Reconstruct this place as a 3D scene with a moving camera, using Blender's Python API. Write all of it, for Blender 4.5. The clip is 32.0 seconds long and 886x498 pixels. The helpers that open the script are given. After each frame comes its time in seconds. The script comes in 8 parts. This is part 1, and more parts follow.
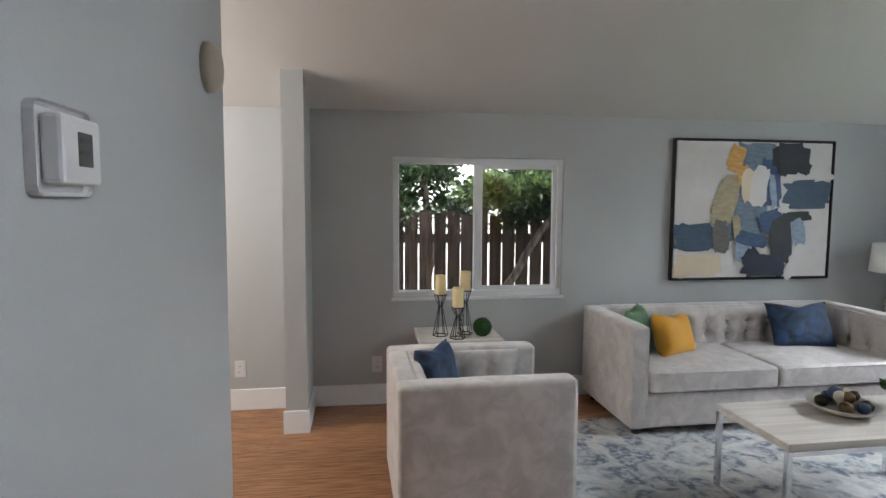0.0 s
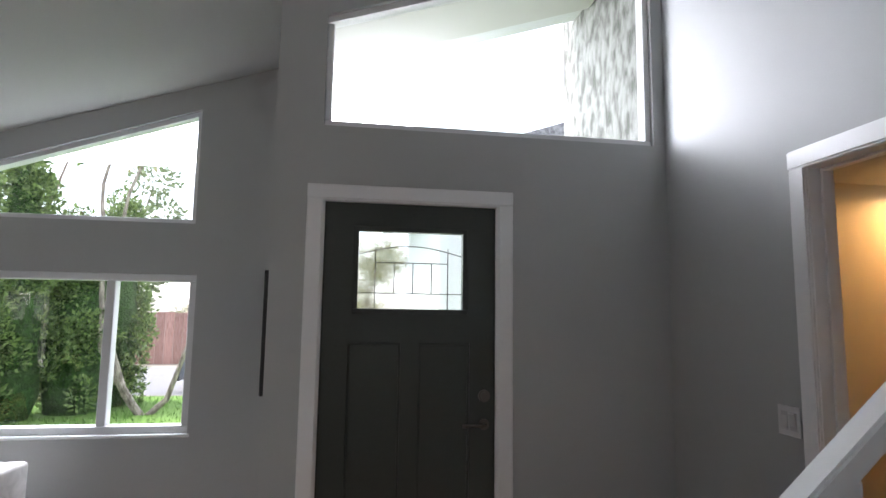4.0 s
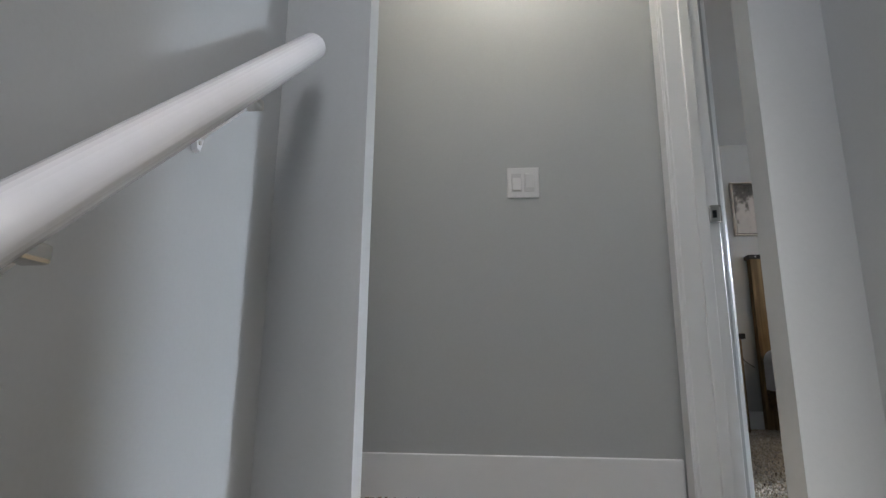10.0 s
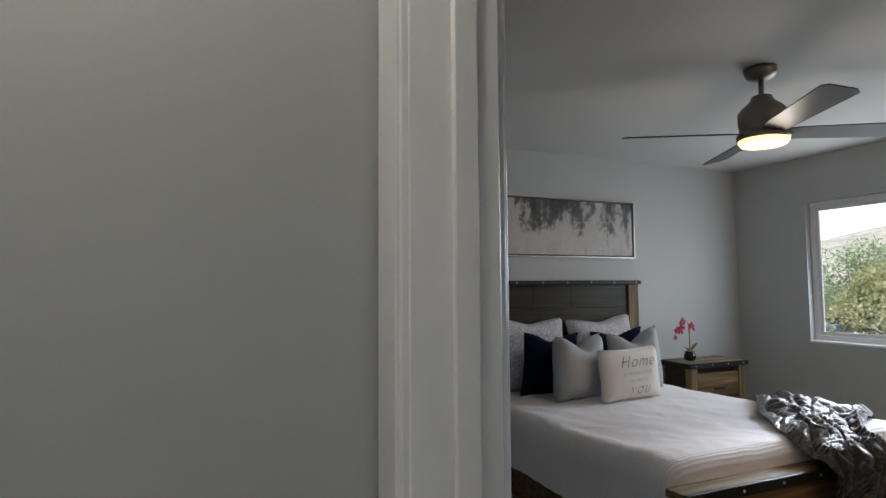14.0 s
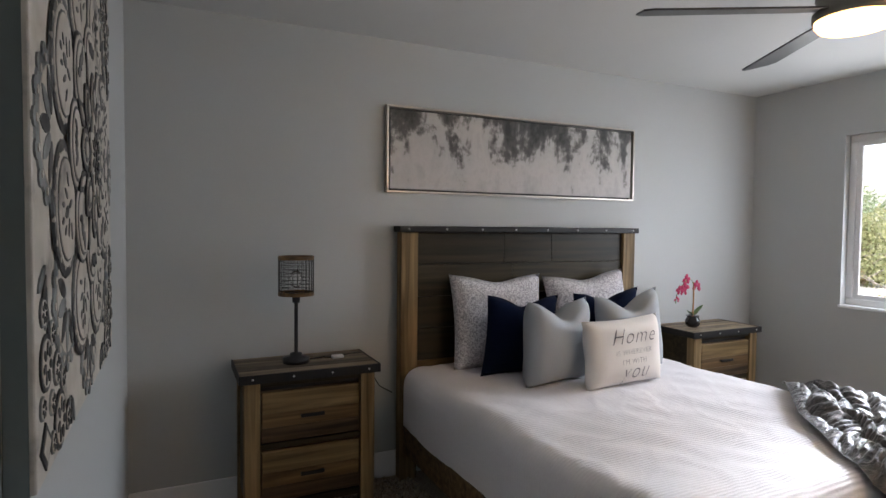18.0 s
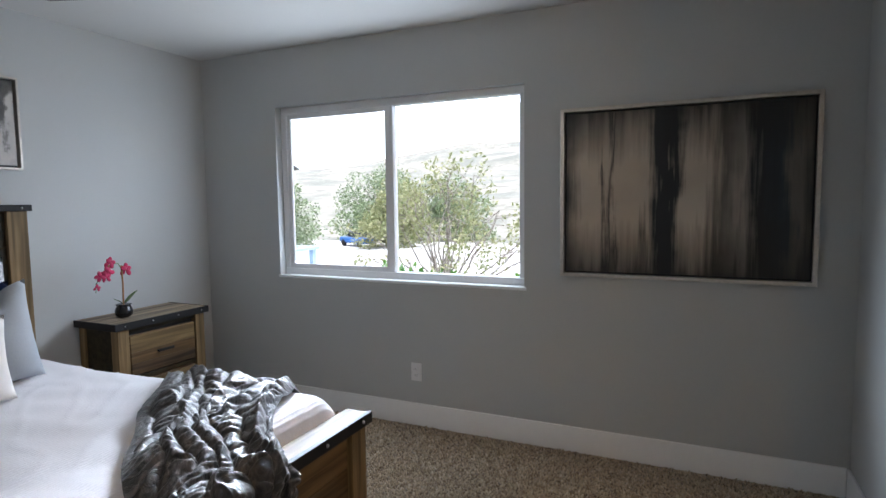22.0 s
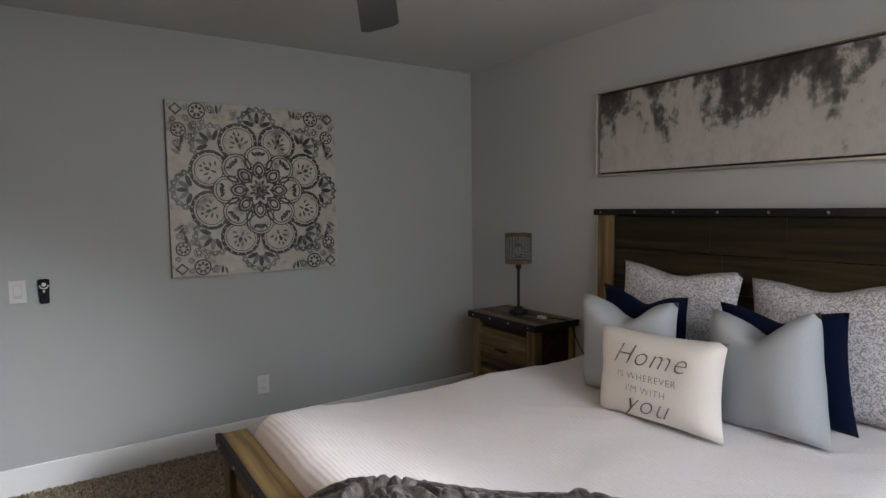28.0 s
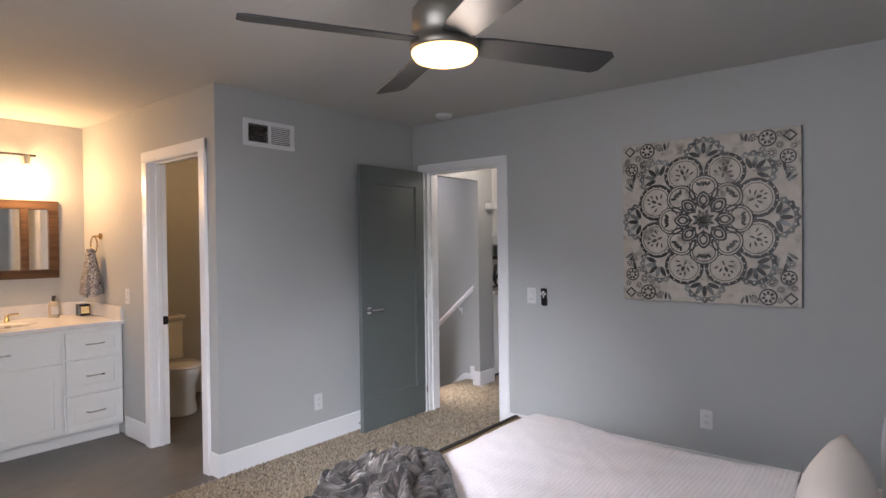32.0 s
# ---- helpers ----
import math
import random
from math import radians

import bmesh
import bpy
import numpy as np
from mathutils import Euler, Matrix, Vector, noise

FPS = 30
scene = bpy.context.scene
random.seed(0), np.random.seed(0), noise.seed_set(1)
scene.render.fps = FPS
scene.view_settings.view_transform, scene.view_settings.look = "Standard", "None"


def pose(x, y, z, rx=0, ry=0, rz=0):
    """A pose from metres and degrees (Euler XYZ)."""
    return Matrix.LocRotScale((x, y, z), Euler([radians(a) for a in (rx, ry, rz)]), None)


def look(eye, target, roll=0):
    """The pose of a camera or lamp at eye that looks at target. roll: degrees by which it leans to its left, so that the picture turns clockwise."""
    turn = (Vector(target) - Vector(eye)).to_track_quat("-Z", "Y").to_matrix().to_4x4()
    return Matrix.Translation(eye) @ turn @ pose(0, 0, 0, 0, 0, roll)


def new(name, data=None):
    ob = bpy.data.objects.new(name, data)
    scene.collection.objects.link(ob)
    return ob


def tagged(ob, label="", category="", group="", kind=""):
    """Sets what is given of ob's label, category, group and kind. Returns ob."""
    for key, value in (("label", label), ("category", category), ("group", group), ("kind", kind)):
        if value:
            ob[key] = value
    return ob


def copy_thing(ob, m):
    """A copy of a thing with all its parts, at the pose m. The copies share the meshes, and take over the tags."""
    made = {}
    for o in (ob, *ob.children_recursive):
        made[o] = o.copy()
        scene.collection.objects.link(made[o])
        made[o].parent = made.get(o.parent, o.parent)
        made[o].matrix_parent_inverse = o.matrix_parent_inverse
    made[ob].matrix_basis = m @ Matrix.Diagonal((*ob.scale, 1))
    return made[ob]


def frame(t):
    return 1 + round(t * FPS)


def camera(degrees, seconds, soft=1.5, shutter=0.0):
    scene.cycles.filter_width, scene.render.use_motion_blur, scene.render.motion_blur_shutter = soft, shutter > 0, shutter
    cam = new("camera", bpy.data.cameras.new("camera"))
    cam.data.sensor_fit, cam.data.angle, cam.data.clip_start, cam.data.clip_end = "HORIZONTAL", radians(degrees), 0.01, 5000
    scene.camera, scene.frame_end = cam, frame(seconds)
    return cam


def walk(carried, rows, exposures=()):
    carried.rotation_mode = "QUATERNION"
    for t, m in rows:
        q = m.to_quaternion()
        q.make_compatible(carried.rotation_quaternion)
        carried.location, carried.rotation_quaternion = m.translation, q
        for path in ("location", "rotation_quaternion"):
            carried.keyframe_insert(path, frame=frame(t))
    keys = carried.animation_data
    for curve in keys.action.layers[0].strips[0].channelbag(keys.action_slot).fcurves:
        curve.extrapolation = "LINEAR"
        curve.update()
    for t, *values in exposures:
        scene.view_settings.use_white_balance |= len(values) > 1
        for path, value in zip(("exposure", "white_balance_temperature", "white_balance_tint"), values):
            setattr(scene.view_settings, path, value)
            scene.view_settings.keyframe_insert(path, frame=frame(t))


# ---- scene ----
cam = camera(75.6, 32.0)
PATH = [
    (0, (1.601, -1.292, 1.426), (1.307, -3.264, 1.261), 0.3),
    (0.5, (1.536, -1.447, 1.435), (0.897, -3.34, 1.356), 1.0),
    (1, (1.436, -1.63, 1.438), (0.457, -3.374, 1.428), 1.8),
    (1.5, (1.359, -1.765, 1.453), (0.054, -3.28, 1.491), 2.2),
    (2, (1.295, -1.854, 1.467), (-0.272, -3.093, 1.56), 2.3),
    (2.5, (1.284, -1.868, 1.476), (-0.491, -2.778, 1.622), 2.1),
    (4.5, (0.853, -1.567, 1.472), (-0.981, -0.802, 1.698), 0.3),
    (5, (0.679, -1.386, 1.478), (-0.909, -0.188, 1.687), -0.1),
    (5.5, (0.612, -1.116, 1.465), (-0.655, 0.417, 1.676), -0.7),
    (6, (0.566, -0.832, 1.466), (-0.367, 0.921, 1.704), -1.2),
    (6.5, (0.527, -0.491, 1.577), (-0.130, 1.373, 1.883), -0.2),
    (7, (0.592, -0.245, 1.729), (0.050, 1.651, 2.058), -1.0),
    (7.5, (0.591, -0.020, 1.885), (0.133, 1.886, 2.282), -0.7),
    (8, (0.511, 0.193, 2.123), (0.176, 2.122, 2.53), 1.3),
    (8.5, (0.414, 0.455, 2.274), (0.184, 2.385, 2.747), 1.0),
    (9, (0.406, 0.566, 2.466), (0.168, 2.496, 2.933), 0.5),
    (9.5, (0.439, 0.724, 2.633), (0.209, 2.656, 3.098), -0.2),
    (10, (0.416, 0.914, 2.79), (0.208, 2.854, 3.229), 0.5),
    (10.5, (0.43, 1.107, 2.95), (0.256, 3.057, 3.361), 1.0),
    (11, (0.467, 1.266, 3.092), (0.333, 3.224, 3.476), 0.8),
    (11.5, (0.445, 1.471, 3.254), (0.43, 3.451, 3.537), 0.5),
    (12, (0.504, 1.62, 3.358), (0.63, 3.599, 3.615), 0.5),
    (12.5, (0.505, 1.749, 3.47), (0.923, 3.695, 3.666), -0.2),
    (13, (0.553, 1.859, 3.598), (1.181, 3.75, 3.767), -0.4),
    (13.5, (0.666, 2.004, 3.69), (1.384, 3.864, 3.837), -0.5),
    (14, (0.748, 2.139, 3.775), (1.551, 3.967, 3.906), -0.4),
    (14.5, (0.839, 2.357, 3.788), (1.719, 4.149, 3.901), -0.7),
    (16.5, (1.234, 2.821, 3.8), (2.124, 4.612, 3.793), 0.1),
    (17, (1.262, 2.913, 3.807), (2.112, 4.722, 3.77), 0.4),
    (17.5, (1.301, 2.939, 3.809), (2.13, 4.759, 3.748), 0.5),
    (18, (1.351, 2.928, 3.814), (2.202, 4.736, 3.735), 0.6),
    (18.5, (1.401, 2.895, 3.805), (2.313, 4.673, 3.721), 0.2),
    (19, (1.443, 2.865, 3.811), (2.487, 4.568, 3.714), -0.1),
    (19.5, (1.512, 2.792, 3.84), (2.771, 4.341, 3.713), -0.5),
    (20, (1.57, 2.741, 3.837), (3.034, 4.097, 3.708), -1.0),
    (20.5, (1.651, 2.68, 3.842), (3.293, 3.812, 3.693), -1.5),
    (21, (1.775, 2.63, 3.818), (3.524, 3.587, 3.656), -1.4),
    (21.5, (2.011, 2.622, 3.794), (3.801, 3.499, 3.63), -1.2),
    (22, (2.316, 2.597, 3.805), (4.128, 3.428, 3.639), -0.7),
    (22.5, (2.722, 2.51, 3.825), (4.539, 3.331, 3.664), -0.5),
    (23, (3.141, 2.472, 3.8), (4.96, 3.292, 3.656), -0.4),
    (23.5, (3.585, 2.439, 3.799), (5.374, 3.324, 3.662), -0.0),
    (24, (3.981, 2.45, 3.795), (5.64, 3.561, 3.674), 0.6),
    (24.5, (4.344, 2.584, 3.767), (5.742, 4.01, 3.654), 0.6),
    (25, (4.542, 2.666, 3.793), (5.56, 4.383, 3.672), 0.9),
    (25.5, (4.733, 2.71, 3.847), (5.26, 4.634, 3.699), 1.4),
    (26, (4.755, 2.771, 3.812), (4.748, 4.766, 3.669), 1.3),
    (26.5, (4.741, 2.843, 3.854), (4.169, 4.751, 3.675), 0.4),
    (28.5, (4.685, 3.638, 3.838), (2.852, 4.429, 3.721), -0.5),
    (29, (4.722, 4.005, 3.858), (2.788, 4.507, 3.768), -0.5),
    (29.5, (4.691, 4.305, 3.848), (2.703, 4.514, 3.78), -0.6),
    (30, (4.661, 4.601, 3.873), (2.665, 4.507, 3.801), -0.6),
    (30.5, (4.716, 4.879, 3.862), (2.749, 4.523, 3.797), -0.4),
    (31, (4.703, 5.061, 3.822), (2.807, 4.426, 3.782), -0.5),
    (31.5, (4.719, 5.16, 3.829), (2.953, 4.221, 3.806), -0.6),
    (32, (4.82, 5.244, 3.831), (3.264, 3.987, 3.811), -0.7),
]
walk(cam, [(t, look(eye, target, roll)) for t, eye, target, roll in PATH],
     exposures=[(0.0, 1.45, 6350, 11), (1.0, 1.4, 6350, 9), (2.0, 1.45, 6350, 7), (4.0, 0.8, 6400, 14), (5.0, 0.55, 6450, 18), (6.0, 1.2, 6500, 16), (7.0, 1.8, 6550, 12),
                (8.0, 1.5, 6500, 14), (9.0, 1.15, 6250, 11), (10.0, 1.0, 6150, 11), (11.0, 0.9, 6250, 11), (13.0, 0.5, 6350, 10), (14.0, 0.25, 6400, 10), (15.0, 0.45, 6450, 12),
                (17.0, 1.0, 6600, 14), (19.0, 0.87, 6500, 14), (20.0, 0.6, 6350, 12), (21.0, 0.5, 6150, 11), (22.0, 0.6, 6000, 11), (24.0, 0.45, 6200, 10), (25.0, 0.1, 6250, 9), (26.0, -0.12, 6300, 9),
                (28.0, 0.3, 6900, 14), (29.0, 0.6, 7100, 16), (31.0, 0.65, 6800, 13), (32.0, 0.7, 6600, 20)])

# ---- world, sun, exposure ----
world = bpy.data.worlds.new("sky_world")
scene.world = world
world.use_nodes = True
_wn = world.node_tree
_sky = _wn.nodes.new("ShaderNodeTexSky")
_sky.sky_type = "NISHITA"
_sky.sun_disc = False
_sky.sun_elevation = radians(68)
_sky.sun_rotation = radians(185)
_sky.air_density, _sky.dust_density, _sky.ozone_density = 1.0, 2.0, 1.0
_cloud = _wn.nodes.new("ShaderNodeVectorMath")          # even white cloud over the blue
_cloud.operation = "ADD"
_cloud.inputs[1].default_value = (9.0, 9.2, 9.4)
_wn.links.new(_sky.outputs[0], _cloud.inputs[0])
_wn.links.new(_cloud.outputs[0], _wn.nodes["Background"].inputs[0])
_wn.nodes["Background"].inputs[1].default_value = 0.15

sun_data = bpy.data.lights.new("sun", "SUN")
sun_data.energy, sun_data.angle, sun_data.color = 4.2, radians(12), (1.0, 0.96, 0.9)
sun = new("sun", sun_data)
sun.matrix_world = look((-1.0, -12.0, 30.0), (0, 0, 0))


def sky_lamp(name, at, target, w, h, power, color=(0.88, 0.94, 1.0), spread=180):
    """A soft rectangle of light: sky above a window, an unseen helper inside one, or a flat ceiling lamp."""
    d = bpy.data.lights.new(name, "AREA")
    d.shape, d.size, d.size_y, d.energy, d.color = "RECTANGLE", w, h, power, color
    d.spread = radians(spread)
    ob = new(name, d)
    ob.matrix_world = look(at, target)
    return ob


def bulb(name, at, power, color, radius=0.05):
    d = bpy.data.lights.new(name, "POINT")
    d.energy, d.color, d.shadow_soft_size = power, color, radius
    ob = new(name, d)
    ob.location = at
    return ob


FLOOR2, CEIL2 = 2.399, 4.837          # upper floor and its ceiling
sky_lamp("bedroom_sky_lamp", (7.5, 4.4, 5.15), (3.5, 4.4, 3.2), 2.8, 0.9, 60, (0.76, 0.88, 1.0))
sky_lamp("bedroom_window_lamp", (5.462, 4.395, 3.885), (4.0, 4.395, 3.80), 1.64, 1.03, 17, (0.84, 0.92, 1.0))
# two unseen lamps added inside the window, to brighten far walls and vanity
sky_lamp("bedroom_slant_lamp", (5.31, 4.60, 4.0), (1.9, 2.8, 2.5), 0.5, 0.35, 7, (0.84, 0.92, 1.0), 42)
sky_lamp("bedroom_slant_lamp_south", (5.30, 4.20, 3.95), (3.1, 0.9, 2.75), 0.4, 0.35, 4.5, (0.84, 0.92, 1.0), 60)
sky_lamp("living_sky_lamp", (-4.3, -3.6, 3.5), (-1.2, -3.6, 0.9), 2.4, 1.6, 210)
sky_lamp("fence_sky_lamp", (0.72, -6.15, 2.75), (0.72, -4.6, 0.8), 1.5, 0.7, 80)
sky_lamp("transom_sky_lamp", (-3.35, -1.62, 3.2), (1.0, 0.6, 2.5), 0.9, 0.9, 46, (0.93, 0.94, 1.0))
sky_lamp("bath_downlight", (-1.60, 1.52, 2.195), (-1.60, 1.52, 0.0), 0.2, 0.2, 4.4, (1.0, 0.44, 0.09))
bulb("fan_bulb", (3.298, 4.031, 4.365), 4.5, (1.0, 0.91, 0.78), 0.09)
bulb("vanity_bulb", (3.38, 0.02, 4.36), 12, (1.0, 0.60, 0.28))
bulb("vanity_bulb_b", (3.98, 0.02, 4.36), 12, (1.0, 0.60, 0.28))
bulb("toilet_bulb", (2.0, 0.9, 4.70), 8, (1.0, 0.6, 0.25))
bulb("hall_bulb", (0.45, 2.45, 4.60), 6.5, (1.0, 0.92, 0.80), 0.1)
sky_lamp("stair_skylight_lamp", (0.5, 0.85, 5.15), (0.5, 0.85, 3.0), 0.5, 0.75, 10, (1.0, 0.95, 0.92))
bulb("dining_bulb", (3.6, -4.2, 1.9), 45, (1.0, 0.93, 0.86), 0.5)


# ---- materials ----
def _tree(name):
    m = bpy.data.materials.new(name)
    m.use_nodes = True
    nt = m.node_tree
    return m, nt, nt.nodes["Principled BSDF"]


def paint(name, color, rough=0.5, metal=0.0, grain=0.06, scale=60.0, blotch=0.06, bump=0.1, bump_dist=0.002, spec=0.5,
          coat=0.0, sheen=0.0, blotch_scale=1.7, per_piece=0.0, trans=0.0, ior=1.45, detail=4.0):
    """A surface with fine grain, broad variation and relief, at real size."""
    m, nt, b = _tree(name)
    N, L = nt.nodes.new, nt.links.new
    co = N("ShaderNodeTexCoord")
    n1, n2 = N("ShaderNodeTexNoise"), N("ShaderNodeTexNoise")
    n1.inputs["Scale"].default_value, n1.inputs["Detail"].default_value = scale, detail
    n2.inputs["Scale"].default_value, n2.inputs["Detail"].default_value = blotch_scale, 3
    L(co.outputs["Object"], n1.inputs["Vector"]), L(co.outputs["Object"], n2.inputs["Vector"])
    base = N("ShaderNodeRGB")
    base.outputs[0].default_value = (*color, 1)

    def vary(col, fac, amount):
        mr = N("ShaderNodeMapRange")
        mr.inputs[1].default_value, mr.inputs[2].default_value = 0.25, 0.75
        mr.inputs[3].default_value, mr.inputs[4].default_value = 1 - amount, 1 + amount
        L(fac, mr.inputs[0])
        mx = N("ShaderNodeVectorMath")
        mx.operation = "SCALE"
        L(col, mx.inputs[0]), L(mr.outputs[0], mx.inputs["Scale"])
        return mx.outputs[0]

    c = vary(vary(base.outputs[0], n1.outputs[0], grain), n2.outputs[0], blotch)
    if per_piece:
        oi = N("ShaderNodeObjectInfo")
        c = vary(c, oi.outputs["Random"], per_piece)
    L(c, b.inputs["Base Color"])
    rr = N("ShaderNodeMapRange")
    rr.inputs[3].default_value, rr.inputs[4].default_value = max(rough - 0.07, 0.02), min(rough + 0.07, 1)
    L(n2.outputs[0], rr.inputs[0]), L(rr.outputs[0], b.inputs["Roughness"])
    b.inputs["Metallic"].default_value = metal
    b.inputs["Specular IOR Level"].default_value = spec
    b.inputs["IOR"].default_value = ior
    b.inputs["Coat Weight"].default_value = coat
    b.inputs["Sheen Weight"].default_value = sheen
    b.inputs["Transmission Weight"].default_value = trans
    if bump:
        bp = N("ShaderNodeBump")
        bp.inputs["Strength"].default_value, bp.inputs["Distance"].default_value = bump, bump_dist
        L(n1.outputs[0], bp.inputs["Height"]), L(bp.outputs[0], b.inputs["Normal"])
    return m


def two_tone(name, c1, c2, scale, rough=0.8, bump=0.5, dist=0.01, lo=0.4, hi=0.6, stretch=(1, 1, 1), detail=6.0, sheen=0.0,
             c3=None, scale3=2.0, kind="noise", metal=0.0, distort=0.0, coord="Object", per_piece=0.0, spec=0.5):
    """Two colours mixed by noise or cells, with relief."""
    m, nt, b = _tree(name)
    N, L = nt.nodes.new, nt.links.new
    co, mp = N("ShaderNodeTexCoord"), N("ShaderNodeMapping")
    mp.inputs["Scale"].default_value = stretch
    L(co.outputs[coord], mp.inputs["Vector"])
    if kind == "noise":
        n = N("ShaderNodeTexNoise")
        n.inputs["Detail"].default_value, n.inputs["Distortion"].default_value = detail, distort
    else:
        n = N("ShaderNodeTexVoronoi")
    n.inputs["Scale"].default_value = scale
    L(mp.outputs[0], n.inputs["Vector"])
    r = N("ShaderNodeValToRGB")
    r.color_ramp.elements[0].position, r.color_ramp.elements[1].position = lo, hi
    r.color_ramp.elements[0].color, r.color_ramp.elements[1].color = (*c1, 1), (*c2, 1)
    L(n.outputs[0], r.inputs[0])
    out = r.outputs[0]
    if c3:
        n3, r3, mx = N("ShaderNodeTexNoise"), N("ShaderNodeValToRGB"), N("ShaderNodeMix")
        n3.inputs["Scale"].default_value, n3.inputs["Detail"].default_value = scale3, 4
        L(mp.outputs[0], n3.inputs["Vector"])
        r3.color_ramp.elements[0].position, r3.color_ramp.elements[1].position = 0.45, 0.62
        L(n3.outputs[0], r3.inputs[0])
        mx.data_type = "RGBA"
        L(r3.outputs[0], mx.inputs["Factor"]), L(out, mx.inputs["A"])
        mx.inputs["B"].default_value = (*c3, 1)
        out = mx.outputs["Result"]
    if per_piece:
        oi, mr, vm = N("ShaderNodeObjectInfo"), N("ShaderNodeMapRange"), N("ShaderNodeVectorMath")
        mr.inputs[3].default_value, mr.inputs[4].default_value = 1 - per_piece, 1 + per_piece
        vm.operation = "SCALE"
        L(oi.outputs["Random"], mr.inputs[0]), L(out, vm.inputs[0]), L(mr.outputs[0], vm.inputs["Scale"])
        out = vm.outputs[0]
    L(out, b.inputs["Base Color"])
    b.inputs["Roughness"].default_value, b.inputs["Sheen Weight"].default_value, b.inputs["Metallic"].default_value = rough, sheen, metal
    b.inputs["Specular IOR Level"].default_value = spec
    if bump:
        bp = N("ShaderNodeBump")
        bp.inputs["Strength"].default_value, bp.inputs["Distance"].default_value = bump, dist
        L(n.outputs[0], bp.inputs["Height"]), L(bp.outputs[0], b.inputs["Normal"])
    return m


def glow(name, color, strength):
    m, nt, b = _tree(name)
    b.inputs["Base Color"].default_value = (*color, 1)
    b.inputs["Emission Color"].default_value = (*color, 1)
    b.inputs["Emission Strength"].default_value = strength
    return m


def glass_mat(name, tint=(1, 1, 1), rough=0.0):
    m, nt, b = _tree(name)
    b.inputs["Base Color"].default_value = (*tint, 1)
    b.inputs["Roughness"].default_value, b.inputs["IOR"].default_value = rough, 1.45
    b.inputs["Transmission Weight"].default_value = 1.0
    return m


M_WALL = paint("wall_paint", (0.425, 0.44, 0.442), 0.6, grain=0.015, scale=140, blotch=0.02, bump=0.12, bump_dist=0.0015)
M_CEIL = paint("ceiling_paint", (0.58, 0.575, 0.56), 0.8, grain=0.02, scale=120, blotch=0.02, bump=0.2, bump_dist=0.002)
M_TRIM = paint("white_trim_paint", (0.80, 0.81, 0.82), 0.3, grain=0.01, scale=30, blotch=0.02, bump=0.03)
M_VINYL = paint("white_vinyl", (0.70, 0.71, 0.72), 0.35, grain=0.01, blotch=0.01, bump=0.02)
M_WARMWALL = paint("bath_wall_paint", (0.62, 0.60, 0.55), 0.5, grain=0.015, scale=140, blotch=0.02, bump=0.1)
M_DOOR = paint("dark_green_door_paint", (0.045, 0.052, 0.046), 0.35, grain=0.05, blotch=0.08, bump=0.08)
M_DOOR2 = paint("grey_door_paint", (0.115, 0.135, 0.13), 0.4, grain=0.03, blotch=0.05, bump=0.06)
M_CARPET = two_tone("speckled_carpet", (0.11, 0.08, 0.05), (0.46, 0.375, 0.27), 150, rough=1.0, bump=1.0, dist=0.012, lo=0.35, hi=0.66, detail=2.5, sheen=0.2)
M_GLASS = glass_mat("window_glass")
M_STEEL = paint("brushed_nickel", (0.55, 0.53, 0.49), 0.28, metal=1.0, grain=0.03, blotch=0.03, bump=0.02)
M_CHROME = paint("chrome", (0.75, 0.75, 0.76), 0.12, metal=1.0, grain=0.0, blotch=0.02, bump=0)
M_BLACK = paint("black_metal", (0.018, 0.018, 0.02), 0.45, metal=0.3, grain=0.05, blotch=0.1, bump=0.05)
M_SWITCHGAP = paint("shaded_plastic_grey", (0.54, 0.54, 0.55), 0.4, grain=0.005, blotch=0.01, bump=0)
M_PLASTIC = paint("white_plastic", (0.66, 0.66, 0.665), 0.35, grain=0.005, blotch=0.01, bump=0)
M_SUBFLOOR = two_tone("plank_floor_wood", (0.22, 0.10, 0.045), (0.42, 0.21, 0.10), 9, rough=0.4, bump=0.1, dist=0.002, stretch=(0.6, 8, 8), per_piece=0.15)
M_DARKTILE = paint("grey_vinyl_floor", (0.135, 0.128, 0.122), 0.38, grain=0.08, scale=14, blotch=0.2, bump=0.04, blotch_scale=2.6)


# ---- building helpers ----
def part(name, bm, material, parent=None, label="", smooth=False):
    """Links a bmesh as one mesh object under a thing or a part."""
    me = bpy.data.meshes.new(name)
    bmesh.ops.recalc_face_normals(bm, faces=bm.faces)
    bm.to_mesh(me)
    bm.free()
    me.materials.append(material)
    if smooth:
        for p in me.polygons:
            p.use_smooth = True
    ob = new(name, me)
    if parent is not None:
        ob.parent = parent
    if label:
        ob["label"] = label
    return ob


def thing(name, label, category, m=None, group="", kind=""):
    ob = new(name)
    ob.empty_display_size = 0.1
    if m is not None:
        ob.matrix_world = m
    return tagged(ob, label, category, group, kind)


def structure(name, bm, material, label="", category="", smooth=False):
    return tagged(part(name, bm, material, smooth=smooth), label, category, kind="structure")


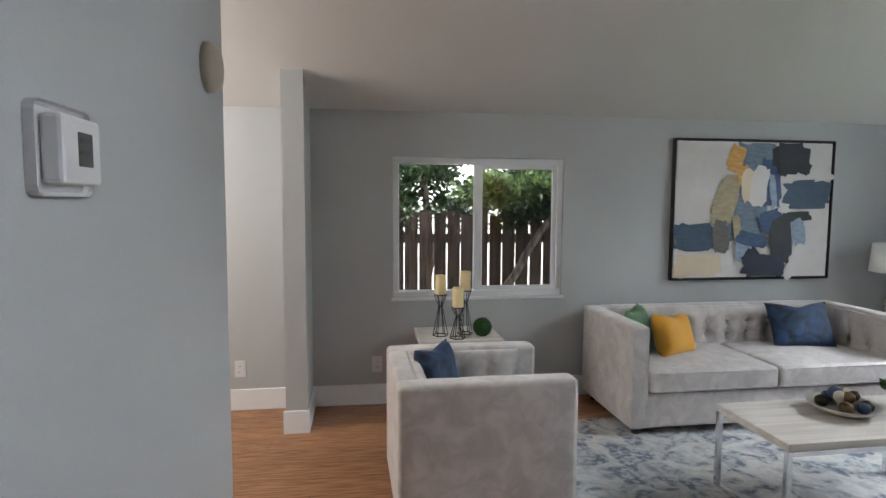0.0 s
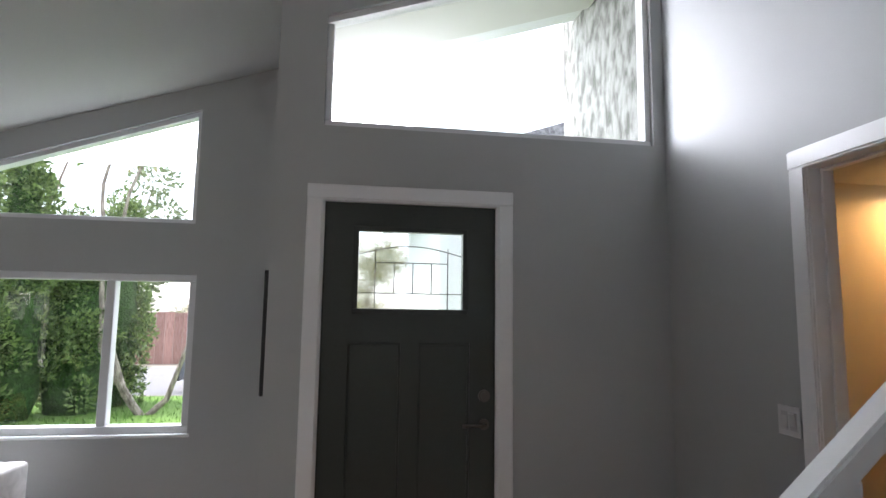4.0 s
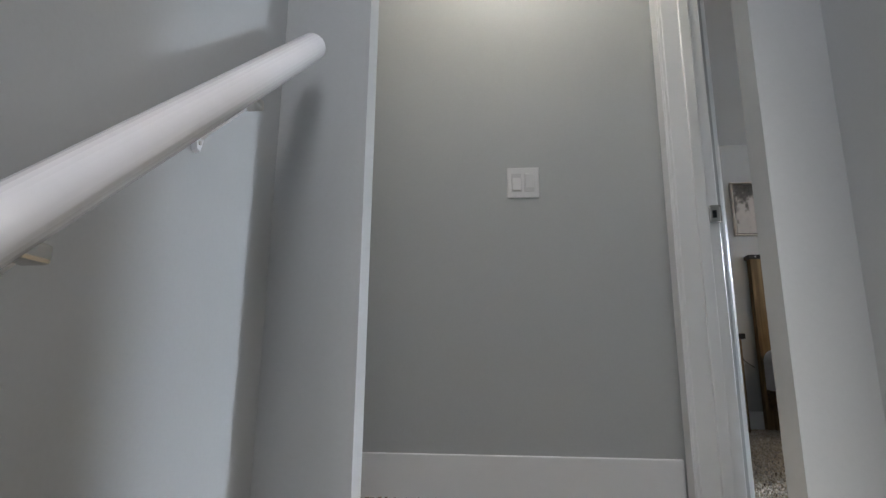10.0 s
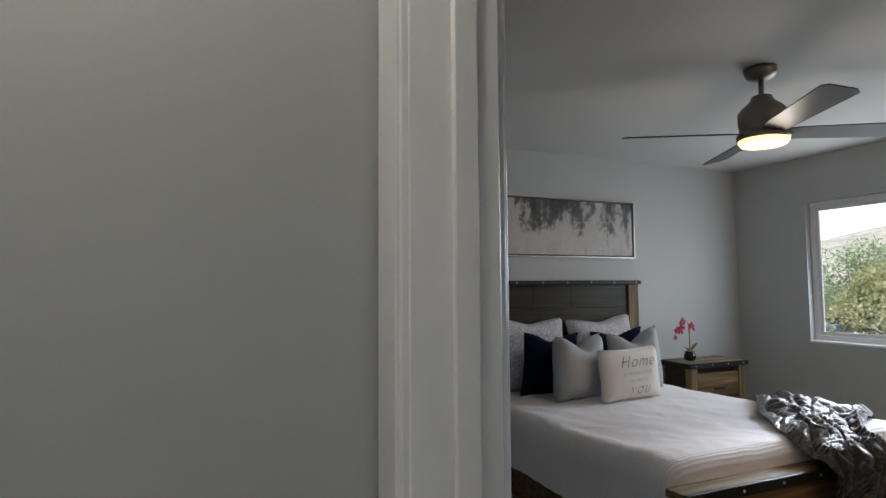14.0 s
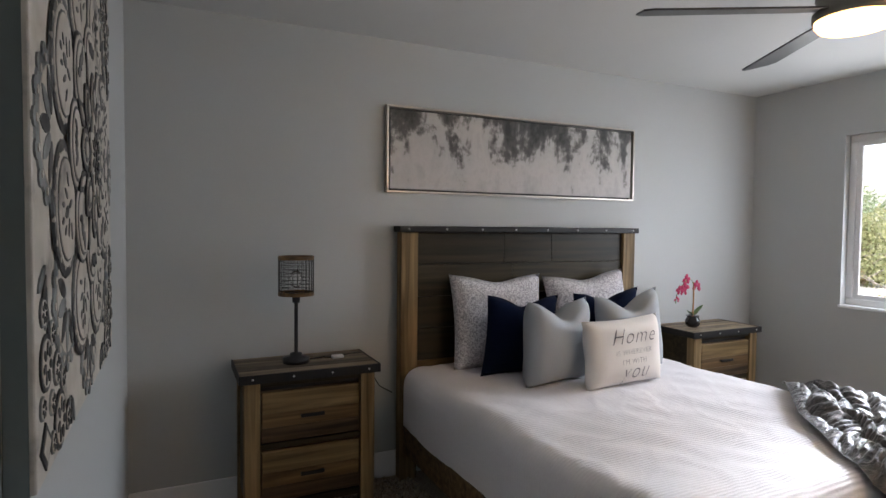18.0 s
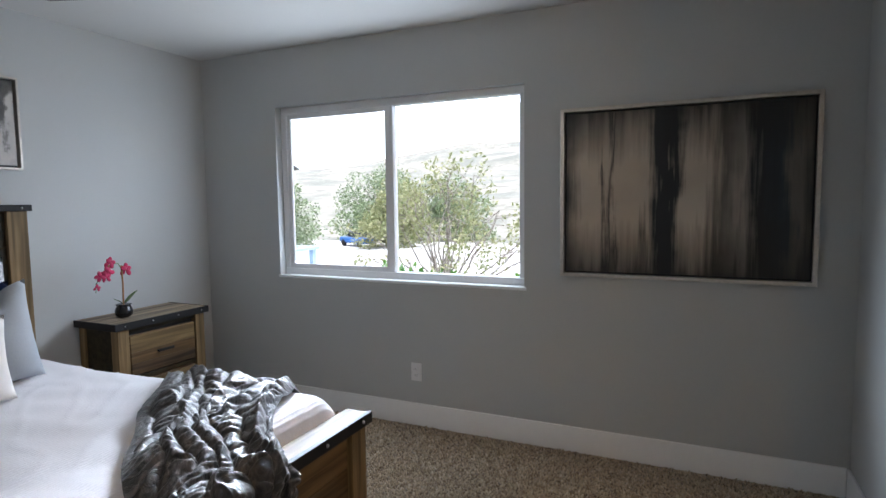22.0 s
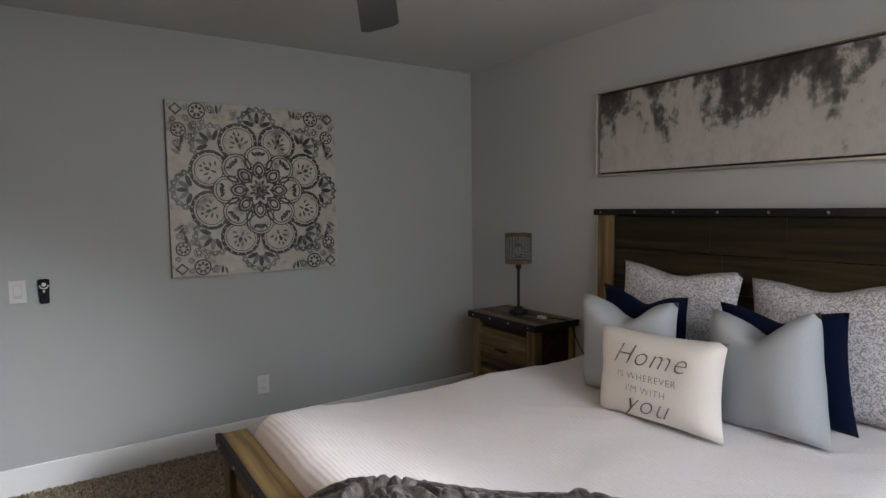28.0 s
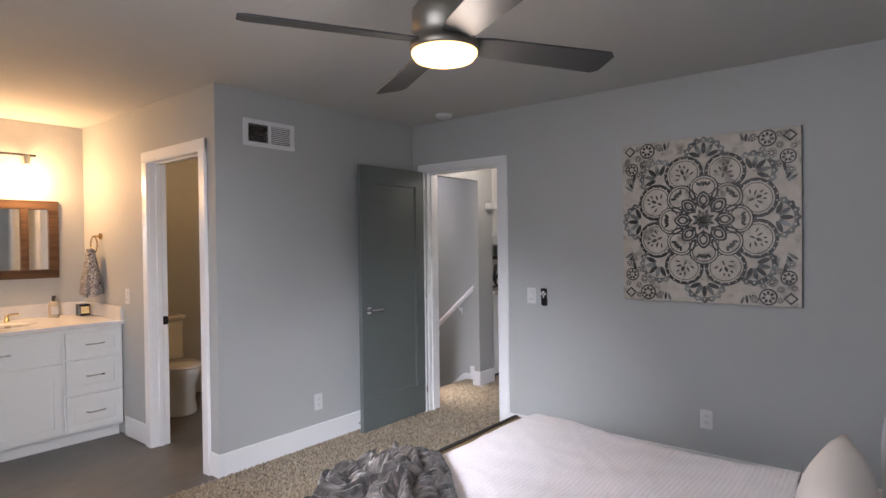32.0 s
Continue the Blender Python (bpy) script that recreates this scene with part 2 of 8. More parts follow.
def add_box(bm, x0, x1, y0, y1, z0, z1, bevel=0.0, seg=2):
    x0, x1, y0, y1, z0, z1 = min(x0, x1), max(x0, x1), min(y0, y1), max(y0, y1), min(z0, z1), max(z0, z1)
    vs = [bm.verts.new(p) for p in ((x0, y0, z0), (x1, y0, z0), (x1, y1, z0), (x0, y1, z0), (x0, y0, z1), (x1, y0, z1), (x1, y1, z1), (x0, y1, z1))]
    fs = [bm.faces.new([vs[i] for i in q]) for q in ((0, 3, 2, 1), (4, 5, 6, 7), (0, 1, 5, 4), (1, 2, 6, 5), (2, 3, 7, 6), (3, 0, 4, 7))]
    if bevel:
        bmesh.ops.bevel(bm, geom=list({e for f in fs for e in f.edges}), offset=bevel, segments=seg, affect="EDGES", profile=0.5)
    return vs


def box(x0, x1, y0, y1, z0, z1, bevel=0.0, seg=2):
    bm = bmesh.new()
    add_box(bm, x0, x1, y0, y1, z0, z1, bevel, seg)
    return bm


def add_prism(bm, a0, a1, z, p0, p1, along):
    """A wall piece between a0 and a1 along an axis; z = (low at a0, low at a1, high at a0, high at a1)."""
    def pt(a, q, h):
        return (q, a, h) if along == "y" else (a, q, h)
    vs = [bm.verts.new(v) for v in (pt(a0, p0, z[0]), pt(a1, p0, z[1]), pt(a1, p1, z[1]), pt(a0, p1, z[0]),
                                    pt(a0, p0, z[2]), pt(a1, p0, z[3]), pt(a1, p1, z[3]), pt(a0, p1, z[2]))]
    for q in ((0, 3, 2, 1), (4, 5, 6, 7), (0, 1, 5, 4), (1, 2, 6, 5), (2, 3, 7, 6), (3, 0, 4, 7)):
        bm.faces.new([vs[i] for i in q])


def wall(name, along, p0, p1, a0, a1, z0, z1, holes=(), material=None, label="", top=None):
    """A wall of thickness p0..p1 along an axis, with rectangular holes (a, b, low, high) cut through it."""
    top = top or (lambda a: z1)
    bm = bmesh.new()
    cuts = sorted({a0, a1, *(h[0] for h in holes), *(h[1] for h in holes)})
    for s, e in zip(cuts, cuts[1:]):
        low = (z0, z0)
        for h in sorted((h for h in holes if h[0] <= s + 1e-6 and h[1] >= e - 1e-6), key=lambda h: h[2]):
            hi_s, hi_e = (h[3](s), h[3](e)) if callable(h[3]) else (h[3], h[3])
            if h[2] > low[0] + 1e-6:
                add_prism(bm, s, e, (*low, h[2], h[2]), p0, p1, along)
            low = (hi_s, hi_e)
        if top(s) > low[0] + 1e-6 or top(e) > low[1] + 1e-6:
            add_prism(bm, s, e, (*low, top(s), top(e)), p0, p1, along)
    return structure(name, bm, material or M_WALL, label or "light grey painted wall", "wall")


def tube(bm, p, q, r0, r1=None, n=12):
    """A round bar from p to q."""
    p, q = Vector(p), Vector(q)
    d = q - p
    m = Matrix.Translation((p + q) / 2) @ d.to_track_quat("Z", "Y").to_matrix().to_4x4()
    bmesh.ops.create_cone(bm, cap_ends=True, segments=n, radius1=r0, radius2=r0 if r1 is None else r1, depth=d.length, matrix=m)


def lathe(bm, profile, n=24, at=(0, 0, 0)):
    """A turned body from (radius, height) pairs."""
    rings = []
    for r, z in profile:
        rings.append([bm.verts.new((at[0] + r * math.cos(2 * math.pi * k / n), at[1] + r * math.sin(2 * math.pi * k / n), at[2] + z)) for k in range(n)])
    for a, b in zip(rings, rings[1:]):
        for k in range(n):
            bm.faces.new((a[k], a[(k + 1) % n], b[(k + 1) % n], b[k]))
    if profile[0][0] > 1e-4:
        bm.faces.new(rings[0])
    if profile[-1][0] > 1e-4:
        bm.faces.new(rings[-1])


def curve_tube(name, points, radius, material, parent=None, label="", cyclic=False, res=3):
    cu = bpy.data.curves.new(name, "CURVE")
    cu.dimensions, cu.bevel_depth, cu.bevel_resolution = "3D", radius, res
    sp = cu.splines.new("POLY")
    sp.points.add(len(points) - 1)
    for s, p in zip(sp.points, points):
        s.co = (*p, 1)
    sp.use_cyclic_u = cyclic
    tmp = bpy.data.objects.new(name, cu)
    me = bpy.data.meshes.new_from_object(tmp)
    bpy.data.objects.remove(tmp)
    bpy.data.curves.remove(cu)
    me.name = name
    me.materials.clear()
    me.materials.append(material)
    for p in me.polygons:
        p.use_smooth = True
    ob = new(name, me)
    if parent is not None:
        ob.parent = parent
    if label:
        ob["label"] = label
    return ob


# ---- the large structure ----
def vault(y):
    """Height of the sloping living room ceiling."""
    return 2.043 + (y + 5.26) * 0.332


living_floor = structure("floor", box(-2.83, 4.6, -5.42, 1.95, -0.12, -0.012), M_SUBFLOOR, "wood-look plank floor of the living room", "floor")
# living room walls
wall("wall_south", "x", -5.42, -5.26, -2.83, 4.6, 0, 2.2, [(0.128, 1.362, 0.747, 1.735)], label="light grey living room wall with a sliding window")
wall("wall_west", "y", -2.83, -2.666, -5.26, -2.094, 0, 3.2,
     [(-4.614, -2.635, 0.752, 1.70), (-4.575, -2.663, 2.015, lambda y: 2.085 + (y + 4.575) * 0.346)], top=lambda y: vault(y) + 0.06,
     label="light grey gable wall with two windows")
wall("wall_porch", "x", -2.094, -1.97, -2.83, -1.828, 0, 3.35, label="light grey return wall beside the entry")
wall("wall_entry", "y", -1.97, -1.828, -1.97, 0.0, 0, 4.0, [(-1.857, -0.948, 0, 2.05), (-1.86, -0.07, 2.42, lambda y: vault(y) - 0.16)],
     top=lambda y: vault(y) + 0.06, label="light grey entry wall round the front door")
wall("wall_bath", "x", 0.0, 0.11, -1.828, 0.0, 0, 4.0, [(-0.868, -0.227, 0, 2.066)], label="light grey wall with the bathroom doorway")
wall("wall_stair_west", "y", -0.11, 0.0, 0.11, 1.875, 0, CEIL2, label="light grey stair wall")
wall("wall_stair_east", "y", 0.985, 1.07, -1.0, 1.875, 0, CEIL2, label="light grey stair wall")
wall("wall_closet_entry", "x", -1.0, -0.9, 1.07, 2.1, 0, 4.0)
wall("wall_thermostat", "y", 2.0, 2.13, -3.118, -1.0, 0, 3.6, top=lambda y: vault(y) + 0.06, label="light grey partition with the thermostat")
wall("wall_stub", "y", 1.915, 2.045, -5.26, -4.80, 0, 2.3, top=lambda y: vault(y) + 0.06, label="narrow grey wall stub at the dining opening")
wall("wall_dining_east", "y", 4.6, 4.7, -5.42, -1.0, 0, 3.6)
wall("wall_dining_north", "x", -1.1, -1.0, 2.13, 4.6, 0, 3.6)
# sloping ceiling
bm = bmesh.new()
add_prism(bm, -5.42, 0.0, (vault(-5.42), vault(0), vault(-5.42) + 0.15, vault(0) + 0.15), -2.83, 1.07, "y")
add_prism(bm, -5.42, -0.9, (vault(-5.42), vault(-0.9), vault(-5.42) + 0.15, vault(-0.9) + 0.15), 1.07, 4.7, "y")
structure("ceiling_living", bm, M_CEIL, "sloping white ceiling", "ceiling")
wall("wall_header", "x", 0.0, 0.1, 0.0, 0.985, vault(0.0), CEIL2)
structure("ceiling_bath", box(-1.828, -0.11, 0.11, 1.875, 2.27, 2.32), M_CEIL, "bathroom ceiling", "ceiling")
wall("wall_bath_west", "y", -1.97, -1.828, 0.0, 1.96, 0, 2.4, material=M_WARMWALL, label="bathroom wall")
wall("wall_bath_north", "x", 1.875, 1.96, -1.828, -0.11, 0, 2.32, material=M_WARMWALL, label="bathroom wall")

# upper floor
bm = bmesh.new()
add_box(bm, 0.99, 5.57, 1.955, 6.08, FLOOR2 - 0.2, FLOOR2)
add_box(bm, -2.0, 0.99, 1.71, 3.0, FLOOR2 - 0.075, FLOOR2)
structure("floor_carpet", bm, M_CARPET, "brown speckled shag carpet", "carpet")
structure("floor_bath", box(1.07, 5.57, -0.30, 1.955, FLOOR2 - 0.2, FLOOR2 - 0.008), M_DARKTILE, "smooth mottled dark grey floor", "floor")
structure("ceiling_upper", box(-2.0, 5.57, 1.875, 6.08, CEIL2, CEIL2 + 0.1), M_CEIL, "white ceiling", "ceiling")
wall("wall_bedroom_west", "y", 0.994, 1.148, 1.955, 6.08, FLOOR2, CEIL2, [(2.075, 2.845, FLOOR2, FLOOR2 + 2.045)], label="light grey bedroom wall with the door opening")
wall("wall_bedroom_north", "x", 5.937, 6.08, 1.148, 5.57, FLOOR2, CEIL2, label="light grey wall behind the bed")
wall("wall_bedroom_east", "y", 5.432, 5.57, -0.30, 5.937, FLOOR2, CEIL2, [(3.52, 5.27, 3.312, 4.453)], label="light grey wall with a sliding window")
wall("wall_vent", "x", 1.834, 1.954, 1.148, 2.964, FLOOR2, CEIL2, label="light grey wall with an air vent")
wall("wall_toilet", "y", 2.844, 2.964, -0.16, 1.834, FLOOR2, CEIL2, [(1.041, 1.792, FLOOR2, FLOOR2 + 2.05)], label="wall with the toilet room doorway")
wall("wall_vanity", "x", -0.30, -0.16, 1.07, 5.432, FLOOR2, CEIL2, label="wall behind the vanity")
wall("wall_closet", "x", 1.834, 1.954, 4.75, 5.432, FLOOR2, CEIL2)
wall("wall_toilet_west", "y", 1.07, 1.148, -0.16, 1.955, FLOOR2, CEIL2)
wall("wall_hall_south", "x", 1.875, 1.94, -0.08, 0.168, FLOOR2 - 0.2, CEIL2, label="light grey wall at the head of the stairs")
wall("wall_hall_stub", "x", 1.875, 1.94, 0.862, 0.994, FLOOR2 - 0.2, CEIL2, label="narrow grey wall at the head of the stairs")
wall("wall_hall_header", "x", 1.875, 1.94, 0.168, 0.862, 4.452, CEIL2, label="grey header over the head of the stairs")
wall("wall_hall_north", "x", 2.896, 3.0, -2.0, 0.994, FLOOR2, CEIL2, label="light grey hall wall with the light switch")
wall("wall_hall_west", "y", -2.1, -2.0, 1.3, 3.0, FLOOR2, CEIL2)
wall("wall_linen_back", "x", 1.3, 1.35, -2.0, -0.11, FLOOR2 - 0.07, CEIL2)
structure("ceiling_vanity", box(1.07, 5.57, -0.30, 1.875, CEIL2, CEIL2 + 0.1), M_CEIL, "white ceiling over the vanity", "ceiling")
structure("ceiling_linen", box(-2.0, -0.11, 1.3, 1.875, CEIL2, CEIL2 + 0.1), M_CEIL, "white hall ceiling", "ceiling")
bm = bmesh.new()                                          # stairwell ceiling round its skylight
for q in ((0.0, 0.985, 0.0, 0.45), (0.0, 0.985, 1.25, 1.875), (0.0, 0.24, 0.45, 1.25), (0.76, 0.985, 0.45, 1.25)):
    add_box(bm, *q, CEIL2, CEIL2 + 0.1)
structure("ceiling_stair", bm, M_CEIL, "white stairwell ceiling", "ceiling")


# ---- trim ----
def baseboard(name, along, face, side, a0, a1, z, h=0.145, t=0.014):
    """A flat white board on a wall's face; side is the way the face looks."""
    p0, p1 = face, face + side * t
    bm = box(*((a0, a1, p0, p1) if along == "x" else (p0, p1, a0, a1)), z, z + h, 0.003, 1)
    return structure(name, bm, M_TRIM, "white painted baseboard", "baseboard")


for along, face, side, a0, a1, z in (
        ("x", -5.26, 1, -2.666, 1.915, 0), ("x", -5.26, 1, 2.045, 4.6, 0), ("y", -2.666, 1, -5.246, -2.108, 0),
        ("y", 1.915, -1, -5.246, -4.80, 0), ("x", -4.80, 1, 1.901, 2.059, 0), ("y", 2.0, -1, -3.118, -1.0, 0), ("x", -3.118, -1, 1.986, 2.144, 0),
        ("x", 0.0, -1, -1.828, -0.935, 0), ("y", -1.828, 1, -0.87, -0.014, 0), ("x", -2.094, -1, -2.666, -1.814, 0)):
    baseboard("baseboard", along, face, side, a0, a1, z)
for along, face, side, a0, a1, z in (
        ("x", 5.937, -1, 1.162, 5.418, FLOOR2), ("y", 5.432, -1, 1.968, 5.937, FLOOR2), ("y", 1.148, 1, 2.916, 5.937, FLOOR2),
        ("x", 1.954, 1, 1.162, 2.978, FLOOR2), ("y", 2.964, 1, 0.62, 0.974, FLOOR2), ("y", 2.964, 1, 1.86, 1.954, FLOOR2), ("x", 1.954, 1, 4.736, 5.418, FLOOR2),
        ("x", 2.896, -1, -2.0, 0.974, FLOOR2), ("x", 1.94, 1, -0.08, 0.182, FLOOR2), ("y", 0.168, 1, 1.861, 1.94, FLOOR2),
        ("x", 1.875, -1, 0.014, 0.168, FLOOR2), ("x", 1.875, -1, 0.862, 0.971, FLOOR2), ("y", 0.862, -1, 1.861, 1.94, FLOOR2),
        ("y", 0.0, 1, 1.706, 1.875, FLOOR2)):
    baseboard("baseboard", along, face, side, a0, a1, z)


def casing(name, along, face, side, a0, a1, z0, z1, w=0.065, legs=(True, True), label="white door casing"):
    """Moulded trim round an opening a0..a1, up to z1, on one face of a wall."""
    top = thing(name, label, "door casing", kind="structure")

    def piece(nm, u0, u1, v0, v1):
        bm = bmesh.new()
        for k, (ins, t) in enumerate(((0.0, 0.012), (0.012, 0.018), (0.03, 0.014))):
            if u1 - u0 > v1 - v0:
                q = (u0, u1, v0 + ins * 0.7, v1 - (0 if k == 0 else 0.006 * k))
            else:
                q = (u0 + ins * 0.4, u1 - ins * 0.4, v0, v1)
            p0, p1 = face, face + side * t
            add_box(bm, *((q[0], q[1], p0, p1) if along == "x" else (p0, p1, q[0], q[1])), q[2], q[3], 0.002, 1)
        part(nm, bm, M_TRIM, top)

    piece("head", a0 - w, a1 + w, z1, z1 + w)
    if legs[0]:
        piece("leg", a0 - w, a0, z0, z1)
    if legs[1]:
        piece("leg", a1, a1 + w, z0, z1)
    return top


def jamb(name, along, p0, p1, a0, a1, z0, z1, stop=None, label="white door jamb", t=0.018):
    """The lining of a door opening, with a stop strip."""
    top = thing(name, label, "door jamb", kind="structure")
    for nm, q in (("side", (a0, a0 + t, z0, z1)), ("side", (a1 - t, a1, z0, z1)), ("head", (a0 + t, a1 - t, z1 - t, z1))):
        add = (q[0], q[1], p0, p1) if along == "x" else (p0, p1, q[0], q[1])
        part(nm, box(*add, q[2], q[3], 0.002, 1), M_TRIM, top)
    if stop is not None:
        for nm, q in (("stop", (a0 + t, a0 + t + 0.011, z0, z1 - t)), ("stop", (a1 - t - 0.011, a1 - t, z0, z1 - t)), ("stop", (a0 + t + .011, a1 - t - .011, z1 - t - 0.011, z1 - t))):
            add = (q[0], q[1], stop, stop + 0.035) if along == "x" else (stop, stop + 0.035, q[0], q[1])
            part(nm, box(*add, q[2], q[3], 0.002, 1), M_TRIM, top)
    return top


casing("door_casing_bath", "x", 0.0, -1, -0.853, -0.242, 0, 2.051, 0.08)
jamb("door_jamb_bath", "x", -0.002, 0.112, -0.868, -0.227, 0, 2.066, stop=0.05)
casing("door_casing_front", "y", -1.828, 1, -1.847, -0.958, 0, 2.036, 0.08)
jamb("door_jamb_front", "y", -1.97, -1.826, -1.857, -0.948, 0, 2.05)
casing("door_casing_bedroom", "y", 1.148, 1, 2.09, 2.85, FLOOR2, FLOOR2 + 2.03, 0.064)
casing("door_casing_hall", "y", 0.994, -1, 2.09, 2.80, FLOOR2, FLOOR2 + 2.03, 0.08)
jamb("door_jamb_bedroom", "y", 0.992, 1.122, 2.075, 2.816, FLOOR2, FLOOR2 + 2.045, stop=1.05)
structure("trim_jamb_filler", box(0.992, 1.120, 2.816, 2.845, FLOOR2, FLOOR2 + 2.045), M_TRIM, "white jamb packing strip", "trim")
casing("door_casing_toilet", "y", 2.964, 1, 1.056, 1.777, FLOOR2 - 0.008, FLOOR2 + 2.03, 0.08)
jamb("door_jamb_toilet", "y", 2.842, 2.966, 1.041, 1.792, FLOOR2 - 0.008, FLOOR2 + 2.05, stop=2.885)


# ---- windows ----
def window(name, along, p_in, p_out, a0, a1, z0, z1, splits, sash=(), fw=0.045, label="white vinyl sliding window", top=None, sill=True, sill_in=0.0, trim=0.0):
    """A vinyl window in an opening: frame, bars, panes and a sill. p_in, p_out: faces of the frame."""
    w = thing(name, label, "window", kind="structure")

    def b(u0, u1, q0, q1, v0, v1, bev=0.004):
        return box(*((u0, u1, q0, q1) if along == "x" else (q0, q1, u0, u1)), v0, v1, bev, 1)

    hi = top or (lambda a: z1)
    part("frame_bottom", b(a0, a1, p_in, p_out, z0, z0 + fw), M_VINYL, w)
    if top is None:
        part("frame_top", b(a0, a1, p_in, p_out, z1 - fw, z1), M_VINYL, w)
    else:
        bm = bmesh.new()
        add_prism(bm, a0, a1, (hi(a0) - fw, hi(a1) - fw, hi(a0), hi(a1)), p_in, p_out, along)
        part("frame_top", bm, M_VINYL, w)
    part("frame_side", b(a0, a0 + fw, p_in, p_out, z0 + fw, hi(a0) - fw), M_VINYL, w)
    part("frame_side", b(a1 - fw, a1, p_in, p_out, z0 + fw, hi(a1) - fw), M_VINYL, w)
    mid = (p_in + p_out) / 2
    s = 1 if p_out > p_in else -1
    xs = [a0 + fw, *splits, a1 - fw]
    for k, c in enumerate(splits):
        part("mullion", b(c - 0.026, c + 0.026, p_in + s * 0.006, p_out - s * 0.004, z0 + fw, hi(c) - fw), M_VINYL, w)
    for k, (u, v) in enumerate(zip(xs, xs[1:])):
        q = mid + (0.018 if k in sash else -0.002) * -s
        if k in sash:
            r = 0.03
            zz0, zz1 = z0 + fw, z1 - fw
            for nm, e in (("sash_rail", (u, v, zz0, zz0 + r)), ("sash_rail", (u, v, zz1 - r, zz1)), ("sash_stile", (u, u + r, zz0 + r, zz1 - r)), ("sash_stile", (v - r, v, zz0 + r, zz1 - r))):
                part(nm, b(e[0], e[1], q - 0.012, q + 0.012, e[2], e[3], 0.003), M_VINYL, w)
        bm = bmesh.new()
        add_prism(bm, u, v, (z0 + fw, z0 + fw, hi(u) - fw, hi(v) - fw), q - 0.002, q + 0.002, along)
        g = part("pane", bm, M_GLASS, w)
        g.visible_shadow = False
    if sill:
        part("sill", b(a0 - 0.012, a1 + 0.012, p_in - s * (sill_in + 0.012), p_in + s * 0.002, z0 - 0.018, z0 + 0.002), M_VINYL, w)
    if trim:
        e = p_in - s * sill_in
        for nm, q in (("inner_trim", (a0 - trim, a0, z0 - trim, z1 + trim)), ("inner_trim", (a1, a1 + trim, z0 - trim, z1 + trim)), ("inner_trim", (a0, a1, z1, z1 + trim)), ("inner_trim", (a0, a1, z0 - trim, z0))):
            part(nm, b(q[0], q[1], e - s * 0.008, e + s * 0.001, q[2], q[3], 0.002), M_TRIM, w)
    return w


window("window_bedroom", "y", 5.487, 5.557, 3.52, 5.27, 3.312, 4.453, [4.42], sash=(1,), sill_in=0.05)
window("window_living", "y", -2.692, -2.78, -4.614, -2.635, 0.752, 1.70, [-4.16, -3.13], sash=(0,), sill_in=0.026)
window("window_gable", "y", -2.692, -2.77, -4.575, -2.663, 2.015, 2.746, [], top=lambda y: 2.085 + (y + 4.575) * 0.346, fw=0.03, sill=False, label="white trapezoid gable window")
window("window_fence", "x", -5.285, -5.37, 0.128, 1.362, 0.747, 1.735, [0.75], sash=(0,), sill_in=0.024)
window("window_transom", "y", -1.855, -1.93, -1.86, -0.07, 2.42, 3.2, [], top=lambda y: vault(y) - 0.16, fw=0.035, sill=False, label="fixed transom window over the front door")

# ---- stairs ----
RUN, RISE = 0.2347, 0.1953
nose = [(1.673 - RUN * k, FLOOR2 - RISE * k) for k in range(8)]
nose += [(1.673 - RUN * k, nose[7][1] - (k - 7) * nose[7][1] / 6) for k in range(8, 13)]
stairs = thing("staircase", "straight staircase covered in brown speckled carpet", "stairs", kind="structure")
for k, (y, z) in enumerate(nose):
    zb = nose[k + 1][1] if k + 1 < len(nose) else 0.0
    bm = bmesh.new()
    n_x = 14
    prof = [(y + RUN + 0.04, z), (y + 0.03, z + 0.004), (y + 0.008, z), (y - 0.005, z - 0.012), (y - 0.009, z - 0.034), (y - 0.004, z - 0.058),
            (y + 0.010, z - 0.070), (y + 0.036, z - 0.074), (y + 0.036, zb)]
    if k == 0:
        prof[0] = (1.712, z)
    rows = [[bm.verts.new((0.014 + (0.957 * i / n_x), p[0] + random.uniform(-.0015, .0015), p[1] + random.uniform(-.0015, .0015))) for i in range(n_x + 1)] for p in prof]
    for a, b2 in zip(rows, rows[1:]):
        for i in range(n_x):
            bm.faces.new((a[i], a[i + 1], b2[i + 1], b2[i]))
    part("step", bm, M_CARPET, stairs, smooth=True)
bm = bmesh.new()
for k, (y, z) in enumerate(nose):
    add_box(bm, 0.02, 0.965, y + 0.045, 1.74, (nose[k + 1][1] if k + 1 < len(nose) else 0.0), z - 0.01)
part("stair_core", bm, M_SUBFLOOR, stairs)


def skirt(x0, x1, y_low, y_high):
    """Sloping skirt board beside the steps, with a short level end at the landing."""
    bm = bmesh.new()
    up = 0.105
    s = RISE / RUN
    f = lambda y: FLOOR2 + (y - 1.673) * s
    y1 = 1.62
    add_prism(bm, y_low, y1, (f(y_low) - 0.3, f(y1) - 0.3, f(y_low) + up, f(y1) + up), x0, x1, "y")
    add_prism(bm, y1, y_high, (f(y1) - 0.3, f(y1) - 0.3, f(y1) + up, f(y1) + up + 0.004), x0, x1, "y")
    structure("skirt_board", bm, M_TRIM, "white sloping stair skirt board", "trim")


skirt(0.0, 0.018, 0.0, 1.706)
skirt(0.967, 0.985, -1.0, 1.861)


# ---- more materials ----
def velvet(name, color, light=0.35, sheen=0.22):
    """Crushed velvet: broad soft patches where the pile lies another way, its sheen painted as lighter colour."""
    hi = tuple(min(1, c * (1 + light)) for c in color)
    return two_tone(name, tuple(c * 0.86 for c in color), hi, 11, rough=0.75, bump=0.15, dist=0.004, lo=0.38, hi=0.66, sheen=sheen, detail=5, distort=0.8)


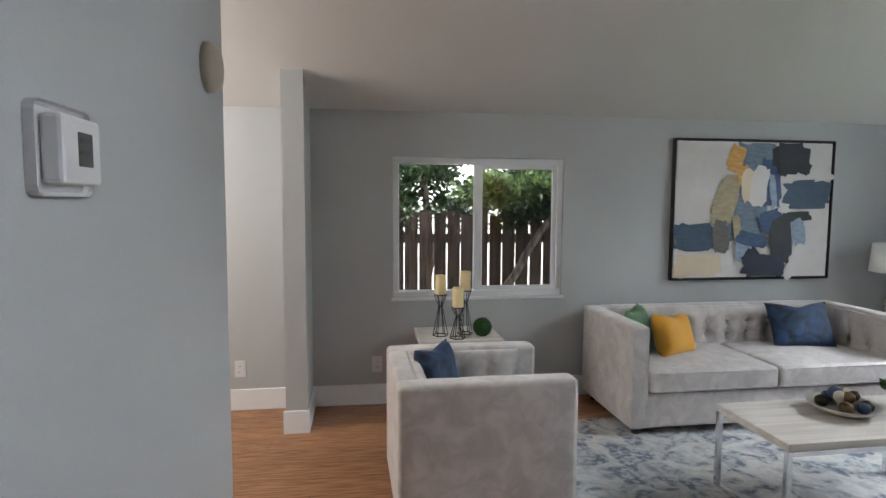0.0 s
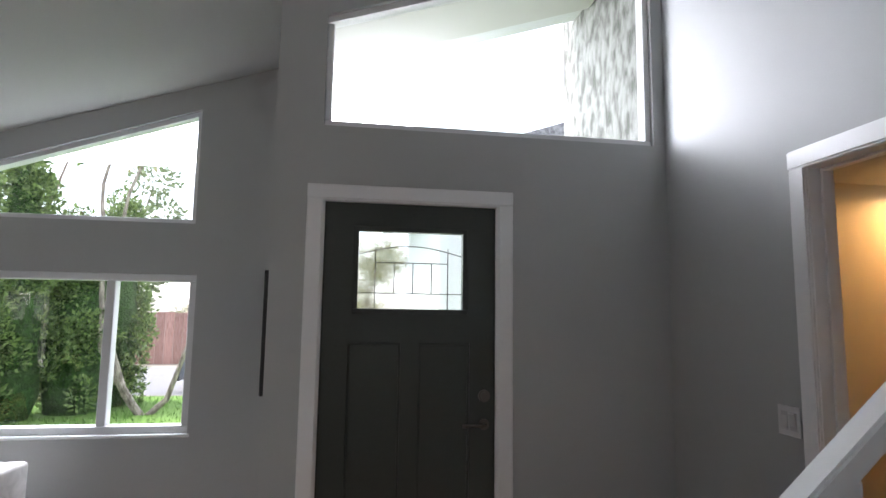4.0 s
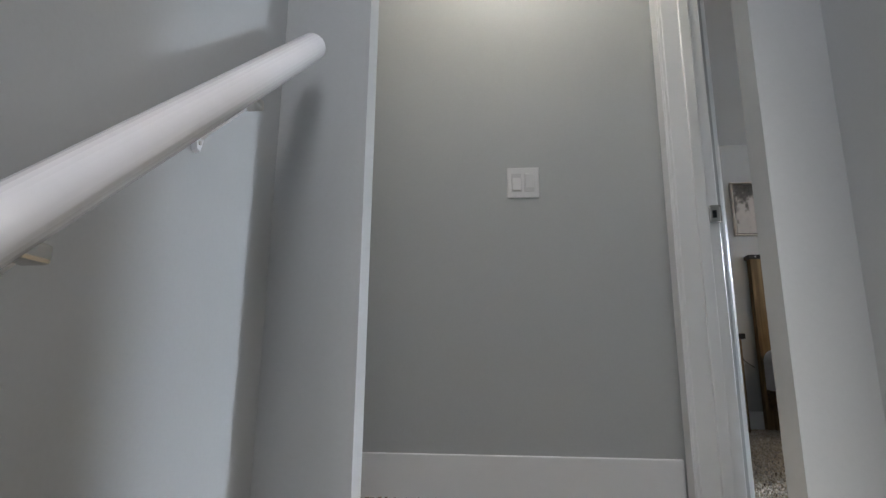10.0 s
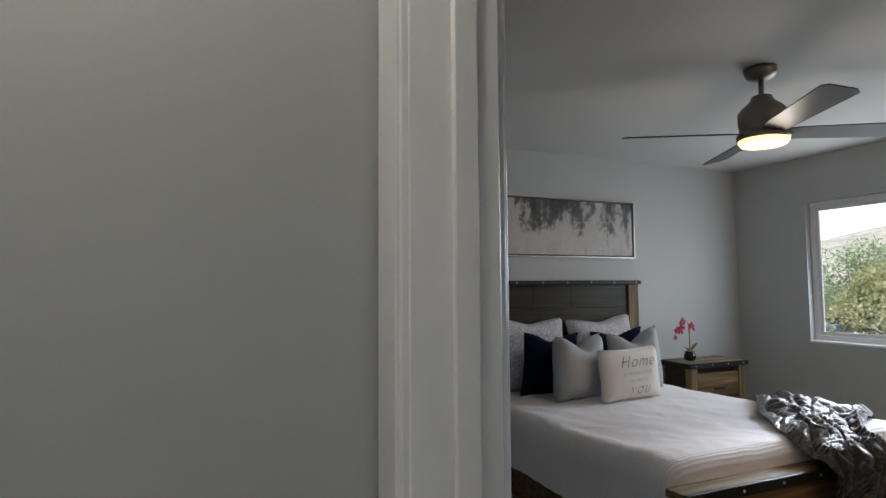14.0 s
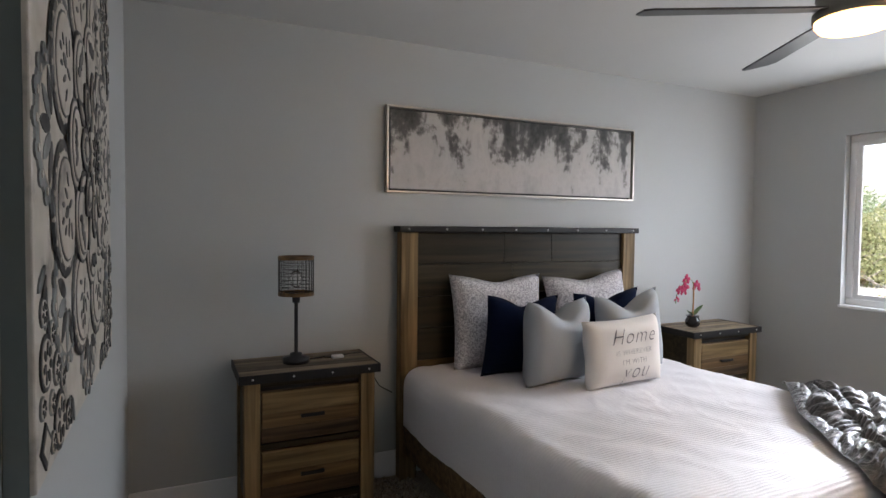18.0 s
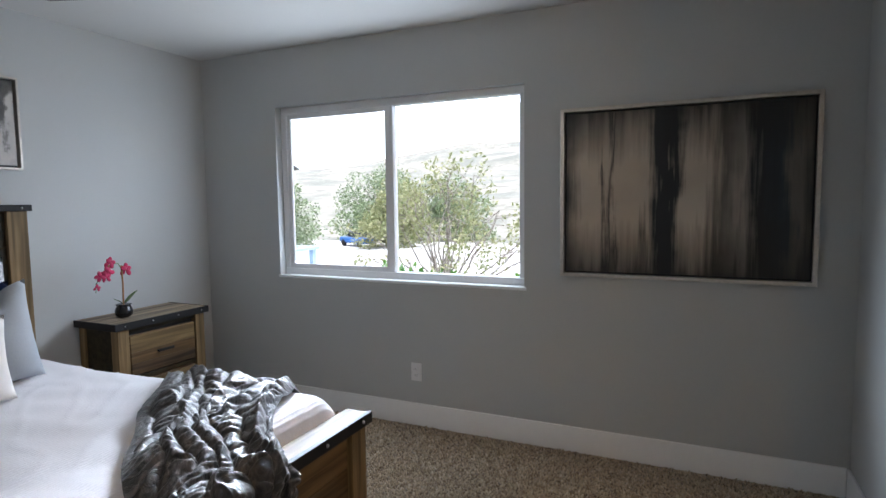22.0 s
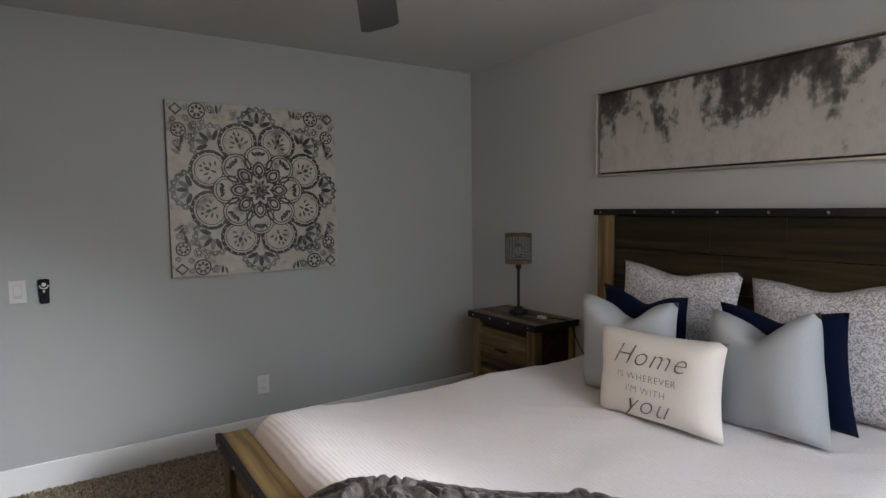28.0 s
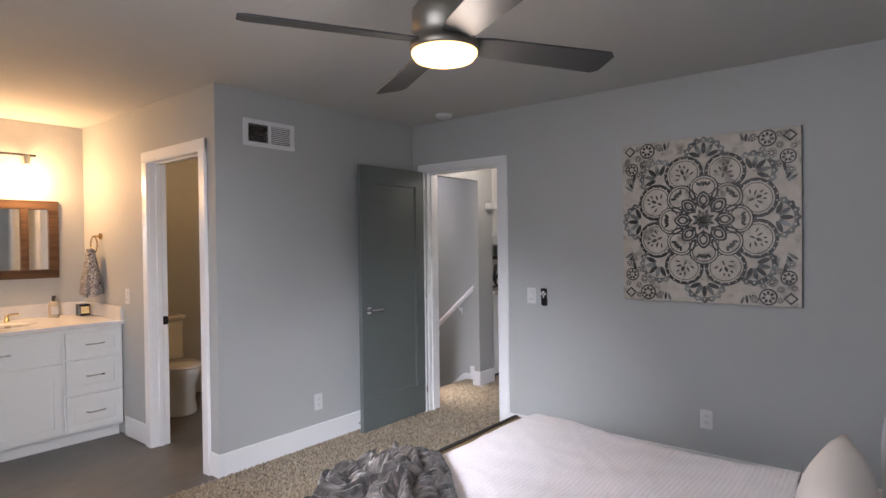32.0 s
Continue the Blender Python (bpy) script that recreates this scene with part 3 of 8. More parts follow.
def wood(name, c1, c2, along="x", scale=5.0, rough=0.55, per_piece=0.2, bump=0.25):
    st = {"x": (0.35, 7, 7), "y": (7, 0.35, 7), "z": (7, 7, 0.35)}[along]
    return two_tone(name, c1, c2, scale, rough=rough, bump=bump, dist=0.003, lo=0.32, hi=0.7, stretch=st, detail=8, distort=0.4, per_piece=per_piece, spec=0.22)


M_VELVET = velvet("taupe_velvet", (0.50, 0.465, 0.445), 0.14, 0.4)
M_BLUEV = velvet("blue_velvet", (0.007, 0.020, 0.048), 2.2, 0.05)
M_MUSTARD = paint("mustard_velvet", (0.62, 0.30, 0.02), 0.7, grain=0.06, blotch=0.1, sheen=0.12, bump=0.1)
M_GREENV = paint("green_velvet", (0.09, 0.19, 0.10), 0.7, grain=0.06, blotch=0.1, sheen=0.1)
M_RUSTIC = wood("rustic_wood_x", (0.055, 0.032, 0.014), (0.20, 0.122, 0.055), "x")
M_RUSTIC_Z = wood("rustic_wood_z", (0.080, 0.053, 0.023), (0.25, 0.168, 0.082), "z")
M_RUSTDARK = wood("dark_rustic_wood", (0.009, 0.0072, 0.0034), (0.040, 0.029, 0.0135), "x", rough=0.45)
M_RUSTTOP = wood("grey_rustic_wood", (0.055, 0.042, 0.028), (0.27, 0.21, 0.145), "x", scale=4, per_piece=0.45)
M_DRAWERTOP = wood("drawer_wood_light", (0.080, 0.053, 0.023), (0.235, 0.158, 0.074), "x", per_piece=0.12)
M_DRAWERLOW = wood("drawer_wood_dark", (0.025, 0.016, 0.009), (0.105, 0.064, 0.034), "x", per_piece=0.1)
M_IRON = paint("black_iron_strap", (0.010, 0.010, 0.011), 0.5, spec=0.3, grain=0.1, blotch=0.1, bump=0.1)
M_RIVET = paint("steel_rivet", (0.45, 0.45, 0.46), 0.3, metal=1.0, bump=0)
M_LIGHTWOOD = wood("whitewashed_wood", (0.50, 0.46, 0.42), (0.66, 0.62, 0.57), "x", scale=4, rough=0.45, per_piece=0.0, bump=0.08)
M_QUILT = paint("white_waffle_quilt", (0.74, 0.71, 0.73), 0.9, grain=0.03, scale=90, blotch=0.03, bump=0.35, bump_dist=0.003, sheen=0.2)


def ribbed(m, scale, strength, dist):
    """Adds fine woven ribs to a cloth's relief."""
    nt = m.node_tree
    wv, bp, co = nt.nodes.new("ShaderNodeTexWave"), nt.nodes.new("ShaderNodeBump"), nt.nodes.new("ShaderNodeTexCoord")
    wv.bands_direction = "Y"
    wv.inputs["Scale"].default_value, wv.inputs["Distortion"].default_value = scale, 1.2
    wv.inputs["Detail"].default_value, wv.inputs["Detail Scale"].default_value = 1.0, 0.25
    bp.inputs["Strength"].default_value, bp.inputs["Distance"].default_value = strength, dist
    nt.links.new(co.outputs["Object"], wv.inputs["Vector"])
    nt.links.new(wv.outputs["Fac"], bp.inputs["Height"])
    b = nt.nodes["Principled BSDF"]
    nt.links.new(b.inputs["Normal"].links[0].from_socket, bp.inputs["Normal"])
    nt.links.new(bp.outputs[0], b.inputs["Normal"])


ribbed(M_QUILT, 20, 0.5, 0.003)
M_PAISLEY = two_tone("grey_paisley_cotton", (0.30, 0.29, 0.31), (0.66, 0.64, 0.66), 42, rough=0.9, bump=0.1, dist=0.001, lo=0.44, hi=0.54, detail=3, distort=3.5)
M_TOWEL = two_tone("patterned_towel", (0.10, 0.092, 0.095), (0.44, 0.42, 0.42), 30, rough=0.95, bump=0.2, dist=0.002, lo=0.44, hi=0.56, detail=3, distort=3.5)
M_NAVY = paint("navy_velvet", (0.0022, 0.006, 0.022), 0.85, spec=0.08, grain=0.1, blotch=0.15, sheen=0.02)
M_GREYLIN = paint("pale_grey_linen", (0.355, 0.38, 0.405), 0.9, grain=0.05, scale=220, blotch=0.04, bump=0.15, bump_dist=0.001)
M_CREAM = paint("cream_canvas", (0.68, 0.64, 0.60), 0.9, grain=0.04, scale=240, blotch=0.03, bump=0.15, bump_dist=0.001)
M_INK = paint("grey_ink", (0.17, 0.16, 0.165), 0.8, bump=0)
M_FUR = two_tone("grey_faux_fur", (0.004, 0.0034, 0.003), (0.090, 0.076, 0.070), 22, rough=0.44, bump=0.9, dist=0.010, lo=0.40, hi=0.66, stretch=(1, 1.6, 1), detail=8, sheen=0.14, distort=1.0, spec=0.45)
M_RUG = two_tone("faded_blue_rug", (0.13, 0.155, 0.19), (0.50, 0.49, 0.47), 6, rough=1.0, bump=0.4, dist=0.003, lo=0.40, hi=0.56, detail=9, distort=1.2, c3=(0.40, 0.41, 0.42), scale3=30)
M_LEAF = two_tone("green_leaf", (0.035, 0.085, 0.015), (0.12, 0.24, 0.035), 14, rough=0.45, bump=0.1, per_piece=0.2)
M_MOSS = paint("dark_green_moss", (0.012, 0.05, 0.008), 0.9, grain=0.5, scale=80, bump=0.6, bump_dist=0.01)
M_CERAMIC = paint("beige_ceramic", (0.46, 0.41, 0.33), 0.35, grain=0.05, blotch=0.1)
M_SHADE = paint("white_lamp_shade", (0.80, 0.80, 0.79), 0.9, grain=0.03, scale=200)
M_CANDLE = paint("ivory_wax", (0.80, 0.66, 0.36), 0.5, grain=0.02)
M_MIRROR = paint("mirror", (0.85, 0.86, 0.86), 0.03, metal=1.0, grain=0, blotch=0, bump=0)
M_BROWNFRAME = wood("dark_brown_frame", (0.05, 0.03, 0.018), (0.12, 0.07, 0.04), "x")
M_QUARTZ = paint("white_quartz", (0.72, 0.71, 0.69), 0.2, grain=0.03, scale=25, blotch=0.04, bump=0)
M_PORCELAIN = paint("white_porcelain", (0.75, 0.74, 0.71), 0.12, grain=0.0, blotch=0.01, bump=0, coat=0.3)
M_BULB = glow("warm_bulb_glow", (1.0, 0.72, 0.36), 22.0)
M_FANGLOW = glow("fan_light_glow", (1.0, 0.58, 0.22), 2.6)
M_BATHGLOW = glow("bath_light_glow", (1.0, 0.82, 0.5), 7.0)
M_BRASS = paint("brass", (0.55, 0.36, 0.13), 0.25, metal=1.0, bump=0)
M_SILVER = paint("silver_leaf_frame", (0.50, 0.47, 0.42), 0.32, metal=0.6, grain=0.1, blotch=0.1, bump=0.1)
M_BLADE = paint("grey_fan_blade", (0.055, 0.055, 0.057), 0.45, grain=0.04, blotch=0.04)
M_FANMETAL = paint("bronzed_nickel", (0.27, 0.255, 0.225), 0.46, metal=1.0, grain=0.03, blotch=0.05, bump=0.02)
M_RED = paint("magenta_petal", (0.40, 0.012, 0.07), 0.6, grain=0.1, blotch=0.2)
M_STEM = paint("brown_stem", (0.35, 0.17, 0.07), 0.7)
M_BLACKGLOSS = paint("black_glaze", (0.012, 0.012, 0.014), 0.12, grain=0, blotch=0, bump=0)


# ---- soft shapes ----
def pillow_mesh(w, h, t, chop=0.0, n=18, pinch=0.07):
    """A stuffed pillow, w wide (x), h high (z), t thick (y), standing on its lower edge."""
    bm = bmesh.new()
    sides = []
    for s in (1, -1):
        g = []
        for i in range(n + 1):
            row = []
            for j in range(n + 1):
                u, v = 2 * i / n - 1, 2 * j / n - 1
                x = w / 2 * u * (1 - pinch * (1 - v * v))
                z = h / 2 * v * (1 - pinch * (1 - u * u)) + h / 2
                if chop and v > 0:
                    z -= chop * math.exp(-(u / 0.42) ** 2) * v ** 2
                d = max(0.0, (1 - u ** 4) * (1 - v ** 4)) ** 0.5
                wob = 0.010 * noise.noise((x * 9 + w * 31, z * 9, t * 77 + s))
                row.append(bm.verts.new((x, s * (t / 2 * d + (wob if d > 0.05 else 0)), z)))
            g.append(row)
        sides.append(g)
        for i in range(n):
            for j in range(n):
                bm.faces.new((g[i][j], g[i + 1][j], g[i + 1][j + 1], g[i][j + 1]))
    bmesh.ops.remove_doubles(bm, verts=bm.verts, dist=0.0008)
    return bm


def pillow(name, label, m, w, h, t, material, chop=0.0, group="", piping=None):
    top = thing(name, label, "pillow", m, group)
    part("cover", pillow_mesh(w, h, t, chop), material, top, smooth=True)
    if piping:
        k = 10
        e = [(w / 2 * (2 * i / k - 1), 0, h / 2 * (1 - 0.93) + 0.0 + 0.07 * h / 2 * (2 * i / k - 1) ** 2 * 0) for i in range(k + 1)]
        curve_tube("seam", e, 0.002, piping, top)
    return top


def cushion_bm(x0, x1, y0, y1, z0, z1, bev=0.05, puff=0.025, n=10):
    """A boxy upholstered block with soft edges and a domed top."""
    bm = box(x0, x1, y0, y1, z0, z1, bev, 4)
    bmesh.ops.subdivide_edges(bm, edges=[e for e in bm.edges if e.calc_length() > 0.12], cuts=5, use_grid_fill=True)
    cx, cy = (x0 + x1) / 2, (y0 + y1) / 2
    for v in bm.verts:
        u, w = (v.co.x - cx) / (x1 - x0) * 2, (v.co.y - cy) / (y1 - y0) * 2
        k = max(0, 1 - u * u) * max(0, 1 - w * w)
        if v.co.z > (z0 + z1) / 2:
            v.co.z += puff * k + 0.004 * noise.noise(v.co * 7)
    return bm


def tufted(w, h, t, channels, rows, dip=0.04, curve=0.0):
    """An upholstered panel in the xz plane whose front (+y) is drawn in by buttons, with soft vertical channels between them."""
    bm = bmesh.new()
    nx, nz = channels * 8, 28
    g = []
    for i in range(nx + 1):
        col = []
        for j in range(nz + 1):
            u, v = i / nx, j / nz
            ch = abs(math.sin(math.pi * channels * u)) ** 0.6
            y = t * (0.55 + 0.45 * min(1, 6 * min(u, 1 - u, 1.0)) ** 0.5 * min(1, 5 * (1 - v)) ** 0.5)
            y -= dip * (1 - ch) * math.exp(-((v - 0.45) / 0.33) ** 2) * (0.75 if 0 < i < nx else 0)
            for r in range(rows):
                zc = 0.34 + 0.30 * r
                for c in range(1, channels):
                    du, dv = (u - c / channels) * w, (v - zc) * h
                    y -= dip * math.exp(-(du * du + dv * dv) / 0.0009)
            col.append(bm.verts.new((w * (u - 0.5), y, h * v)))
        g.append(col)
    for i in range(nx):
        for j in range(nz):
            bm.faces.new((g[i][j], g[i + 1][j], g[i + 1][j + 1], g[i][j + 1]))
    back = [[bm.verts.new((w * (i / nx - 0.5), 0, h * j)) for j in (0, 1)] for i in range(nx + 1)]
    for i in range(nx):
        bm.faces.new((back[i][0], back[i][1], back[i + 1][1], back[i + 1][0]))
        bm.faces.new((g[i][nz], g[i + 1][nz], back[i + 1][1], back[i][1]))
        bm.faces.new((g[i][0], back[i][0], back[i + 1][0], g[i + 1][0]))
    return bm


def buttons(parent, w, h, t, channels, rows, m):
    for r in range(rows):
        for c in range(1, channels):
            bm = bmesh.new()
            bmesh.ops.create_uvsphere(bm, u_segments=8, v_segments=6, radius=0.009, matrix=m @ Matrix.Translation((w * (c / channels - 0.5), t - 0.027, h * (0.34 + 0.30 * r))))
            part("button", bm, M_VELVET, parent, smooth=True)


def tuxedo_seat(name, label, category, m, w, d, h, seats, channels, group=""):
    """A low sofa or armchair whose arms are as high as its back. Origin at floor centre, facing +y."""
    top = thing(name, label, category, m, group)
    a = 0.115
    part("base", box(-w / 2 + 0.01, w / 2 - 0.01, -d / 2 + 0.01, d / 2 - 0.012, 0.055, 0.27, 0.015), M_VELVET, top)
    for s in (-1, 1):
        arm = part("arm", cushion_bm(s * w / 2, s * (w / 2 - a), -d / 2, d / 2, 0.055, h, 0.022, 0.006), M_VELVET, top, smooth=True)
        for e in (-d / 2 + 0.02, d / 2 - 0.004):
            curve_tube("piping", [(s * (w / 2 - 0.012), e, 0.07), (s * (w / 2 - 0.012), e, h - 0.012), (s * (w / 2 - a + 0.012), e, h - 0.012), (s * (w / 2 - a + 0.012), e, 0.28)], 0.005, M_VELVET, arm)
        pm = Matrix.Translation((s * (w / 2 - a + 0.004), -0.02, 0.36)) @ Matrix.Rotation(s * math.pi / 2, 4, "Z")
        bm = tufted(d - 0.16, h - 0.375, 0.04, 4, 1)
        bm.transform(pm)
        part("arm_lining", bm, M_VELVET, top, smooth=True)
        buttons(arm, d - 0.16, h - 0.375, 0.044, 4, 1, pm)
    back = part("back", cushion_bm(-w / 2 + a - 0.01, w / 2 - a + 0.01, -d / 2, -d / 2 + 0.10, 0.055, h, 0.022, 0.006), M_VELVET, top, smooth=True)
    pm = Matrix.Translation((0, -d / 2 + 0.095, 0.36))
    bm = tufted(w - 2 * a, h - 0.365, 0.06, channels, 2)
    bm.transform(pm)
    part("back_lining", bm, M_VELVET, top, smooth=True)
    buttons(back, w - 2 * a, h - 0.365, 0.064, channels, 2, pm)
    sw = (w - 2 * a) / seats
    for k in range(seats):
        x0 = -w / 2 + a + sw * k
        c = part("seat_cushion", cushion_bm(x0 + 0.004, x0 + sw - 0.004, -d / 2 + 0.12, d / 2 + 0.01, 0.275, 0.41, 0.03, 0.022), M_VELVET, top, smooth=True)
        for z in (0.292, 0.398):
            curve_tube("piping", [(x0 + 0.03, d / 2 + 0.007, z), (x0 + sw - 0.03, d / 2 + 0.007, z)], 0.005, M_VELVET, c)
    for sx in (-1, 1):
        for sy in (-1, 1):
            bm = bmesh.new()
            tube(bm, (sx * (w / 2 - 0.07), sy * (d / 2 - 0.07), 0), (sx * (w / 2 - 0.07), sy * (d / 2 - 0.07), 0.056), 0.022, 0.032)
            part("foot", bm, M_BLACK, top, "black foot")
    return top


RUGZ = 0.010
tuxedo_seat("sofa", "taupe velvet sofa with a tufted back and two seat cushions", "sofa", pose(-1.0, -4.82, 0, 0, 0, 0), 1.97, 0.77, 0.685, 2, 11)
tuxedo_seat("armchair", "taupe velvet armchair with tufted arms under the front window", "armchair", pose(-2.11, -3.76, 0, 0, 0, -92), 0.78, 0.68, 0.675, 1, 4, "matching armchairs")
tuxedo_seat("armchair", "taupe velvet armchair with its side to the hall", "armchair", pose(1.065, -3.905, 0, 0, 0, 91), 0.70, 0.775, 0.675, 1, 4, "matching armchairs")
pillow("throw_pillow", "dark blue velvet pillow on the sofa", pose(-1.52, -4.83, 0.402, 26, 1, -8), 0.45, 0.345, 0.15, M_BLUEV, 0.03)
pillow("throw_pillow", "mustard yellow velvet pillow on the sofa", pose(-0.515, -4.77, 0.402, 20, -5, 29), 0.37, 0.295, 0.16, M_MUSTARD, 0.02)
pillow("throw_pillow", "green velvet pillow leaning in the sofa corner", pose(-0.33, -4.86, 0.402, 18, 0, 52), 0.37, 0.33, 0.13, M_GREENV, 0.02)
pillow("throw_pillow", "dark blue velvet pillow in the armchair", pose(-2.10, -3.745, 0.41, 27, 3, -106), 0.44, 0.345, 0.15, M_BLUEV, 0.02)
pillow("throw_pillow", "dark blue velvet pillow standing in the armchair", pose(1.17, -3.98, 0.41, 18, 0, 50), 0.29, 0.33, 0.12, M_BLUEV, 0.02)

# rug
bm = bmesh.new()
bmesh.ops.create_grid(bm, x_segments=60, y_segments=48, size=0.5, matrix=Matrix.Translation((-0.68, -3.55, RUGZ)) @ Matrix.Diagonal((2.9, 2.42, 1, 1)))
for v in bm.verts:
    v.co.z += 0.0015 * noise.noise(v.co * 5)
ext = bmesh.ops.extrude_face_region(bm, geom=list(bm.faces))
for v in ext["geom"]:
    if isinstance(v, bmesh.types.BMVert):
        v.co.z = 0.003
tagged(part("area_rug", bm, M_RUG), "faded blue and ivory area rug on the plank floor", "rug")


def metal_table(name, label, category, m, w, d, h, group="", slab=0.035):
    """A light wooden slab on a square chrome frame."""
    top = thing(name, label, category, m, group)
    part("tabletop", box(-w / 2, w / 2, -d / 2, d / 2, h - slab, h, 0.004), M_LIGHTWOOD, top)
    for sx in (-1, 1):
        for sy in (-1, 1):
            x, y = sx * (w / 2 - 0.015), sy * (d / 2 - 0.015)
            part("leg", box(x - 0.012, x + 0.012, y - 0.012, y + 0.012, 0.012, h - slab, 0.002), M_CHROME, top, "chrome leg")
        part("floor_rail", box(sx * (w / 2 - 0.015) - 0.012, sx * (w / 2 - 0.015) + 0.012, -d / 2 + 0.027, d / 2 - 0.027, 0.012, 0.034, 0.002), M_CHROME, top, "chrome rail")
        part("top_rail", box(-w / 2 + 0.027, w / 2 - 0.027, sx * (d / 2 - 0.015) - 0.012, sx * (d / 2 - 0.015) + 0.012, h - slab - 0.024, h - slab, 0.002), M_CHROME, top, "chrome rail")
    return top


metal_table("coffee_table", "whitewashed wooden coffee table on a chrome frame", "coffee table", pose(-0.66, -3.595, 0), 1.0, 0.49, 0.43)
metal_table("end_table", "whitewashed end table under the side window", "end table", pose(0.95, -5.0, -0.01), 0.54, 0.42, 0.56, "end tables")
metal_table("end_table", "whitewashed end table between sofa and armchair", "end table", pose(-2.38, -5.0, -0.01), 0.44, 0.42, 0.52, "end tables")

# bowl with decorative balls
bowl = thing("decorative_bowl", "shallow pale metal bowl filled with woven balls", "bowl", pose(-0.68, -3.63, 0.43))
bm = bmesh.new()
lathe(bm, [(0.05, 0.0), (0.055, 0.004), (0.12, 0.022), (0.155, 0.05), (0.152, 0.052), (0.115, 0.028), (0.05, 0.012), (0.0001, 0.011)], 28)
part("bowl_body", bm, M_SILVER, bowl, smooth=True)
for k in range(13):
    a, r = k * 2.4, (0.09 if k < 8 else 0.04) * (1 if k else 0)
    bm = bmesh.new()
    bmesh.ops.create_icosphere(bm, subdivisions=2, radius=random.uniform(0.024, 0.034))
    for v in bm.verts:
        v.co *= 1 + 0.12 * noise.noise(v.co * 60 + Vector((k, 0, 0)))
    ob = part("ball", bm, (M_CERAMIC, M_RUSTDARK, M_BLUEV, M_RUSTIC)[k % 4], bowl, smooth=True)
    ob.location = (r * math.cos(a), r * math.sin(a), 0.052 if k < 8 else 0.09)

# potted plant
plant = thing("potted_plant", "small leafy green plant in a black pot", "plant", pose(-1.03, -3.64, 0.43))
bm = bmesh.new()
lathe(bm, [(0.035, 0), (0.05, 0.02), (0.056, 0.06), (0.05, 0.075), (0.044, 0.072), (0.0001, 0.065)], 20)
part("pot", bm, M_BLACKGLOSS, plant, smooth=True)


def leaf_cloud(count, rad, squash, size, seed, flat=0.0):
    """Many small folded leaves round a centre."""
    rnd = random.Random(seed)
    verts, faces = [], []
    for _ in range(count):
        d = Vector((rnd.gauss(0, 1), rnd.gauss(0, 1), rnd.gauss(0, 1) * squash)).normalized()
        p = Vector((d.x, d.y, d.z * squash)) * rad * rnd.uniform(0.45, 1.0)
        ax = (d + Vector((rnd.uniform(-.8, .8), rnd.uniform(-.8, .8), rnd.uniform(-.3, .8)))).normalized()
        side = ax.cross(Vector((rnd.uniform(-1, 1), rnd.uniform(-1, 1), 1))).normalized()
        s = size * rnd.uniform(0.7, 1.3)
        up = ax.cross(side) * s * 0.12
        b = len(verts)
        verts += [p - ax * s * 0.5, p + side * s * 0.28 + up, p + ax * s * 0.5, p - side * s * 0.28 + up]
        faces += [(b, b + 1, b + 2), (b, b + 2, b + 3)]
    return verts, faces


def mesh_from(name, verts, faces, material, parent=None, smooth=False):
    me = bpy.data.meshes.new(name)
    me.from_pydata([tuple(v) for v in verts], [], faces)
    me.materials.append(material)
    me.update()
    ob = new(name, me)
    if parent is not None:
        ob.parent = parent
    return ob


v, f = leaf_cloud(170, 0.095, 0.7, 0.055, 4)
mesh_from("leaves", [p + Vector((0, 0, 0.12)) for p in v], f, M_LEAF, plant)

# table lamp with a pierced base
lamp = thing("table_lamp", "white drum lamp with a pierced beige ceramic base", "table lamp", pose(-2.40, -4.97, 0.51))
prof = [(0.055, 0.0), (0.055, 0.015), (0.035, 0.025), (0.05, 0.05), (0.085, 0.13), (0.088, 0.17), (0.07, 0.25), (0.035, 0.32), (0.028, 0.36), (0.03, 0.375)]
bm = bmesh.new()
lathe(bm, prof, 28)
base = part("lamp_base", bm, M_CERAMIC, lamp, smooth=True)
for k in range(9):
    for i in range(18):
        z = 0.06 + 0.03 * k
        r = np.interp(z, [p[1] for p in prof], [p[0] for p in prof])
        a = 2 * math.pi * (i + 0.5 * (k % 2)) / 18
        bm = bmesh.new()
        bmesh.ops.create_cone(bm, cap_ends=True, segments=6, radius1=0.006, radius2=0.006, depth=0.003, matrix=Matrix.Translation((r * math.cos(a), r * math.sin(a), z)) @ Matrix.Rotation(a, 4, "Z") @ Matrix.Rotation(math.pi / 2, 4, "Y"))
        part("hole", bm, M_RUSTDARK, base)
bm = bmesh.new()
tube(bm, (0, 0, 0.37), (0, 0, 0.64), 0.006)
part("stem", bm, M_STEEL, lamp)
bm = bmesh.new()
lathe(bm, [(0.20, 0.41), (0.185, 0.62), (0.182, 0.62), (0.197, 0.41), (0.20, 0.41)], 40)
part("shade", bm, M_SHADE, lamp, smooth=True)
bm = bmesh.new()
bmesh.ops.create_uvsphere(bm, u_segments=10, v_segments=8, radius=0.012, matrix=Matrix.Translation((0, 0, 0.65)))
part("finial", bm, M_STEEL, lamp)

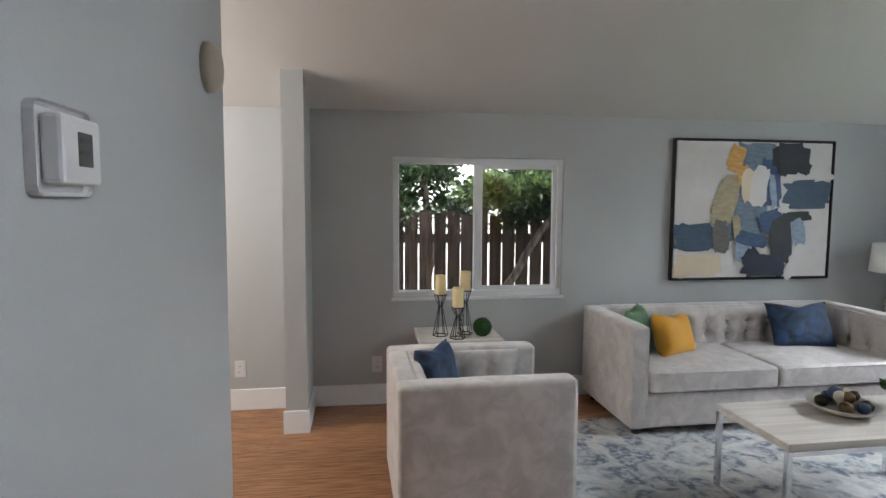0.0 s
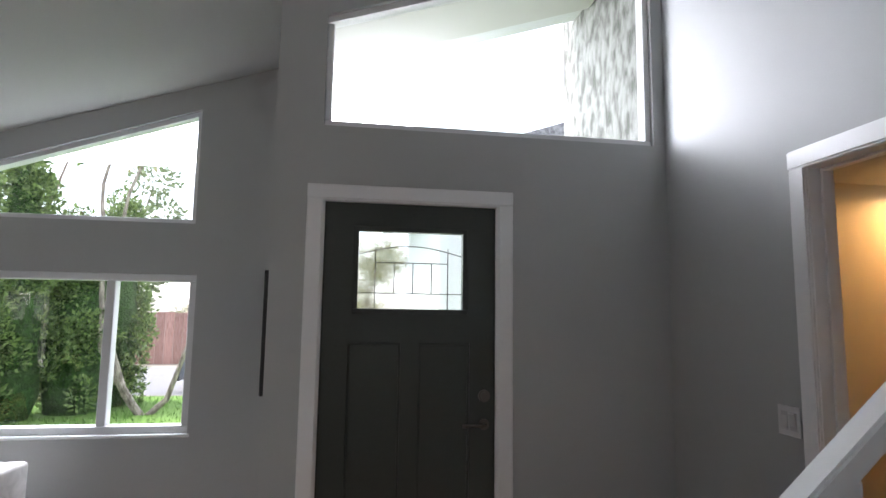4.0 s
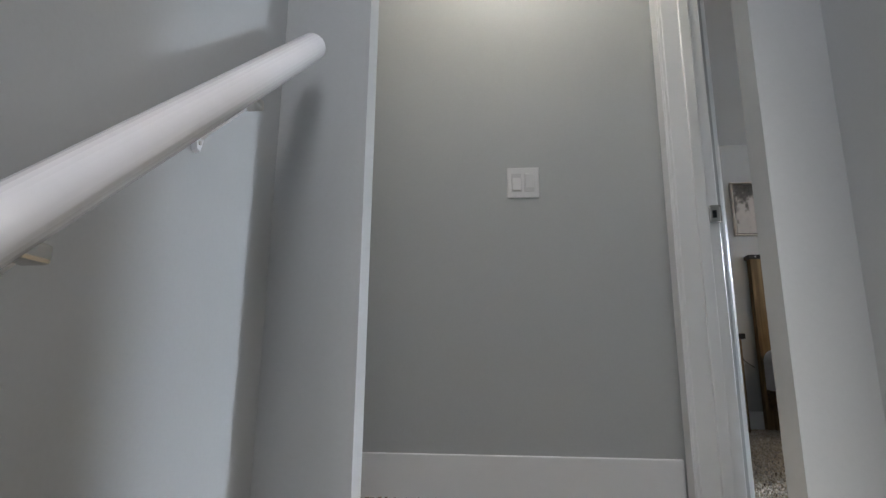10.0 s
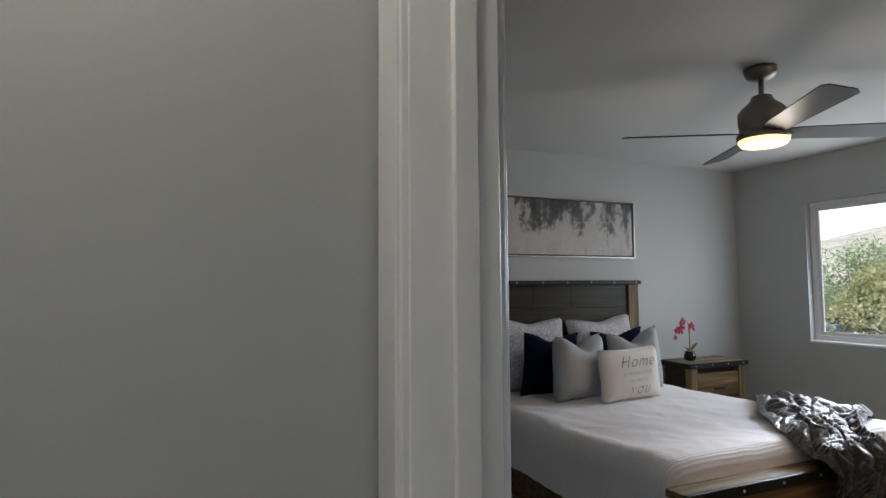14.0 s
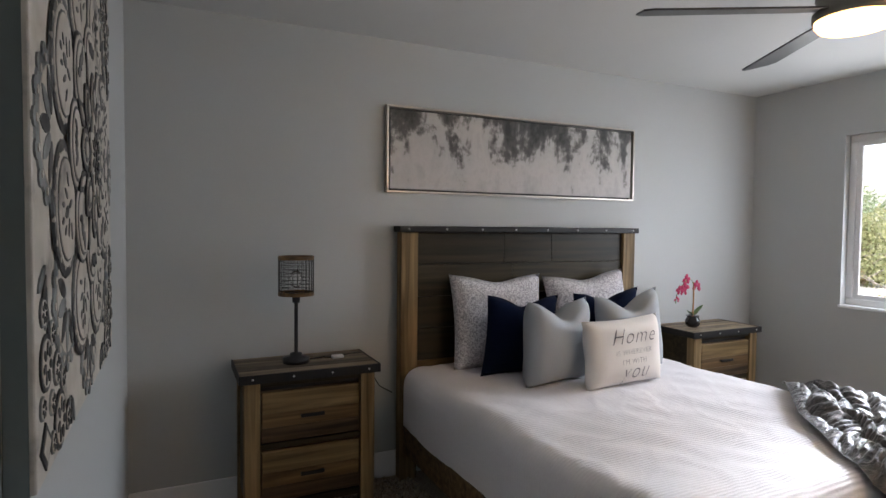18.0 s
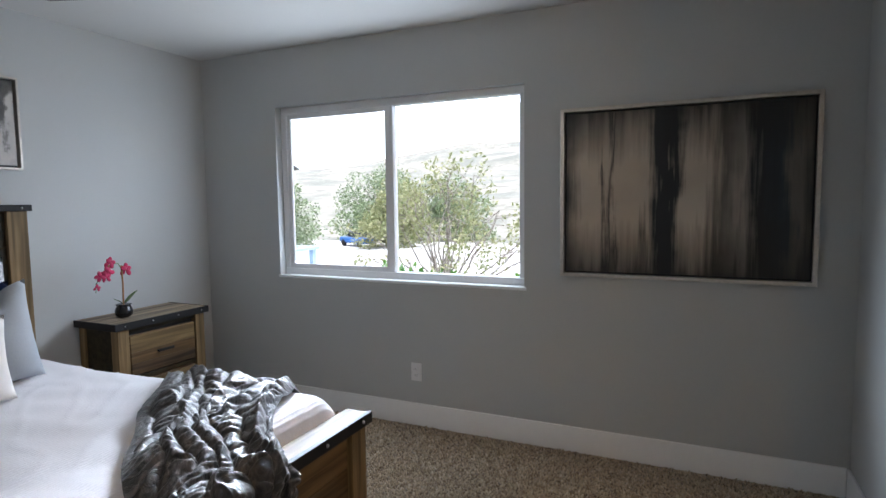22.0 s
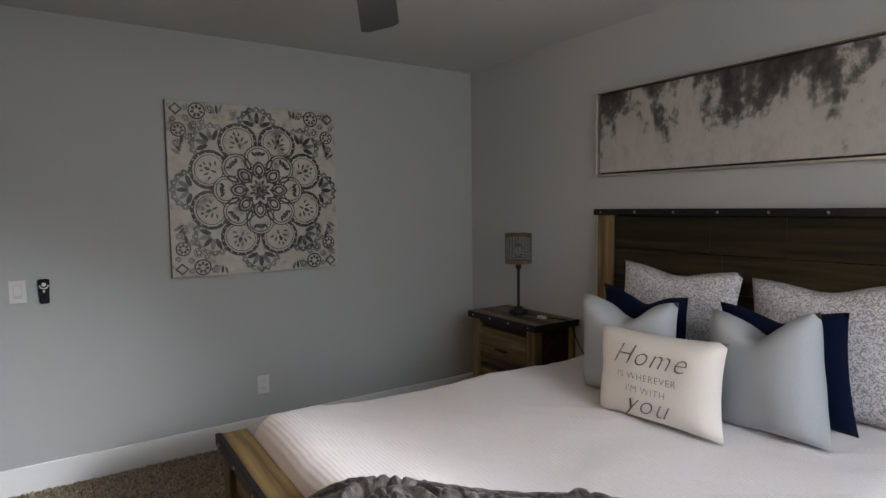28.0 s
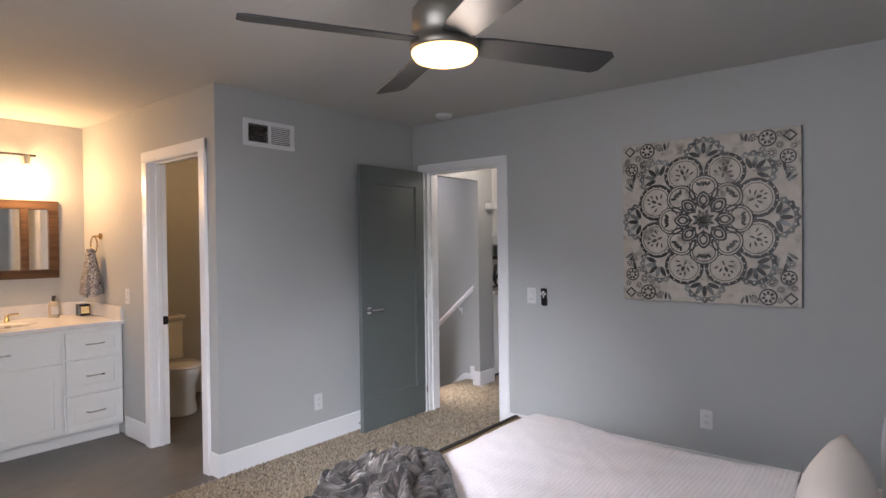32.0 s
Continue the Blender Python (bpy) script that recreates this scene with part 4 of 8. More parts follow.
# candles in wire holders
for x, y, h in ((1.07, -4.95, 0.27), (0.90, -4.98, 0.29), (0.97, -4.86, 0.20)):
    c = thing("candle_holder", "black wire candle holder with an ivory pillar candle", "candle holder", pose(x, y, 0.55), "candle holders")
    rings = []
    for z, r in ((0.003, 0.05), (h * 0.72, 0.012), (h, 0.04)):
        pts = [(r * math.cos(k * math.pi / 3), r * math.sin(k * math.pi / 3), z) for k in range(6)]
        rings.append(pts)
        curve_tube("ring", pts, 0.003, M_BLACK, c, cyclic=True)
    for k in range(6):
        curve_tube("wire", [r[k] for r in rings], 0.0025, M_BLACK, c)
    bm = bmesh.new()
    tube(bm, (0, 0, h), (0, 0, h + 0.004), 0.042, n=18)
    part("plate", bm, M_BLACK, c)
    bm = bmesh.new()
    lathe(bm, [(0.035, h + 0.004), (0.036, h + 0.01), (0.036, h + 0.125), (0.033, h + 0.13), (0.02, h + 0.124), (0.0001, h + 0.122)], 24)
    part("candle", bm, M_CANDLE, c, "ivory wax candle", smooth=True)
bm = bmesh.new()
bmesh.ops.create_icosphere(bm, subdivisions=4, radius=0.062)
for v in bm.verts:
    v.co *= 1 + 0.05 * noise.noise(v.co * 90)
ball = tagged(part("moss_ball", bm, M_MOSS, smooth=True), "dark green moss ball on the end table", "ornament")
ball.location = (0.80, -4.9, 0.611)


# ---- pictures ----
def framed(name, label, m, w, h, canvas, frame_mat, fw=0.02, depth=0.04, inner=None):
    """A canvas in a slim frame; origin at its centre on the wall, facing +y."""
    top = thing(name, label, "painting", m)
    part("canvas", box(-w / 2 + fw + 0.011, w / 2 - fw - 0.011, 0.006, depth - 0.012, -h / 2 + fw + 0.011, h / 2 - fw - 0.011), canvas, top)
    part("backing", box(-w / 2 + fw, w / 2 - fw, 0.0, 0.008, -h / 2 + fw, h / 2 - fw), inner or M_BLACK, top)
    for nm, q in (("frame_rail", (-w / 2, w / 2, h / 2 - fw, h / 2)), ("frame_rail", (-w / 2, w / 2, -h / 2, -h / 2 + fw)),
                  ("frame_stile", (-w / 2, -w / 2 + fw, -h / 2 + fw, h / 2 - fw)), ("frame_stile", (w / 2 - fw, w / 2, -h / 2 + fw, h / 2 - fw))):
        part(nm, box(q[0], q[1], 0.0, depth, q[2], q[3], 0.002, 1), frame_mat, top)
    return top


def blob(cx, cz, w, h, rot, seed, y, n=26, rough=0.12):
    """A brush-stroke patch with an uneven outline, in the xz plane."""
    bm = bmesh.new()
    vs = []
    for k in range(n):
        a = 2 * math.pi * k / n
        c, s = math.cos(a), math.sin(a)
        e = 2 / 4.5
        px, pz = math.copysign(abs(c) ** e, c) * w / 2, math.copysign(abs(s) ** e, s) * h / 2
        j = 1 + rough * noise.noise((math.cos(a) * 2.5 + seed * 7.3, math.sin(a) * 2.5, seed))
        px, pz = px * j, pz * j
        r = radians(rot)
        vs.append((cx + px * math.cos(r) - pz * math.sin(r), cz + px * math.sin(r) + pz * math.cos(r)))
    lo = [bm.verts.new((p[0], y, p[1])) for p in vs]
    hi = [bm.verts.new((p[0], y + 0.0006, p[1])) for p in vs]
    bm.faces.new(lo), bm.faces.new(hi[::-1])
    for k in range(n):
        bm.faces.new((lo[k], lo[(k + 1) % n], hi[(k + 1) % n], hi[k]))
    return bm


def oil(name, c):
    return two_tone(name, tuple(v * 0.8 for v in c), tuple(min(1, v * 1.2) for v in c), 9, rough=0.55, bump=0.4, dist=0.002, stretch=(2, 2, 5), lo=0.3, hi=0.7)


def pale_oil(name, c):
    return two_tone(name, tuple(v * 0.93 for v in c), tuple(min(1, v * 1.06) for v in c), 5, rough=0.55, bump=0.3, dist=0.002, lo=0.3, hi=0.7)


O_WHITE, O_CREAM, O_NAVY, O_BLUE, O_SLATE = pale_oil("oil_white", (0.60, 0.575, 0.56)), pale_oil("oil_cream", (0.60, 0.50, 0.36)), oil("oil_navy", (0.010, 0.016, 0.040)), oil("oil_blue", (0.035, 0.068, 0.115)), oil("oil_slate", (0.13, 0.18, 0.24))
O_OCHRE, O_KHAKI, O_DARK, O_LIGHT, O_COBALT = oil("oil_ochre", (0.62, 0.33, 0.09)), oil("oil_khaki", (0.34, 0.28, 0.17)), oil("oil_charcoal", (0.016, 0.020, 0.028)), oil("oil_pale_blue", (0.24, 0.31, 0.42)), oil("oil_cobalt", (0.035, 0.075, 0.17))
O_UMBER = oil("oil_umber", (0.10, 0.095, 0.085))
AW, AH = 1.316, 1.054
art = framed("abstract_painting", "large abstract painting in blues, ochre and white", pose(-1.358, -5.26, 1.375, 0, 0, 0), AW, AH, O_WHITE, M_BLACK, 0.008, 0.045)


def patches(rows, seed, lift):
    """Brush patches: centre across and down, width, height (shares of the canvas) and tilt."""
    for k, (mat_, u, v, w, h, rot) in enumerate(rows):
        part("paint_patch", blob((0.5 - u) * AW, (0.5 - v) * AH, w * AW, h * AH, rot, seed + k, lift + 0.0008 * k, 34, 0.3), mat_, art)


patches(((O_CREAM, .16, .895, .30, .17, 0), (O_SLATE, .46, .50, .26, .46, 3), (O_SLATE, .53, .13, .30, .21, 0), (O_COBALT, .60, .30, .12, .36, -6),
         (O_BLUE, .835, .385, .30, .19, -3), (O_DARK, .715, .125, .22, .20, 2), (O_OCHRE, .375, .13, .10, .19, 14), (O_OCHRE, .42, .25, .07, .14, 0),
         (O_CREAM, .455, .33, .08, .24, -4), (O_WHITE, .525, .34, .11, .27, 6), (O_LIGHT, .612, .36, .04, .24, -8), (O_KHAKI, .315, .44, .14, .32, 14)), 1, 0.034)
patches(((O_BLUE, .135, .695, .26, .19, 2), (O_UMBER, .295, .69, .10, .22, -4), (O_KHAKI, .40, .66, .05, .26, -10), (O_LIGHT, .445, .80, .11, .17, 12), (O_COBALT, .49, .71, .20, .10, 12),
         (O_COBALT, .60, .58, .14, .15, -14), (O_DARK, .675, .72, .13, .34, -5), (O_DARK, .76, .545, .20, .07, -4), (O_NAVY, .575, .905, .28, .16, 0), (O_LIGHT, .785, .66, .085, .18, -12)), 21, 0.044)
patches(((O_NAVY, .50, .85, .12, .14, 40), (O_WHITE, .74, .93, .06, .14, 24), (O_WHITE, .925, .265, .13, .045, -6), (O_DARK, .66, .20, .05, .12, -4), (O_DARK, .80, .20, .07, .09, 20)), 41, 0.0525)


def streak_canvas(name, ramp, sx, sz, grad=None, scale=1.0):
    """A canvas of vertical strokes, through a colour ramp; grad: how far the picture darkens upward."""
    m, nt, b = _tree(name)
    N, L = nt.nodes.new, nt.links.new
    co, mp, n1, n2, ad = N("ShaderNodeTexCoord"), N("ShaderNodeMapping"), N("ShaderNodeTexNoise"), N("ShaderNodeTexNoise"), N("ShaderNodeMath")
    mp.inputs["Scale"].default_value = (sx, 0, sz)
    L(co.outputs["Object"], mp.inputs["Vector"])
    L(mp.outputs[0], n1.inputs["Vector"]), L(co.outputs["Object"], n2.inputs["Vector"])
    n1.inputs["Scale"].default_value, n1.inputs["Detail"].default_value, n1.inputs["Roughness"].default_value, n1.inputs["Distortion"].default_value = scale, 9, 0.62, 0.35
    n2.inputs["Scale"].default_value, n2.inputs["Detail"].default_value = 26, 6
    ad.operation, ad.use_clamp = "MULTIPLY_ADD", True
    ad.inputs[1].default_value = 0.22
    L(n2.outputs[0], ad.inputs[0]), L(n1.outputs[0], ad.inputs[2])
    out = ad.outputs[0]
    if grad:
        sp, g = N("ShaderNodeSeparateXYZ"), N("ShaderNodeMath")
        L(co.outputs["Object"], sp.inputs[0])
        g.operation = "MULTIPLY_ADD"
        g.inputs[1].default_value = -grad
        L(sp.outputs["Z"], g.inputs[0]), L(out, g.inputs[2])
        out = g.outputs[0]
    r = N("ShaderNodeValToRGB")
    e = r.color_ramp.elements
    e[0].position, e[0].color = ramp[0][0], (*ramp[0][1], 1)
    e[1].position, e[1].color = ramp[-1][0], (*ramp[-1][1], 1)
    for p, c in ramp[1:-1]:
        q = e.new(p)
        q.color = (*c, 1)
    L(out, r.inputs[0]), L(r.outputs[0], b.inputs["Base Color"])
    b.inputs["Roughness"].default_value = 0.5
    bp = N("ShaderNodeBump")
    bp.inputs["Strength"].default_value, bp.inputs["Distance"].default_value = 0.3, 0.003
    L(n2.outputs[0], bp.inputs["Height"]), L(bp.outputs[0], b.inputs["Normal"])
    return m


M_DRIP = streak_canvas("grey_drip_canvas", [(0.42, (0.020, 0.020, 0.019)), (0.53, (0.075, 0.072, 0.068)), (0.57, (0.20, 0.19, 0.18)), (0.61, (0.40, 0.38, 0.365)), (0.72, (0.45, 0.425, 0.41)), (0.9, (0.33, 0.31, 0.30))], 5.2, 2.4, grad=0.60, scale=1.0)
def banded_canvas(name, w, h, bands):
    """Broad upright strokes of paint: colour by place across the canvas, torn by streaky noise, dark along the top and bottom edge."""
    m, nt, b = _tree(name)
    N, L = nt.nodes.new, nt.links.new
    co, sp, mp, n1, n2 = N("ShaderNodeTexCoord"), N("ShaderNodeSeparateXYZ"), N("ShaderNodeMapping"), N("ShaderNodeTexNoise"), N("ShaderNodeTexNoise")
    L(co.outputs["Object"], sp.inputs[0]), L(co.outputs["Object"], mp.inputs["Vector"])
    mp.inputs["Scale"].default_value = (30, 0, 1.6)
    L(mp.outputs[0], n1.inputs["Vector"]), L(co.outputs["Object"], n2.inputs["Vector"])
    n1.inputs["Scale"].default_value, n1.inputs["Detail"].default_value, n1.inputs["Roughness"].default_value = 1.0, 6, 0.6
    n2.inputs["Scale"].default_value, n2.inputs["Detail"].default_value = 4.0, 7

    def mth(op, x, y, z=None):
        k = N("ShaderNodeMath")
        k.operation = op
        for i, v in enumerate((x, y, z)):
            if isinstance(v, (int, float)):
                k.inputs[i].default_value = v
            elif v is not None:
                L(v, k.inputs[i])
        return k.outputs[0]

    u = mth("MULTIPLY_ADD", sp.outputs["X"], -1 / w, 0.5)
    u = mth("ADD", u, mth("MULTIPLY_ADD", n1.outputs[0], 0.16, -0.08))
    u = mth("ADD", u, mth("MULTIPLY_ADD", n2.outputs[0], 0.10, -0.05))
    r = N("ShaderNodeValToRGB")
    e = r.color_ramp.elements
    e[0].position, e[0].color = bands[0][0], (*bands[0][1], 1)
    e[1].position, e[1].color = bands[-1][0], (*bands[-1][1], 1)
    for p, c in bands[1:-1]:
        e.new(p).color = (*c, 1)
    L(u, r.inputs[0])
    zz = mth("ABSOLUTE", mth("MULTIPLY", sp.outputs["Z"], 2 / h), 0.0)
    v = N("ShaderNodeMapRange")
    L(mth("ADD", zz, mth("MULTIPLY_ADD", n1.outputs[0], 0.7, -0.35)), v.inputs[0])
    v.inputs[1].default_value, v.inputs[2].default_value, v.inputs[3].default_value, v.inputs[4].default_value = 0.35, 0.98, 1.0, 0.10
    g = mth("MULTIPLY", v.outputs[0], mth("MULTIPLY_ADD", n2.outputs[0], 0.5, 0.75))
    mx = N("ShaderNodeVectorMath")
    mx.operation = "SCALE"
    L(r.outputs[0], mx.inputs[0]), L(g, mx.inputs["Scale"]), L(mx.outputs[0], b.inputs["Base Color"])
    b.inputs["Roughness"].default_value = 0.45
    bp = N("ShaderNodeBump")
    bp.inputs["Strength"].default_value, bp.inputs["Distance"].default_value = 0.3, 0.002
    L(n1.outputs[0], bp.inputs["Height"]), L(bp.outputs[0], b.inputs["Normal"])
    return m


TAUPE, INK, SMOKE = (0.40, 0.34, 0.275), (0.006, 0.008, 0.011), (0.10, 0.088, 0.072)
M_STREAK = banded_canvas("dark_streak_canvas", 1.188, 0.894, [(0.0, INK), (0.035, SMOKE), (0.10, TAUPE), (0.19, TAUPE), (0.215, (0.05, 0.045, 0.04)), (0.24, TAUPE), (0.36, TAUPE), (0.41, INK), (0.48, INK), (0.515, TAUPE), (0.60, TAUPE), (0.665, SMOKE), (0.73, (0.24, 0.21, 0.18)), (0.79, INK), (0.88, (0.012, 0.02, 0.03)), (0.92, SMOKE), (1.0, INK)])
framed("long_painting", "long grey and white abstract painting in a silver frame", pose(3.29, 5.937, 4.238, 0, 0, 180), 1.771, 0.48, M_DRIP, M_SILVER, 0.012, 0.04)
framed("dark_painting", "dark streaked abstract painting in a silver frame", pose(5.432, 2.714, 3.839, 0, 0, 90), 1.188, 0.894, M_STREAK, M_SILVER, 0.02, 0.04)
framed("dark_picture", "black framed picture on the entry return wall", pose(-2.2, -2.094, 1.378, 0, 0, 180), 0.62, 0.61, O_SLATE, M_BLACK, 0.02, 0.028)

# carved mandala panel
M_PANEL = two_tone("whitewashed_panel", (0.11, 0.10, 0.092), (0.45, 0.41, 0.355), 14, rough=0.45, bump=0.3, dist=0.002, lo=0.28, hi=0.46, detail=9, c3=(0.52, 0.48, 0.43), scale3=16)
M_PATT = two_tone("dark_blue_grey_relief", (0.010, 0.011, 0.013), (0.095, 0.095, 0.092), 22, rough=0.42, bump=0.4, dist=0.002, lo=0.46, hi=0.80, detail=8)
M_PATT2 = two_tone("slate_relief", (0.03, 0.037, 0.042), (0.26, 0.27, 0.265), 14, rough=0.5, bump=0.2, dist=0.002, lo=0.35, hi=0.65, detail=8)
S = 0.994
panel = thing("mandala_panel", "square white panel with a carved dark mandala", "wall art", pose(1.148, 4.315, 3.952, 0, 0, -90))
part("panel_board", box(-S / 2, S / 2, 0.0, 0.038, -S / 2, S / 2, 0.003), M_PANEL, panel)
part("panel_edge", box(-S / 2 - 0.001, S / 2 + 0.001, 0.002, 0.030, -S / 2 - 0.001, S / 2 + 0.001), M_DOOR2, panel, "grey side edge")


def disc(name, cx, cz, w, h, rot, y, material, parent, n=22, tip=0.0, thick=0.0025):
    """A flat raised oval (or a leaf, with tip > 0) carved on the panel; rot in degrees from upright."""
    bm = bmesh.new()
    r = radians(rot)
    ring = []
    for k in range(n):
        t = 2 * math.pi * k / n
        px, pz = math.sin(t) * w / 2 * (1 - tip * max(0, -math.cos(t + math.pi)) ** 2 * 0.9), math.cos(t) * h / 2
        ring.append((cx + px * math.cos(r) + pz * math.sin(r), cz - px * math.sin(r) + pz * math.cos(r)))
    lo = [bm.verts.new((p[0], y - 0.001, p[1])) for p in ring]
    hi = [bm.verts.new((cx + (p[0] - cx) * 0.97, y + thick, cz + (p[1] - cz) * 0.97)) for p in ring]
    bm.faces.new(lo), bm.faces.new(hi[::-1])
    for k in range(n):
        bm.faces.new((lo[k], lo[(k + 1) % n], hi[(k + 1) % n], hi[k]))
    return part(name, bm, material, parent)


def ringed(n, r, phase):
    """Turn, place across and place up for each of n positions on a circle."""
    for k in range(n):
        a = 360 * (k + phase) / n
        yield a, r * math.sin(radians(a)), r * math.cos(radians(a))


Y0P = 0.038
for a, x, z in ringed(8, 0.372, 0):                       # scalloped fans
    f = disc("fan", x, z, 0.232, 0.232, a, Y0P, M_PATT2, panel)
    for q in range(11):
        e = radians(a - 110 + 22 * q)
        disc("scallop", x + 0.110 * math.sin(e), z + 0.110 * math.cos(e), 0.030, 0.030, 0, Y0P + 0.0002, M_PATT2, f, 10)
        disc("bead", x + 0.103 * math.sin(e), z + 0.103 * math.cos(e), 0.013, 0.013, 0, Y0P + 0.0014, M_PANEL, f, 8)
    disc("fan_field", x, z, 0.188, 0.188, a, Y0P + 0.0010, M_PANEL, f)
    for q in range(5):
        e = a - 68 + 34 * q
        disc("ray", x + 0.056 * math.sin(radians(e)), z + 0.056 * math.cos(radians(e)), 0.028, 0.072, e, Y0P + 0.0019, M_PATT2 if q % 2 else M_PATT, f, 12, 0.5)
for a, x, z in ringed(8, 0.305, 0.5):                     # outer lobes with beaded dark rims
    f = disc("lobe", x, z, 0.232, 0.215, a, Y0P + 0.0032, M_PATT, panel)
    for q in range(12):
        e = radians(a - 130 + 23.6 * q)
        disc("bead", x + 0.102 * math.sin(e), z + 0.094 * math.cos(e), 0.010, 0.010, 0, Y0P + 0.0040, M_PANEL, f, 8)
    disc("lobe_rim", x, z, 0.196, 0.182, a, Y0P + 0.0043, M_PANEL, f)
    disc("lobe_line", x, z, 0.178, 0.164, a, Y0P + 0.0052, M_PATT, f)
    disc("lobe_field", x, z, 0.170, 0.155, a, Y0P + 0.0061, M_PANEL, f)
    for du, dv, w, h, t2 in ((0, 0.012, 0.02, 0.036, 0), (-0.046, -0.018, 0.010, 0.03, -75), (0.046, -0.018, 0.010, 0.03, 75), (0, -0.026, 0.012, 0.034, 0), (0, 0.050, 0.012, 0.02, 0), (-0.03, 0.005, 0.011, 0.034, -50), (0.03, 0.005, 0.011, 0.034, 50), (-0.022, 0.036, 0.010, 0.022, -25), (0.022, 0.036, 0.010, 0.022, 25)):
        c, s_ = math.cos(radians(a)), math.sin(radians(a))
        disc("flower", x + du * c + dv * s_, z - du * s_ + dv * c, w, h, a + t2, Y0P + 0.0070, M_PATT, f, 10, 0.4)
for a, x, z in ringed(8, 0.195, 0):                       # inner lobes
    f = disc("lobe", x, z, 0.165, 0.145, a, Y0P + 0.0077, M_PATT, panel)
    disc("lobe_rim", x, z, 0.153, 0.133, a, Y0P + 0.0088, M_PANEL, f)
    disc("lobe_line", x, z, 0.136, 0.116, a, Y0P + 0.0097, M_PATT, f)
    disc("lobe_field", x, z, 0.124, 0.104, a, Y0P + 0.0106, M_PANEL, f)
    for du, t2 in ((-0.03, -40), (0.03, 40), (0.0, 0), (-0.015, 25), (0.015, -25)):
        c, s_ = math.cos(radians(a)), math.sin(radians(a))
        disc("flower", x + du * c + 0.02 * s_, z - du * s_ + 0.02 * c, 0.017, 0.032, a + t2, Y0P + 0.0115, M_PATT, f, 10, 0.3)
for a, x, z in ringed(8, 0.165, 0.5):
    f = disc("leaf", x, z, 0.034, 0.085, a, Y0P + 0.0119, M_PATT, panel, 14, 0.5)
    disc("leaf_field", x, z, 0.014, 0.05, a, Y0P + 0.0131, M_PANEL, f, 10, 0.5)
disc("centre_ground", 0, 0, 0.235, 0.235, 0, Y0P + 0.0121, M_PATT, panel, 32)
for a, x, z in ringed(8, 0.118, 0):
    f = disc("petal", x, z, 0.082, 0.108, a, Y0P + 0.0133, M_PATT, panel, 16, 0.35)
    disc("petal_line", x, z, 0.062, 0.082, a, Y0P + 0.0144, M_PANEL, f, 14, 0.35)
    disc("petal_ground", x, z, 0.052, 0.070, a, Y0P + 0.0150, M_PATT, f, 14, 0.35)
    disc("petal_field", x, z, 0.032, 0.04, a, Y0P + 0.0159, M_PANEL, f, 12, 0.3)
disc("star_ground", 0, 0, 0.175, 0.175, 0, Y0P + 0.0156, M_PATT, panel, 32)
for a, x, z in ringed(8, 0.048, 0.5):
    f = disc("star_point", x, z, 0.046, 0.086, a, Y0P + 0.0172, M_PANEL, panel, 14, 0.6)
    disc("star_field", x, z, 0.018, 0.036, a, Y0P + 0.0185, M_PATT, f, 10, 0.5)
for a, x, z in ringed(8, 0.036, 0):
    disc("star_gap", x, z, 0.011, 0.026, a, Y0P + 0.0190, M_PATT, panel, 8)
disc("star_centre", 0, 0, 0.024, 0.024, 0, Y0P + 0.0196, M_PATT, panel, 12)
for sx in (-1, 1):
    for sz in (-1, 1):
        for fx, fz, fr in ((0.435, 0.335, 0.042), (0.335, 0.445, 0.048), (0.355, 0.36, 0.028), (0.31, 0.385, 0.02), (0.39, 0.30, 0.02), (0.45, 0.262, 0.022), (0.265, 0.463, 0.022), (0.395, 0.402, 0.020), (0.462, 0.392, 0.018), (0.392, 0.462, 0.018)):
            f = disc("rosette", sx * fx, sz * fz, fr * 2, fr * 2, 0, Y0P, M_PATT if fr > 0.03 else M_PATT2, panel, 18)
            disc("rosette_field", sx * fx, sz * fz, fr * 1.66, fr * 1.66, 0, Y0P + 0.0010, M_PANEL, f, 16)
            for a, x, z in ringed(7, fr * 0.5, 0):
                disc("rosette_petal", sx * fx + x, sz * fz + z, fr * 0.34, fr * 0.5, a, Y0P + 0.0019, M_PATT, f, 8)
        f = disc("corner_block", sx * 0.445, sz * 0.45, 0.075, 0.07, 0, Y0P, M_PATT, panel, 4)
        disc("corner_field", sx * 0.445, sz * 0.45, 0.05, 0.046, 0, Y0P + 0.0010, M_PANEL, f, 4)
        for q in range(4):
            disc("sprig", sx * (0.455 - 0.012 * q), sz * (0.215 + 0.022 * q), 0.018, 0.062, sx * sz * (55 - 22 * q), Y0P, M_PATT if q % 2 else M_PATT2, panel, 10, 0.5)
            disc("sprig", sx * (0.205 + 0.022 * q), sz * (0.468 - 0.006 * q), 0.016, 0.05, sx * sz * (-20 + 25 * q), Y0P, M_PATT if q % 2 else M_PATT2, panel, 10, 0.5)


